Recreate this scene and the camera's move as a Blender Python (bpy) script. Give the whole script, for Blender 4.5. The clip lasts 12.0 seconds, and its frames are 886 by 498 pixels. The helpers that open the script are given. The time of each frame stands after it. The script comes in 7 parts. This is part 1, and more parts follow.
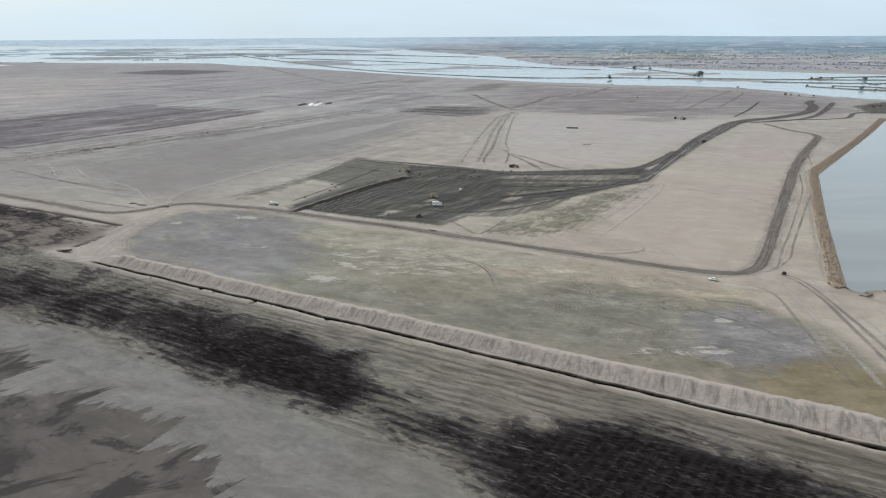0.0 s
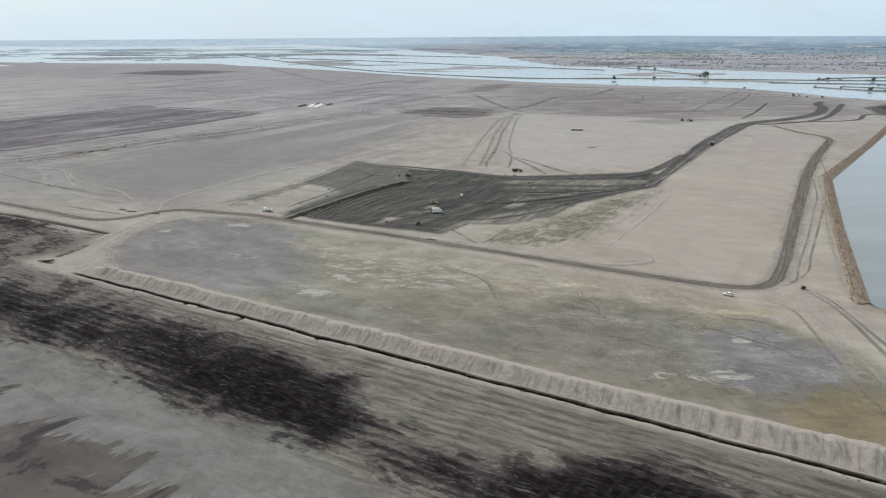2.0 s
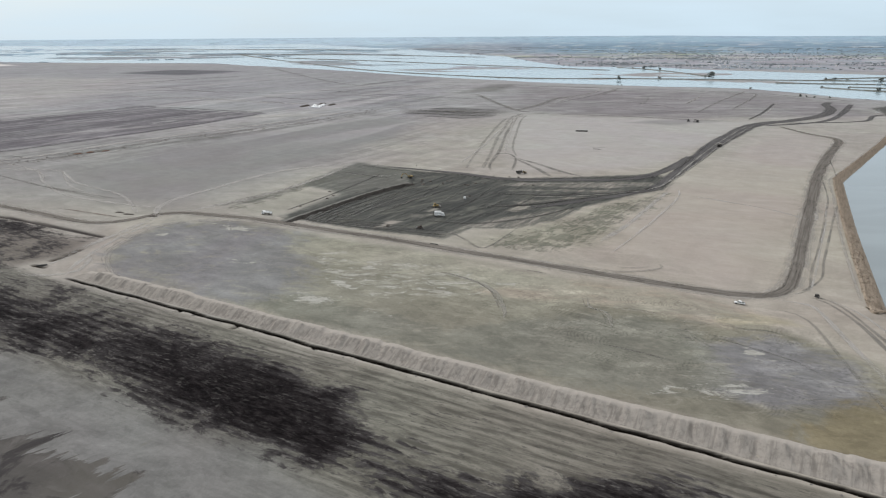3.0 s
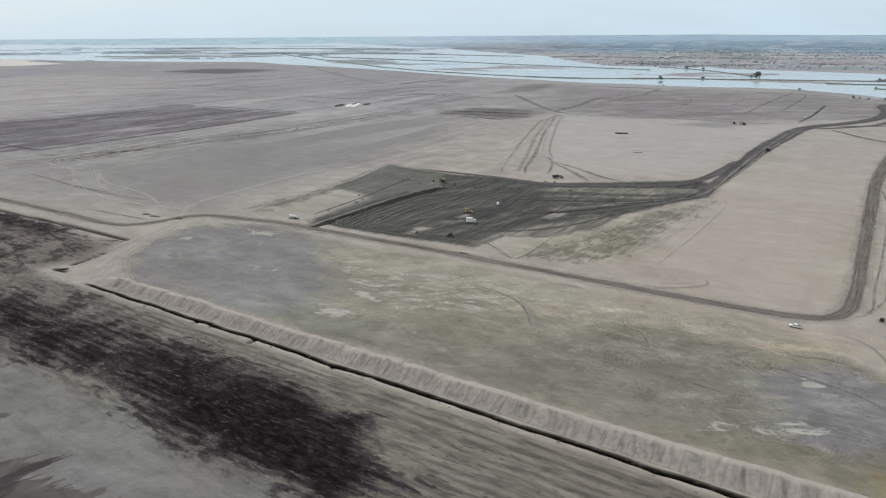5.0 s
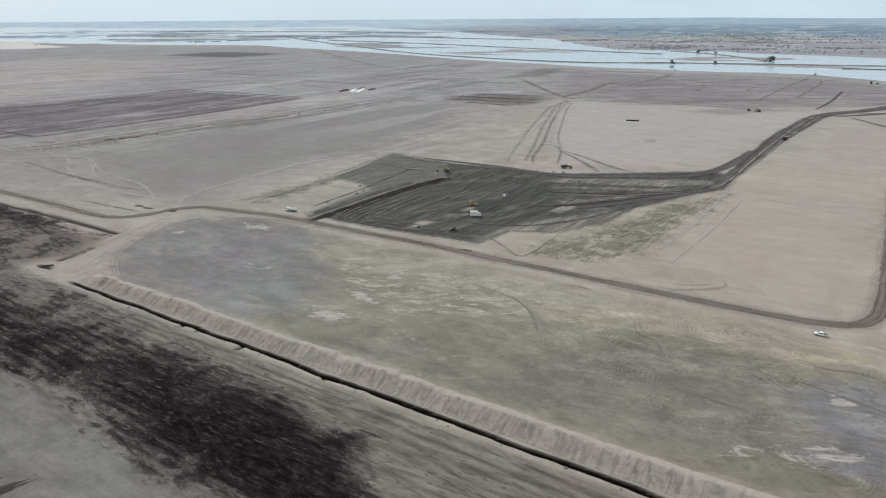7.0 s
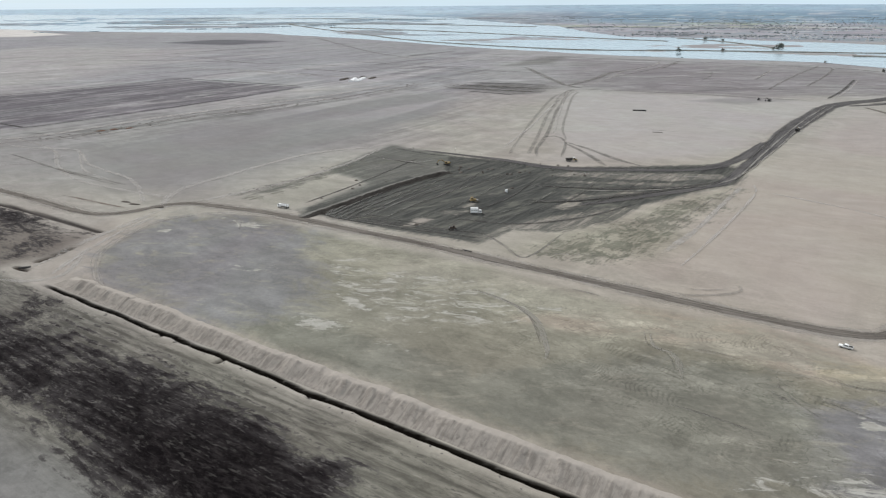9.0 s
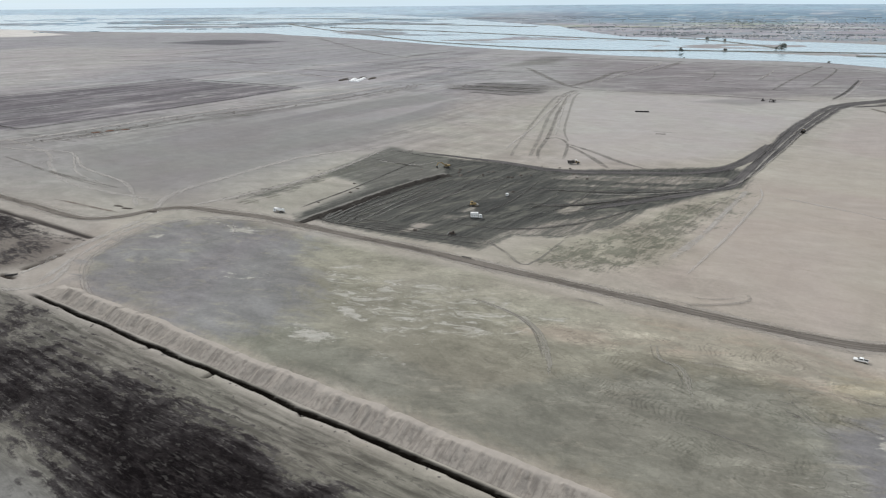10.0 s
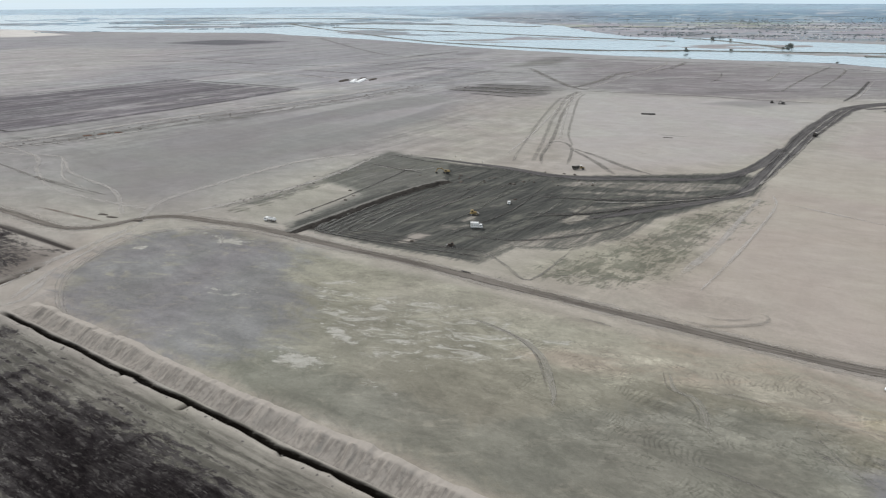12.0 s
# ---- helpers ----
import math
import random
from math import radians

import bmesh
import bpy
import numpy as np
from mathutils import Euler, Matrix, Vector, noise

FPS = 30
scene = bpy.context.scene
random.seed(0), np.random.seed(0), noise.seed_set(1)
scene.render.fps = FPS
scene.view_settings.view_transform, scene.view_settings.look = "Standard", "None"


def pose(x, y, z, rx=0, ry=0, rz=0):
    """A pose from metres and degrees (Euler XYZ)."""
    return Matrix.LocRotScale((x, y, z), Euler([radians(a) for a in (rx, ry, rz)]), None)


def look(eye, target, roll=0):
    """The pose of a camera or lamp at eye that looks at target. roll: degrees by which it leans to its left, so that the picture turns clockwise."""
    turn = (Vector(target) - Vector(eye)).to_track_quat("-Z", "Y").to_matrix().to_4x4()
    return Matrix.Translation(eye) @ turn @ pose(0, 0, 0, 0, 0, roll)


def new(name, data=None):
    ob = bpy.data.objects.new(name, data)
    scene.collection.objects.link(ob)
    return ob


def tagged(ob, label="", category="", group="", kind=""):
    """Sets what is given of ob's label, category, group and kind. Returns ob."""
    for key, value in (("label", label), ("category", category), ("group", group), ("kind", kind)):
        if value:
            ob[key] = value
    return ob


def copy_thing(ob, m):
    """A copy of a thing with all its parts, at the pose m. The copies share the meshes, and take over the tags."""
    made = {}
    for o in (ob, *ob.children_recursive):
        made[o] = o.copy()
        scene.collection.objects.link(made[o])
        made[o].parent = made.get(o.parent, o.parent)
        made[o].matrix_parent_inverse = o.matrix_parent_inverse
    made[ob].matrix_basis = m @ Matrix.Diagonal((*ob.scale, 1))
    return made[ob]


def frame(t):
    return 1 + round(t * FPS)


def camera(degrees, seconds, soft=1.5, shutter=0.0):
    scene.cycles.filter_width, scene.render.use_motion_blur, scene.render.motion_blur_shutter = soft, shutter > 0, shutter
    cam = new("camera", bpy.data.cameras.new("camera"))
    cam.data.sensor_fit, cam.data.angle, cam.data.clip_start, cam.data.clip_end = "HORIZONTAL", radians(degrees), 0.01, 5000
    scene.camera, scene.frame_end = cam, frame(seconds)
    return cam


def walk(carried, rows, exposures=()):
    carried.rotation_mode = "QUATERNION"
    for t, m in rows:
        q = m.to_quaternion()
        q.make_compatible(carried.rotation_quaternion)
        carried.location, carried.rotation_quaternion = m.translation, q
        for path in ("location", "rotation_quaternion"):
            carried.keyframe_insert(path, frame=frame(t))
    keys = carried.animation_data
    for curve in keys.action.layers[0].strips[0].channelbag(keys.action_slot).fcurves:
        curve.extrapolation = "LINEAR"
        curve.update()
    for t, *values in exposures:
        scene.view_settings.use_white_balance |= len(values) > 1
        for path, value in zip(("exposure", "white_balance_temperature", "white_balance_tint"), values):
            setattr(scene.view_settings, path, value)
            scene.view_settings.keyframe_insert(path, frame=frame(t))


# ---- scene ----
# The flight: t, x, y, z, yaw, pitch, roll
cam = camera(66.75, 12.0, soft=1.2)
ROWS = [
    (0.0, 0.11, 0.03, 120.09, 0.197, -17.591, -0.406),
    (0.5, 0.53, 5.12, 120.06, 0.265, -17.581, -0.402),
    (1.0, 1.14, 10.00, 120.14, 0.336, -17.575, -0.424),
    (1.5, 1.65, 15.07, 120.22, 0.405, -17.591, -0.420),
    (2.0, 2.16, 19.92, 120.19, 0.479, -17.587, -0.415),
    (2.5, 2.66, 25.05, 120.18, 0.534, -17.594, -0.414),
    (3.0, 2.94, 30.06, 120.16, 0.802, -17.600, -0.394),
    (5.0, 5.18, 49.80, 120.11, 3.926, -17.660, -0.415),
    (5.5, 5.58, 54.80, 120.03, 4.407, -17.638, -0.446),
    (6.0, 5.91, 59.66, 120.22, 4.462, -17.678, -0.412),
    (6.5, 6.34, 64.89, 120.37, 4.544, -18.288, -0.409),
    (7.0, 6.53, 69.60, 120.77, 4.596, -18.974, -0.381),
    (9.0, 7.74, 89.96, 120.57, 4.922, -19.976, -0.457),
    (9.5, 7.78, 95.14, 120.51, 4.962, -19.979, -0.450),
    (10.0, 7.88, 100.36, 120.39, 5.009, -19.978, -0.469),
    (10.5, 8.13, 105.40, 120.32, 5.085, -19.976, -0.463),
    (11.0, 8.14, 110.72, 120.33, 5.118, -19.984, -0.441),
    (11.5, 8.59, 115.47, 120.25, 5.224, -19.992, -0.495),
    (12.0, 8.77, 120.62, 120.23, 5.288, -19.990, -0.490),
]
walk(cam, [(t, pose(x, y, z, 90 + pitch, 0, yaw) @ pose(0, 0, 0, 0, 0, roll)) for t, x, y, z, yaw, pitch, roll in ROWS],
     exposures=[(0.0, 0.03), (3.0, 0.0), (5.5, -0.05), (7.0, -0.03), (9.0, 0.06), (12.0, 0.05)])

# ---- light: a bright, thinly overcast sky with a soft sun ----
SUN_ELEVATION, SUN_AZIMUTH = radians(38), radians(315)
world = bpy.data.worlds.new("sky")
scene.world = world
world.use_nodes = True
wn, wl = world.node_tree.nodes, world.node_tree.links
wn.clear()
w_out, w_bg = wn.new("ShaderNodeOutputWorld"), wn.new("ShaderNodeBackground")
w_sky = wn.new("ShaderNodeTexSky")
w_sky.sky_type, w_sky.sun_disc = "NISHITA", False
w_sky.sun_elevation, w_sky.sun_rotation = SUN_ELEVATION, SUN_AZIMUTH
w_sky.air_density, w_sky.dust_density, w_sky.ozone_density = 1.0, 2.0, 1.5
w_bg.inputs["Strength"].default_value = 0.1
w_co, w_map = wn.new("ShaderNodeTexCoord"), wn.new("ShaderNodeMapping")
w_map.inputs["Scale"].default_value = (2.2, 2.2, 16.0)
w_noise, w_ramp = wn.new("ShaderNodeTexNoise"), wn.new("ShaderNodeMapRange")
w_noise.inputs["Scale"].default_value, w_noise.inputs["Detail"].default_value = 2.0, 6.0
w_ramp.inputs["From Min"].default_value, w_ramp.inputs["From Max"].default_value = 0.3, 0.75
w_ramp.inputs["To Min"].default_value, w_ramp.inputs["To Max"].default_value = 0.84, 0.98
w_mix = wn.new("ShaderNodeMix")
w_mix.data_type = "RGBA"
w_cloud = wn.new("ShaderNodeMix")
w_cloud.data_type = "RGBA"
w_cloud.inputs["A"].default_value, w_cloud.inputs["B"].default_value = (6.6, 8.2, 9.4, 1), (8.2, 8.55, 8.95, 1)
w_split, w_up = wn.new("ShaderNodeSeparateXYZ"), wn.new("ShaderNodeMapRange")
w_up.inputs["From Min"].default_value, w_up.inputs["From Max"].default_value = 0.02, 0.35
wl.new(w_co.outputs["Generated"], w_split.inputs["Vector"])
wl.new(w_split.outputs["Z"], w_up.inputs["Value"])
wl.new(w_up.outputs["Result"], w_cloud.inputs["Factor"])
wl.new(w_cloud.outputs["Result"], w_mix.inputs["B"])
wl.new(w_co.outputs["Generated"], w_map.inputs["Vector"])
wl.new(w_map.outputs["Vector"], w_noise.inputs["Vector"])
wl.new(w_noise.outputs["Fac"], w_ramp.inputs["Value"])
wl.new(w_ramp.outputs["Result"], w_mix.inputs["Factor"])
wl.new(w_sky.outputs["Color"], w_mix.inputs["A"])
wl.new(w_mix.outputs["Result"], w_bg.inputs["Color"])
wl.new(w_bg.outputs["Background"], w_out.inputs["Surface"])

sun = new("sun", bpy.data.lights.new("sun", "SUN"))
sun.data.energy, sun.data.angle, sun.data.color = 2.25, radians(8), (1.0, 0.985, 0.968)
sun_way = Vector((math.sin(SUN_AZIMUTH) * math.cos(SUN_ELEVATION), math.cos(SUN_AZIMUTH) * math.cos(SUN_ELEVATION), math.sin(SUN_ELEVATION)))
sun.matrix_world = look(sun_way * 300, (0, 0, 0))


# ---- numeric noise and plan helpers ----
LATTICE = np.random.RandomState(7).rand(256, 256)


def value_noise(x, y):
    xi, yi = np.floor(x).astype(int), np.floor(y).astype(int)
    fx, fy = x - xi, y - yi
    fx, fy = fx * fx * (3 - 2 * fx), fy * fy * (3 - 2 * fy)
    a, b = LATTICE[xi % 256, yi % 256], LATTICE[(xi + 1) % 256, yi % 256]
    c, d = LATTICE[xi % 256, (yi + 1) % 256], LATTICE[(xi + 1) % 256, (yi + 1) % 256]
    return (a * (1 - fx) + b * fx) * (1 - fy) + (c * (1 - fx) + d * fx) * fy


def fbm(x, y, size, octaves=4, seed=0):
    """Fractal noise about 0, from -1 to 1, whose largest lumps are size metres wide."""
    out, amp, tot = 0, 1.0, 0
    for k in range(octaves):
        s = 2.0 ** k / size
        out = out + amp * (value_noise(x * s + 17.3 * seed + 5.1 * k, y * s + 9.7 * seed + 3.3 * k) * 2 - 1)
        tot += amp
        amp *= 0.55
    return out / tot


def step(lo, hi, v):
    t = np.clip((v - lo) / (hi - lo), 0, 1)
    return t * t * (3 - 2 * t)


def inside(x, y, poly, reach=60.0):
    """Signed distance to a polygon's edge in metres, positive inside, -reach where far off."""
    p = np.array(poly, float)
    out = np.full(x.shape, -reach)
    near = (x > p[:, 0].min() - reach) & (x < p[:, 0].max() + reach) & (y > p[:, 1].min() - reach) & (y < p[:, 1].max() + reach)
    px, py = x[near], y[near]
    if not px.size:
        return out
    best, odd = np.full(px.shape, 1e9), np.zeros(px.shape, bool)
    for (ax, ay), (bx, by) in zip(p, np.roll(p, -1, 0)):
        dx, dy = bx - ax, by - ay
        k = np.clip(((px - ax) * dx + (py - ay) * dy) / (dx * dx + dy * dy), 0, 1)
        best = np.minimum(best, np.hypot(px - ax - k * dx, py - ay - k * dy))
        odd ^= ((ay > py) != (by > py)) & (px < (bx - ax) * (py - ay) / (by - ay + 1e-12) + ax)
    out[near] = np.where(odd, best, -best)
    return np.maximum(out, -reach)


def beside(x, y, line):
    """Distance to a polyline in metres."""
    p, best = np.array(line, float), np.full(np.shape(x), 1e9)
    for (ax, ay), (bx, by) in zip(p[:-1], p[1:]):
        dx, dy = bx - ax, by - ay
        k = np.clip(((x - ax) * dx + (y - ay) * dy) / (dx * dx + dy * dy), 0, 1)
        best = np.minimum(best, np.hypot(x - ax - k * dx, y - ay - k * dy))
    return best


# The levee and its ditch run straight; u lies along them, v across, away from the flight.
UX, UY = 0.875, -0.484


def to_uv(x, y):
    return UX * x + UY * y, -UY * x + UX * y


def to_xy(u, v):
    return UX * u - UY * v, UY * u + UX * v


DITCH_V, DITCH_FROM, DITCH_TO = 218.3, -350.0, 130.0
FAR_FROM, FAR_TO, EYE_HEIGHT = 2600.0, 4850.0, 120.0


def far_rise(x, y):
    """The country beyond the flood rises very gently to the horizon, which is brought in to 4.8 km."""
    r = np.hypot(x, y - 60)
    s = np.clip((r - FAR_FROM) / (FAR_TO - FAR_FROM), 0, 1.1)
    dip = EYE_HEIGHT / FAR_FROM + (0.0058 - EYE_HEIGHT / FAR_FROM) * s
    return np.where(r > FAR_FROM, EYE_HEIGHT - r * dip, 0.0)


def far_place(x, y):
    """Where a place that truly lies at x, y stands on the brought-in distance."""
    r = math.hypot(x, y - 60)
    if r <= FAR_FROM:
        return x, y
    s = (EYE_HEIGHT / FAR_FROM - EYE_HEIGHT / r) / (EYE_HEIGHT / FAR_FROM - 0.0058)
    k = (FAR_FROM + (FAR_TO - FAR_FROM) * s) / r
    return x * k, 60 + (y - 60) * k


PIT = [(-118, 486), (-91, 470), (-53, 451), (-3, 431), (16, 455), (42, 452), (74, 475), (100, 510), (150, 552), (176, 566), (192, 600), (190, 630), (54, 613), (13, 636), (-36, 652), (-36, 590), (-50, 570), (-66, 547), (-85, 513), (-99, 487), (-110, 476)]
BENCH = [(-118, 488), (-110, 478), (-99, 489), (-85, 515), (-66, 549), (-50, 572), (-33, 592), (-30, 652), (-63, 674), (-90, 695), (-107, 656), (-126, 592), (-95, 567), (-88, 552)]
POND = [(640, 1000), (559, 893), (332, 604), (258, 454), (195, 318), (197, 306), (206, 301), (212, 306), (222, 303), (240, 294), (330, 330), (700, 500), (1100, 900), (900, 1050)]
FLOOD = [far_place(*p) for p in ((-3200, 4300), (-2300, 3750), (-1124, 3416), (-501, 2731), (-64, 2174), (179, 1935), (446, 1745), (682, 1630), (746, 1490), (772, 1365), (830, 1285), (1600, 1150), (2600, 1500), (2600, 2000), (1330, 2080), (1126, 2270), (860, 2540), (806, 2720), (483, 2790), (380, 3300), (320, 4200), (-500, 7000), (-2500, 12000), (-9000, 13000), (-9000, 8000))]


SPURS = [(-260.1, 2.8), (-224.2, 3.4), (-181.0, 2.2)]


def height(x, y):
    """The ground's height."""
    u, v = to_uv(x, y)
    z = 0.22 * fbm(x, y, 90.0, 3, 1)
    # the ditch, ragged along its edges
    wob = 0.8 * fbm(u, v * 0, 14.0, 4, 4)
    d = np.abs(v - DITCH_V - wob)
    run = step(DITCH_FROM - 2, DITCH_FROM + 6, u) * step(DITCH_TO + 4, DITCH_TO, u)
    z = z - 2.6 * run * step(1.6, 0.0, d + 0.5 * fbm(u, v, 5.0, 3, 5))
    for gu, reach in SPURS:
        k = beside(u, v, [(gu, DITCH_V), (gu + 0.8, DITCH_V - reach)])
        z = z - 0.9 * step(1.3, 0.3, k)
    # the short old ditch on the other side of the crossing
    d2 = beside(x, y, [(-400, 532), (-339, 499), (-280, 470), (-219, 437)])
    z = z - 1.1 * step(3.0, 0.8, d2)
    for line in ([(-229, 381), (-222, 378)], [(-224, 389), (-221, 398), (-219, 410)]):
        z = z - 1.2 * step(2.6, 0.6, beside(x, y, line))
    # the dig, a shallow cut with one steep face
    z = z - 1.3 * step(0.0, 7.0, inside(x, y, PIT))
    # the pond's basin
    z = z - 4.5 * step(0.0, 14.0, inside(x, y, POND))
    # the flooded land
    f = inside(x, y, FLOOD, 400.0)
    wet = step(-40, 40, f + 26 * fbm(x, y, 260.0, 4, 9))
    z = z - 2.2 * wet + 1.9 * wet * step(0.10, 0.22, (fbm(np.arctan2(x, y) * 2600, np.hypot(x, y) * 2.6, 300.0, 5, 12) + 0.10 * step(2350, 2800, np.hypot(x, y))) * step(0, 250, f - 60))
    return z + far_rise(x, y)


def at_ground(x, y):
    return float(height(np.array([float(x)]), np.array([float(y)]))[0])


# ---- materials ----
class Nodes:
    """A small hand for writing node materials."""

    def __init__(self, name):
        self.mat = bpy.data.materials.new(name)
        self.mat.use_nodes = True
        self.t = self.mat.node_tree
        self.bsdf = self.t.nodes["Principled BSDF"]
        self.out = self.t.nodes["Material Output"]

    def put(self, socket, value):
        if isinstance(value, bpy.types.NodeSocket):
            self.t.links.new(value, socket)
        elif isinstance(value, (tuple, list)) and len(value) == 3 and socket.type == "RGBA":
            socket.default_value = (*value, 1)
        else:
            socket.default_value = value

    def where(self):
        return self.t.nodes.new("ShaderNodeNewGeometry").outputs["Position"]

    def local(self):
        return self.t.nodes.new("ShaderNodeTexCoord").outputs["Object"]

    def uv(self):
        return self.t.nodes.new("ShaderNodeTexCoord").outputs["UV"]

    def mapped(self, vector, scale=(1, 1, 1), turn=0.0):
        if turn and scale != (1, 1, 1):
            vector, turn = self.mapped(vector, (1, 1, 1), turn), 0.0
        n = self.t.nodes.new("ShaderNodeMapping")
        self.put(n.inputs["Vector"], vector)
        n.inputs["Rotation"].default_value = (0, 0, turn)
        n.inputs["Scale"].default_value = scale
        return n.outputs["Vector"]

    def noise(self, vector, scale, detail=4.0, rough=0.55, warp=0.0):
        n = self.t.nodes.new("ShaderNodeTexNoise")
        self.put(n.inputs["Vector"], vector)
        n.inputs["Scale"].default_value, n.inputs["Detail"].default_value = scale, detail
        n.inputs["Roughness"].default_value, n.inputs["Distortion"].default_value = rough, warp
        return n.outputs["Fac"]

    def ramp(self, value, lo, hi, to_lo=0.0, to_hi=1.0):
        n = self.t.nodes.new("ShaderNodeMapRange")
        n.interpolation_type = "SMOOTHSTEP"
        self.put(n.inputs["Value"], value)
        for key, v in (("From Min", lo), ("From Max", hi), ("To Min", to_lo), ("To Max", to_hi)):
            n.inputs[key].default_value = v
        return n.outputs["Result"]

    def math(self, op, a, b=0.0, c=0.0):
        n = self.t.nodes.new("ShaderNodeMath")
        n.operation = op
        for k, v in enumerate((a, b, c)):
            self.put(n.inputs[k], v)
        return n.outputs[0]

    def mix(self, fac, a, b, mode="MIX"):
        n = self.t.nodes.new("ShaderNodeMix")
        n.data_type, n.blend_type = "RGBA", mode
        self.put(n.inputs["Factor"], fac)
        self.put(n.inputs["A"], a)
        self.put(n.inputs["B"], b)
        return n.outputs["Result"]

    def attribute(self, name):
        n = self.t.nodes.new("ShaderNodeAttribute")
        n.attribute_name = name
        return n

    def split(self, colour):
        n = self.t.nodes.new("ShaderNodeSeparateColor")
        self.put(n.inputs[0], colour)
        return n.outputs

    def parts(self, vector):
        n = self.t.nodes.new("ShaderNodeSeparateXYZ")
        self.put(n.inputs[0], vector)
        return n.outputs

    def blend(self, fac, a, b):
        n = self.t.nodes.new("ShaderNodeMix")
        for key, value in (("Factor", fac), ("A", a), ("B", b)):
            self.put(n.inputs[key], value)
        return n.outputs["Result"]

    def scaled(self, colour, value):
        n = self.t.nodes.new("ShaderNodeVectorMath")
        n.operation = "SCALE"
        self.put(n.inputs[0], colour)
        self.put(n.inputs["Scale"], value)
        return n.outputs[0]

    def wave(self, value, period, shift):
        """Even ridges, from 0 to 1, across a coordinate in metres; shift is in radians."""
        return self.math("MULTIPLY_ADD", self.math("SINE", self.math("MULTIPLY_ADD", value, 2 * math.pi / period, shift)), 0.5, 0.5)

    def bands(self, vector, scale, warp, detail, detail_scale):
        n = self.t.nodes.new("ShaderNodeTexWave")
        self.put(n.inputs["Vector"], vector)
        for key, value in (("Scale", scale), ("Distortion", warp), ("Detail", detail), ("Detail Scale", detail_scale)):
            n.inputs[key].default_value = value
        return n.outputs["Fac"]

    def bump(self, value, strength, distance):
        n = self.t.nodes.new("ShaderNodeBump")
        self.put(n.inputs["Height"], value)
        n.inputs["Strength"].default_value, n.inputs["Distance"].default_value = strength, distance
        self.put(self.bsdf.inputs["Normal"], n.outputs["Normal"])

    def done(self, colour, rough=0.9, metal=0.0, spec=0.3, alpha=None):
        self.put(self.bsdf.inputs["Base Color"], colour)
        self.put(self.bsdf.inputs["Roughness"], rough)
        self.put(self.bsdf.inputs["Metallic"], metal)
        self.put(self.bsdf.inputs["Specular IOR Level"], spec)
        if alpha is not None:
            self.put(self.bsdf.inputs["Alpha"], alpha)
        return self.mat


TURN_UV = -math.atan2(UY, UX)


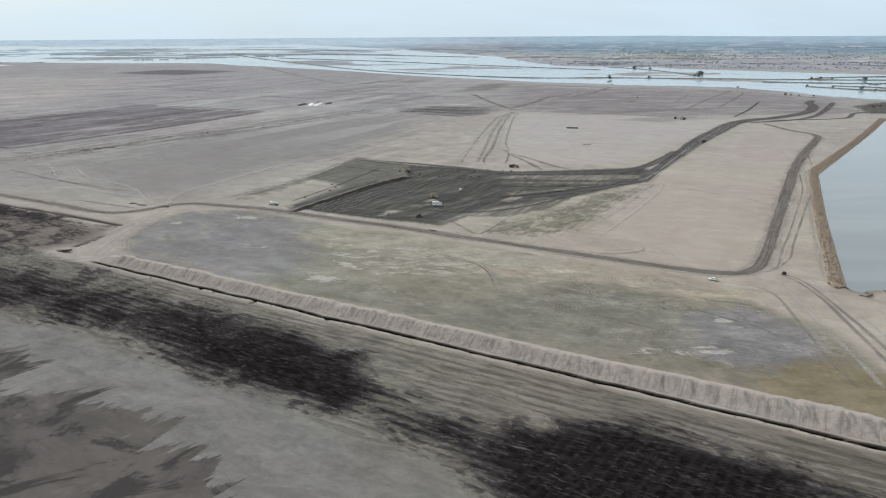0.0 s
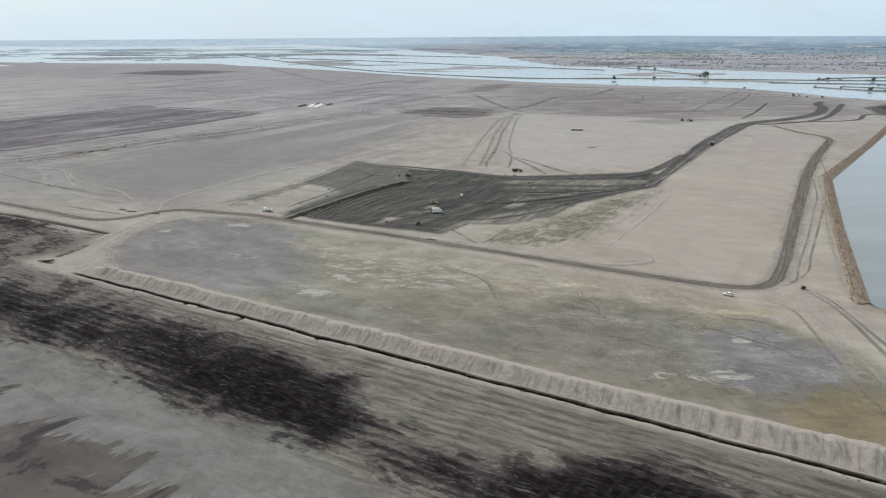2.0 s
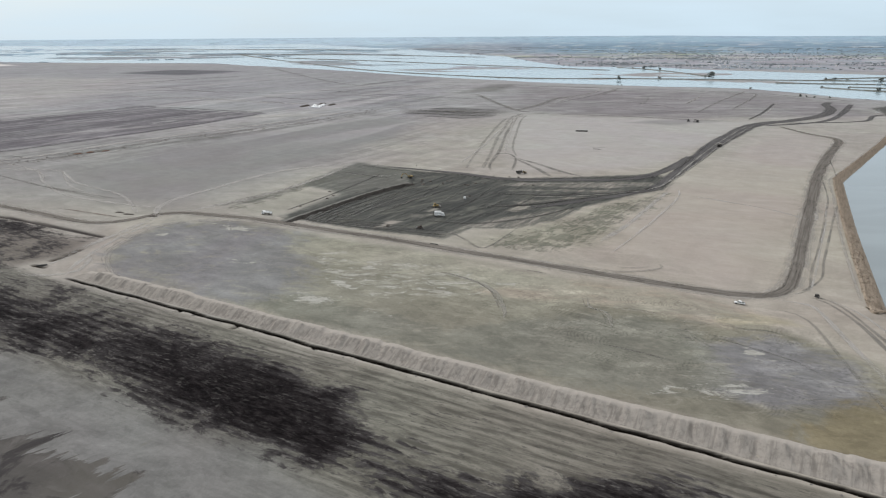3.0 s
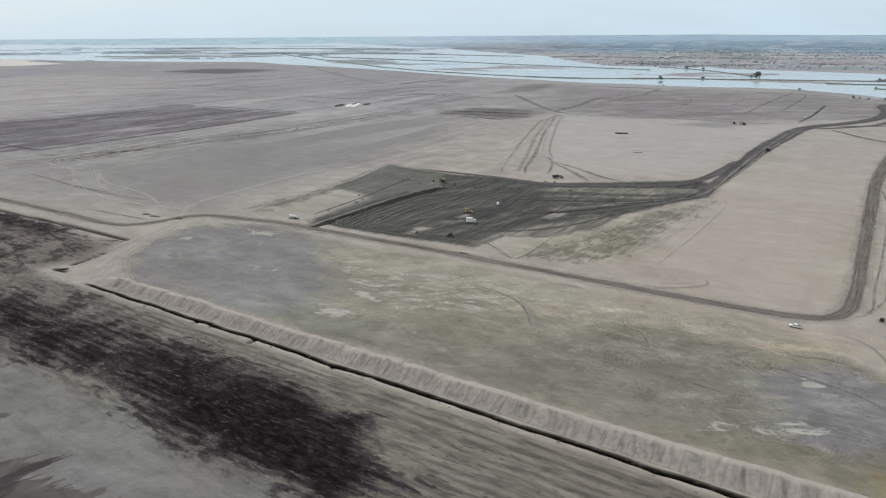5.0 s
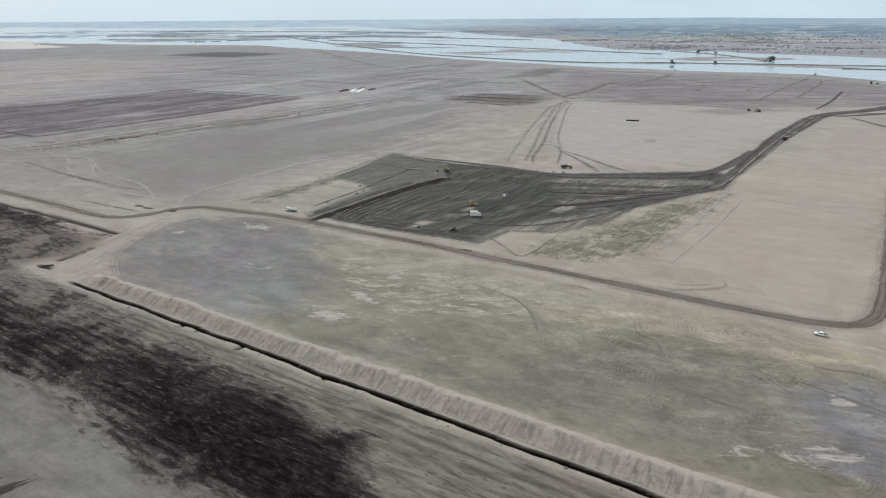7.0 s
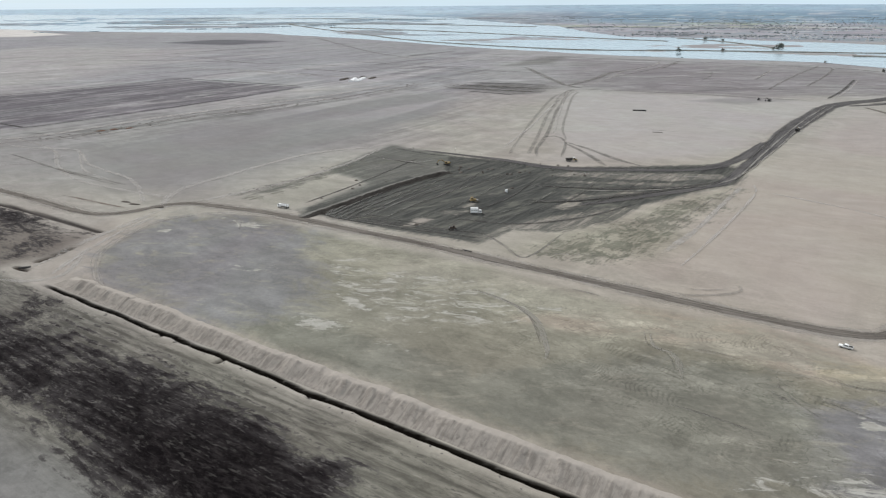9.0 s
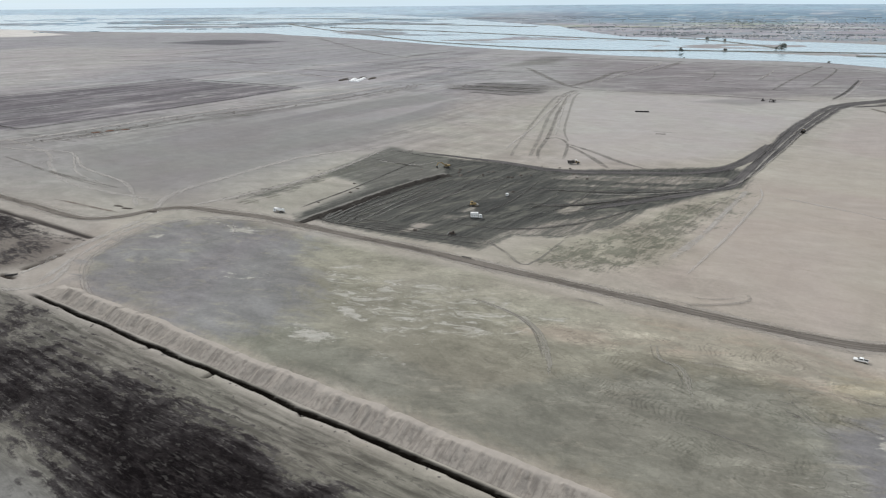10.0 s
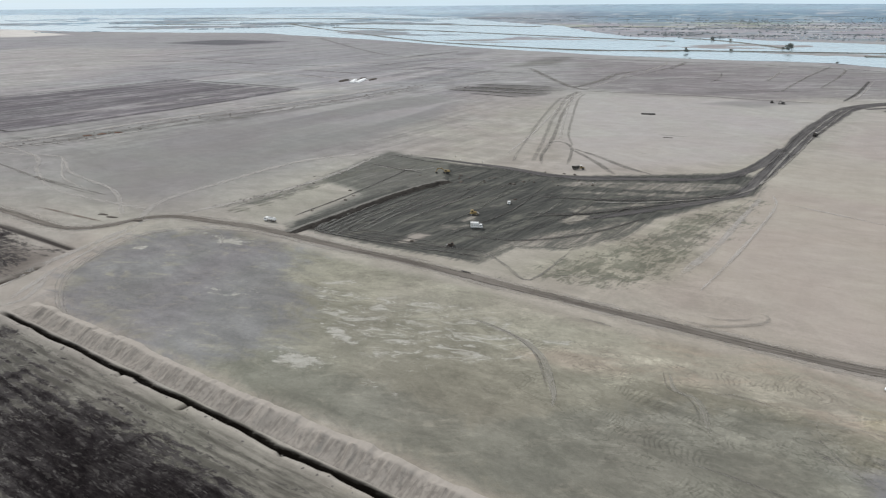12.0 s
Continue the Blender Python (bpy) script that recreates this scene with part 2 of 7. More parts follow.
def ground_material():
    n = Nodes("ground_soil")
    p = n.where()
    along = n.mapped(p, (1, 1, 1), TURN_UV)
    soil = n.attribute("soil").outputs["Color"]
    zone = n.attribute("zone")
    peat, mud, clay = n.split(zone.outputs["Color"])[:3]
    salt = zone.outputs["Alpha"]
    tread = n.attribute("tread")
    swirl, weed, comb_mask = n.split(tread.outputs["Color"])[:3]
    stubble = tread.outputs["Alpha"]
    rake = n.attribute("rake").outputs["Fac"]
    calm = n.attribute("calm").outputs["Fac"]
    fine = n.noise(p, 0.55, 5.0, 0.62)
    grit = n.noise(p, 2.3, 3.0, 0.6)
    broad = n.noise(p, 0.018, 4.0, 0.5, 0.6)
    vast = n.noise(p, 0.0052, 5.0, 0.6, 1.2)
    drift = n.noise(n.mapped(p, (0.035, 0.065, 1), 0.7), 1.0, 5.0, 0.6, 1.2)
    wisp = n.noise(n.mapped(p, (0.024, 0.034, 1), 0.5), 1.0, 9.0, 0.66, 1.8)
    # old plough rows beside the ditch: an uneven ridge every four metres or so, broken into clods
    row_v = n.parts(along)[1]
    wander = n.noise(n.mapped(along, (0.020, 0.06, 1)), 1.0, 5.0, 0.62)
    ridge = n.wave(row_v, 4.4, n.math("MULTIPLY", wander, 12.0))
    ridge = n.blend(n.math("MULTIPLY", n.ramp(n.noise(n.mapped(along, (0.03, 0.03, 1)), 1.0, 3.0, 0.6), 0.36, 0.60), n.ramp(rake, 0.5, 0.9)), 0.5, ridge)
    dash = n.noise(n.mapped(along, (0.13, 0.66, 1)), 1.0, 4.0, 0.62, 0.3)
    furrow = n.noise(n.mapped(along, (0.045, 0.62, 1)), 1.0, 6.0, 0.70, 0.5)
    streak = n.noise(n.mapped(along, (0.05, 0.36, 1)), 1.0, 8.0, 0.70, 0.6)
    ploughed = n.math("MULTIPLY_ADD", ridge, 0.16, n.math("MULTIPLY", streak, 0.84))
    # sandy soil: broad tone, wind drifts, old blade marks, grain
    marks_a = n.noise(n.mapped(p, (0.008, 0.13, 1), -1.05), 1.0, 7.0, 0.66, 0.6)
    marks_b = n.noise(n.mapped(p, (0.010, 0.11, 1), 0.35), 1.0, 7.0, 0.66, 0.8)
    pick = n.ramp(n.noise(p, 0.011, 3.0, 0.5, 0.8), 0.42, 0.58)
    marks = n.blend(pick, marks_a, marks_b)
    tone = n.math("MULTIPLY_ADD", broad, 0.34, 0.83)
    tone = n.math("MULTIPLY", tone, n.ramp(vast, 0.30, 0.70, 0.93, 1.06))
    tone = n.math("MULTIPLY", tone, n.ramp(drift, 0.25, 0.75, 0.92, 1.07))
    tone = n.math("MULTIPLY", tone, n.ramp(marks, 0.30, 0.70, 0.95, 1.04))
    tone = n.math("MULTIPLY", tone, n.ramp(fine, 0.25, 0.75, 0.93, 1.06))
    tone = n.math("MULTIPLY", tone, n.ramp(grit, 0.2, 0.8, 0.94, 1.06))
    tone = n.math("MULTIPLY", tone, n.ramp(wisp, 0.30, 0.70, 0.87, 1.10))
    speck = n.noise(n.mapped(p, (0.10, 0.17, 1), 0.5), 1.0, 7.0, 0.74, 0.8)
    tone = n.math("MULTIPLY", tone, n.ramp(speck, 0.24, 0.40, 0.86, 1.0))
    tone = n.math("ADD", n.math("MULTIPLY", tone, n.math("SUBTRACT", 1.0, calm)), calm)
    rows_tone = n.ramp(ploughed, 0.34, 0.66, -0.46, 0.24)
    tone = n.math("MULTIPLY", tone, n.math("MULTIPLY_ADD", rows_tone, n.ramp(rake, 0.3, 1.0), 1.0))
    # long worn lines on the far plain in two directions, and a crackled silt surface
    worn = n.attribute("worn")
    worn_a, worn_b, crackle = n.split(worn.outputs["Color"])[:3]
    lines_a = n.noise(n.mapped(p, (0.0035, 0.075, 1), -1.09), 1.0, 8.0, 0.72, 0.5)
    lines_b = n.noise(n.mapped(p, (0.009, 0.045, 1), 0.22), 1.0, 9.0, 0.76, 1.6)
    tone = n.math("MULTIPLY", tone, n.math("MULTIPLY_ADD", n.ramp(lines_a, 0.34, 0.66, -0.34, 0.20), worn_a, 1.0))
    tone = n.math("MULTIPLY", tone, n.math("MULTIPLY_ADD", n.ramp(lines_b, 0.34, 0.66, -0.42, 0.26), n.math("MULTIPLY", worn_b, n.ramp(wisp, 0.35, 0.6, 0.25, 1.0)), 1.0))
    crisp = n.noise(n.mapped(p, (0.11, 0.22, 1), 0.25), 1.0, 9.0, 0.74, 1.4)
    tone = n.math("MULTIPLY", tone, n.math("MULTIPLY_ADD", n.ramp(crisp, 0.34, 0.64, -0.15, 0.11), crackle, 1.0))
    scuff = n.noise(n.mapped(p, (0.05, 0.4, 1), 0.9), 1.0, 8.0, 0.75, 1.6)
    tone = n.math("MULTIPLY", tone, n.math("MULTIPLY_ADD", n.ramp(scuff, 0.28, 0.38, -0.22, 0.0), crackle, 1.0))
    cloud = n.noise(n.mapped(p, (0.028, 0.060, 1), 0.2), 1.0, 6.0, 0.62, 1.5)
    tone = n.math("MULTIPLY", tone, n.math("MULTIPLY_ADD", n.ramp(cloud, 0.36, 0.64, -0.13, 0.13), crackle, 1.0))
    # loops of machine treads in the half-dry silt
    loops = n.bands(n.mapped(p, (1, 1, 1), 0.6), 0.19, 34.0, 4.0, 0.22)
    where_loops = n.math("MULTIPLY", swirl, n.ramp(n.noise(n.mapped(p, (0.030, 0.045, 1), 0.3), 1.0, 5.0, 0.65, 1.4), 0.53, 0.66))
    tone = n.math("MULTIPLY", tone, n.math("MULTIPLY_ADD", n.ramp(loops, 0.0, 0.6, -0.20, 0.04), where_loops, 1.0))
    # sharp-edged patches where crusts have dried at different times, and fine wandering wash lines
    quilt = n.noise(n.mapped(p, (0.030, 0.050, 1), 0.3), 1.0, 11.0, 0.62, 1.6)
    quilt_b = n.noise(n.mapped(p, (0.085, 0.140, 1), 0.9), 1.0, 9.0, 0.66, 1.2)
    spread = n.math("MULTIPLY_ADD", crackle, 1.3, 0.35)
    patches = n.math("ADD", n.math("ADD", n.ramp(quilt, 0.485, 0.515, -0.055, 0.045), n.ramp(quilt, 0.585, 0.605, 0.0, 0.06)), n.ramp(quilt_b, 0.54, 0.57, 0.015, -0.06))
    tone = n.math("MULTIPLY", tone, n.math("MULTIPLY_ADD", patches, spread, 1.0))
    vein_a = n.math("ABSOLUTE", n.math("SUBTRACT", n.noise(n.mapped(p, (0.045, 0.075, 1), 0.5), 1.0, 6.0, 0.6, 1.8), 0.5))
    vein_b = n.math("ABSOLUTE", n.math("SUBTRACT", n.noise(n.mapped(p, (0.060, 0.045, 1), 1.4), 1.0, 6.0, 0.6, 1.5), 0.5))
    washed = n.math("MULTIPLY", swirl, n.ramp(quilt, 0.42, 0.56))
    tone = n.math("MULTIPLY", tone, n.math("MULTIPLY_ADD", n.ramp(vein_a, 0.004, 0.022, -0.24, 0.03), washed, 1.0))
    tone = n.math("MULTIPLY", tone, n.math("MULTIPLY_ADD", n.ramp(vein_b, 0.004, 0.020, 0.18, 0.0), washed, 1.0))
    # broad bands of tone over the far plain
    plain = n.noise(n.mapped(p, (0.0032, 0.0155, 1), -0.30), 1.0, 9.0, 0.72, 1.2)
    plain_b = n.noise(n.mapped(p, (0.0060, 0.020, 1), 0.42), 1.0, 8.0, 0.72, 1.0)
    far_worn = n.math("MAXIMUM", worn_a, worn_b)
    tone = n.math("MULTIPLY", tone, n.math("MULTIPLY_ADD", n.ramp(plain, 0.36, 0.64, -0.18, 0.11), far_worn, 1.0))
    tone = n.math("MULTIPLY", tone, n.math("MULTIPLY_ADD", n.ramp(plain_b, 0.44, 0.34, 0.0, -0.18), far_worn, 1.0))
    hue = n.mix(n.ramp(broad, 0.3, 0.7), (1.015, 1.0, 0.98), (1.0, 1.0, 0.99))
    hue = n.mix(1.0, hue, n.mix(n.ramp(vast, 0.36, 0.64), (1.000, 0.988, 1.022), (0.980, 1.003, 1.000)), "MULTIPLY")
    cover = n.attribute("cover")
    grey, olive, pale = n.split(cover.outputs["Color"])[:3]
    crust_a = n.noise(n.mapped(p, (0.035, 0.07, 1), 0.35), 1.0, 11.0, 0.70, 1.3)
    crust_b = n.noise(n.mapped(p, (0.055, 0.13, 1), 0.15), 1.0, 11.0, 0.74, 0.9)
    crust_c = n.noise(n.mapped(p, (0.05, 0.05, 1), -0.4), 1.0, 11.0, 0.72, 1.6)
    for mask, pattern, reach, shade, most in ((grey, crust_a, 1.5, (0.193, 0.188, 0.189), 0.9), (olive, crust_c, 1.6, (0.184, 0.180, 0.150), 0.85), (pale, crust_b, 2.4, (0.290, 0.273, 0.222), 0.75), (cover.outputs["Alpha"], crust_c, 2.2, (0.195, 0.163, 0.098), 0.72)):
        soil = n.mix(n.ramp(n.math("MULTIPLY_ADD", n.math("SUBTRACT", pattern, 0.5), reach, mask), 0.28, 0.74, 0.0, most), soil, shade)
    # dry weeds left standing in rows
    weed_rows = n.noise(n.mapped(p, (0.09, 0.36, 1), -0.93), 1.0, 9.0, 0.80, 0.6)
    weed_lumps = n.noise(p, 0.085, 8.0, 0.72, 0.8)
    weeds = n.math("MULTIPLY_ADD", n.math("SUBTRACT", weed_rows, 0.5), 2.0, n.math("MULTIPLY_ADD", n.math("SUBTRACT", weed_lumps, 0.5), 1.8, weed))
    soil = n.mix(n.math("MULTIPLY", n.ramp(weeds, 0.42, 0.80, 0.0, 0.85), n.ramp(weed, 0.04, 0.30)), soil, n.mix(n.ramp(weed_lumps, 0.4, 0.65), (0.092, 0.094, 0.074), (0.152, 0.149, 0.120)))
    col = n.scaled(n.mix(1.0, soil, hue, "MULTIPLY"), tone)
    # the wide ploughed field: dark clods between paler strips
    stub_a = n.noise(n.mapped(p, (0.0055, 0.042, 1), -1.0), 1.0, 9.0, 0.78, 0.6)
    stub_b = n.noise(n.mapped(p, (0.014, 0.036, 1), -1.0), 1.0, 8.0, 0.74, 1.0)
    stub = n.math("MULTIPLY_ADD", n.math("SUBTRACT", stub_a, 0.5), 3.2, n.math("MULTIPLY_ADD", n.math("SUBTRACT", stub_b, 0.5), 2.2, stubble))
    col = n.mix(n.math("MULTIPLY", n.ramp(stub, 0.36, 0.95, 0.0, 0.82), n.ramp(stubble, 0.05, 0.3)), col, n.mix(n.ramp(stub_b, 0.4, 0.65), (0.058, 0.053, 0.060), (0.135, 0.122, 0.132)))
    # the far country: thin streaks of flood, fields and hedges
    polar, hill = n.attribute("polar").outputs["Vector"], worn.outputs["Alpha"]
    band = n.noise(n.mapped(polar, (0.006, 0.030, 1)), 1.0, 8.0, 0.68, 0.4)
    hedge = n.noise(n.mapped(polar, (0.016, 0.055, 1)), 1.0, 8.0, 0.75, 0.3)
    col = n.mix(n.math("MULTIPLY", n.ramp(band, 0.57, 0.66, 0.0, 0.8), hill), col, (0.47, 0.50, 0.52))
    col = n.mix(n.math("MULTIPLY", n.ramp(hedge, 0.47, 0.37, 0.0, 0.8), hill), col, (0.150, 0.190, 0.220))
    col = n.mix(n.math("MULTIPLY", n.ramp(hedge, 0.64, 0.72, 0.0, 0.75), hill), col, (0.52, 0.51, 0.49))
    # streaks of pale dried silt
    deposit = n.math("MULTIPLY_ADD", n.math("SUBTRACT", n.noise(n.mapped(p, (0.080, 0.20, 1), 0.12), 1.0, 10.0, 0.74, 1.1), 0.5), 2.2, salt)
    col = n.mix(n.ramp(deposit, 0.60, 0.80, 0.0, 0.82), col, n.mix(n.ramp(crisp, 0.38, 0.62), (0.315, 0.300, 0.262), (0.420, 0.408, 0.368)))
    # dug clay, dark, with scrape marks and paler smears
    scrape = n.noise(n.mapped(p, (0.020, 0.36, 1), -1.02), 1.0, 8.0, 0.74, 0.7)
    smear = n.noise(n.mapped(p, (0.020, 0.060, 1), -0.72), 1.0, 9.0, 0.70, 1.8)
    edge = n.math("MULTIPLY_ADD", n.math("SUBTRACT", scrape, 0.5), 1.5, clay)
    edge = n.math("MULTIPLY_ADD", n.math("SUBTRACT", smear, 0.5), 1.1, edge)
    edge = n.math("MULTIPLY_ADD", n.math("SUBTRACT", fine, 0.5), 0.5, edge)
    claycol = n.mix(n.ramp(scrape, 0.34, 0.68, 0.0, 0.62), (0.042, 0.043, 0.041), (0.168, 0.166, 0.146))
    claycol = n.mix(n.ramp(smear, 0.50, 0.68, 0.0, 0.62), claycol, (0.185, 0.181, 0.150))
    claycol = n.mix(n.ramp(smear, 0.46, 0.34, 0.0, 0.55), claycol, (0.032, 0.034, 0.034))
    claycol = n.mix(n.ramp(fine, 0.3, 0.75, 0.0, 0.30), claycol, (0.045, 0.043, 0.042))
    col = n.mix(n.math("MULTIPLY", n.ramp(edge, 0.16, 0.80), n.ramp(clay, 0.02, 0.22)), col, claycol)
    # burnt-dark peat: broad blotches, broken into clods along the old rows
    blotch = n.noise(n.mapped(along, (0.040, 0.066, 1)), 1.0, 5.0, 0.62, 0.8)
    clods = n.noise(n.mapped(along, (0.20, 0.40, 1)), 1.0, 8.0, 0.76, 0.5)
    crumbs = n.noise(n.mapped(along, (0.24, 0.60, 1)), 1.0, 4.0, 0.62, 0.4)
    edge = n.math("MULTIPLY_ADD", n.math("SUBTRACT", blotch, 0.5), 2.3, n.math("SUBTRACT", peat, 0.04))
    edge = n.math("MULTIPLY_ADD", n.math("SUBTRACT", clods, 0.5), 2.0, edge)
    edge = n.math("MULTIPLY_ADD", n.math("SUBTRACT", ridge, 0.5), 0.48, edge)
    edge = n.math("MULTIPLY_ADD", n.math("SUBTRACT", streak, 0.5), 1.1, edge)
    thick = n.ramp(edge, 0.62, 1.45)
    peatcol = n.mix(n.ramp(clods, 0.40, 0.66), (0.016, 0.013, 0.014), (0.075, 0.069, 0.067))
    peatcol = n.mix(n.math("MULTIPLY", n.ramp(n.math("MAXIMUM", crumbs, dash), 0.56, 0.66, 0.0, 0.85), n.ramp(thick, 0.1, 0.9, 1.0, 0.3)), peatcol, (0.130, 0.121, 0.113))
    core = n.mix(n.ramp(clods, 0.42, 0.70), (0.0042, 0.0032, 0.0038), (0.026, 0.022, 0.022))
    core = n.mix(n.ramp(dash, 0.56, 0.68, 0.0, 0.4), core, (0.050, 0.044, 0.042))
    peatcol = n.mix(thick, peatcol, core)
    cross_v = n.parts(n.mapped(p, (1, 1, 1), -0.90))[1]
    comb = n.wave(cross_v, 3.6, n.math("MULTIPLY", n.noise(p, 0.05, 3.0, 0.5), 9.0))
    peatcol = n.mix(n.math("MULTIPLY", n.ramp(comb, 0.5, 1.0, 0.0, 0.14), comb_mask), peatcol, (0.050, 0.044, 0.043))
    col = n.mix(n.math("MULTIPLY", n.ramp(edge, 0.30, 0.78, 0.0, 0.99), n.ramp(peat, 0.01, 0.16)), col, peatcol)
    # single dark furrow lines that run on through the paler strip
    gash = n.math("MULTIPLY", n.ramp(furrow, 0.40, 0.30), n.ramp(rake, 0.5, 1.0))
    chips = n.math("MULTIPLY", n.ramp(n.math("MINIMUM", dash, crumbs), 0.42, 0.33, 0.0, 0.75), n.ramp(rake, 0.5, 1.0))
    col = n.mix(n.math("MULTIPLY", chips, n.ramp(blotch, 0.60, 0.42, 0.25, 1.0)), col, (0.070, 0.065, 0.060))
    col = n.mix(n.math("MULTIPLY", gash, n.ramp(clods, 0.62, 0.40, 0.0, 0.8)), col, (0.050, 0.046, 0.042))
    # wet mud
    edge = n.math("MULTIPLY_ADD", n.math("SUBTRACT", n.noise(n.mapped(p, (0.026, 0.17, 1), -0.80), 1.0, 8.0, 0.66, 0.5), 0.5), 3.0, mud)
    wet = n.math("MULTIPLY", n.ramp(edge, 0.45, 0.53), n.ramp(mud, 0.01, 0.06))
    mudcol = n.mix(n.ramp(broad, 0.35, 0.65), (0.040, 0.036, 0.035), (0.080, 0.074, 0.062))
    mudcol = n.mix(n.ramp(drift, 0.30, 0.75, 0.2, 0.8), mudcol, (0.118, 0.107, 0.100))
    pool = n.noise(n.mapped(p, (0.035, 0.05, 1), -0.6), 1.0, 9.0, 0.68, 0.9)
    mudcol = n.mix(n.ramp(pool, 0.42, 0.50, 0.85, 0.0), mudcol, (0.034, 0.030, 0.030))
    mudcol = n.mix(n.ramp(pool, 0.55, 0.66, 0.0, 0.6), mudcol, (0.145, 0.134, 0.124))
    foam = n.noise(n.mapped(p, (0.06, 0.16, 1), -0.7), 1.0, 8.0, 0.75, 1.0)
    mudcol = n.mix(n.ramp(foam, 0.66, 0.72, 0.0, 0.7), mudcol, (0.235, 0.222, 0.205))
    col = n.mix(wet, col, mudcol)
    rough = n.ramp(wet, 0.0, 1.0, 1.0, 0.8)
    relief = n.math("MULTIPLY", n.math("ADD", n.math("MULTIPLY", streak, 1.2), n.math("MULTIPLY", clods, 1.4)), n.ramp(rake, 0.3, 1.0))
    relief = n.math("ADD", relief, n.math("MULTIPLY", n.math("MULTIPLY", loops, where_loops), 0.2))
    relief = n.math("ADD", relief, n.math("MULTIPLY", n.math("ADD", scrape, weed_rows), 0.35))
    n.bump(n.math("ADD", relief, n.math("ADD", fine, n.math("MULTIPLY", grit, 0.3))), 0.6, 0.5)
    return n.done(col, rough, 0.0, n.ramp(wet, 0.0, 1.0, 0.02, 0.06))


def track_material(name, dark, light, edge=0.25, strength=1.0, fade=0.3):
    """A haul road: long ruts and smears along it, worn soft at its edges."""
    n = Nodes(name)
    uv, p = n.uv(), n.where()
    rut = n.noise(n.mapped(uv, (0.018, 1.1, 1)), 1.0, 6.0, 0.7, 0.15)
    patch = n.noise(p, 0.06, 4.0, 0.55)
    fine = n.noise(p, 0.8, 4.0, 0.6)
    col = n.mix(n.ramp(rut, 0.40, 0.62), dark, light)
    col = n.mix(n.ramp(patch, 0.45, 0.75, 0.0, 0.35), col, light)
    col = n.mix(n.ramp(fine, 0.3, 0.8, 0.0, 0.25), col, dark)
    off = n.attribute("rim").outputs["Fac"]
    worn = n.noise(p, 0.045, 6.0, 0.66, 0.8)
    ragged = n.math("MULTIPLY_ADD", n.math("SUBTRACT", fine, 0.5), 0.9, off)
    ragged = n.math("MULTIPLY_ADD", n.math("SUBTRACT", rut, 0.5), 1.7, ragged)
    ragged = n.math("MULTIPLY_ADD", n.math("SUBTRACT", patch, 0.5), 0.9, ragged)
    n.bump(n.math("ADD", rut, n.math("MULTIPLY", fine, 0.4)), 0.6, 0.3)
    cover = n.math("MULTIPLY", n.ramp(ragged, 0.05, 0.15 + edge, 0.0, strength), n.ramp(worn, 0.34, 0.58, fade, 1.0))
    return n.done(col, 1.0, 0.0, 0.05, cover)


def water_material(name, deep, ripple, rough):
    n = Nodes(name)
    p = n.where()
    murk = n.noise(n.mapped(p, (0.006, 0.02, 1)), 1.0, 4.0, 0.5, 0.5)
    n.bump(n.noise(n.mapped(p, (1, 0.6, 1)), ripple, 3.0, 0.6), 0.12, 0.08)
    col = n.mix(n.ramp(murk, 0.3, 0.7), deep, tuple(c * 1.3 for c in deep))
    return n.done(col, n.ramp(murk, 0.3, 0.7, rough, rough * 1.8), 0.0, 0.5)


def plain_material(name, colour, rough=0.6, metal=0.0, scale=1.5, wear=0.25, dirt=(0.16, 0.14, 0.12)):
    """Paint, rubber or steel with a film of dust and blotches of wear."""
    n = Nodes(name)
    p = n.local()
    a = n.noise(p, scale, 5.0, 0.6)
    b = n.noise(p, scale * 7, 3.0, 0.6)
    col = n.mix(n.ramp(a, 0.42, 0.78, 0.0, wear), colour, dirt)
    col = n.mix(n.ramp(b, 0.45, 0.8, 0.0, wear * 0.7), col, tuple(c * 0.6 for c in colour))
    return n.done(col, n.ramp(a, 0.3, 0.7, rough, min(1, rough + 0.2)), metal, 0.4)


GROUND = ground_material()
ROAD_DARK = track_material("haul_road_dark", (0.056, 0.053, 0.053), (0.142, 0.133, 0.128), 0.4, 1.0, 0.85)
ROAD_EARTH = track_material("haul_road_earth", (0.098, 0.086, 0.075), (0.200, 0.180, 0.158), 0.5, 1.0, 0.7)
TRACK_PALE = track_material("wheel_track_pale", (0.385, 0.36, 0.332), (0.49, 0.462, 0.428), 0.8, 0.55)
TRACK_DIM = track_material("wheel_track_dim", (0.150, 0.139, 0.126), (0.25, 0.234, 0.21), 0.8, 0.6)
TRACK_FAINT = track_material("wheel_track_faint", (0.170, 0.158, 0.140), (0.26, 0.243, 0.22), 0.9, 0.38)
TRACK_SCRAPE = track_material("scraped_clay_line", (0.160, 0.157, 0.145), (0.225, 0.22, 0.20), 0.6, 0.75, 0.7)
TRACK_DIG = track_material("smeared_clay_line", (0.105, 0.104, 0.092), (0.165, 0.162, 0.142), 0.9, 0.6, 0.3)
TRACK_CLAY = track_material("wheel_track_clay", (0.060, 0.057, 0.053), (0.118, 0.111, 0.102), 0.6, 0.75, 0.55)
RILL_PALE = track_material("washed_silt", (0.255, 0.240, 0.205), (0.345, 0.325, 0.285), 0.6, 0.75, 0.6)
TRACK_RED = track_material("torn_red_earth", (0.120, 0.078, 0.058), (0.21, 0.165, 0.14), 0.8, 0.6)
RUT_PALE = track_material("scraped_road_line", (0.235, 0.222, 0.200), (0.33, 0.312, 0.285), 0.6, 0.75)
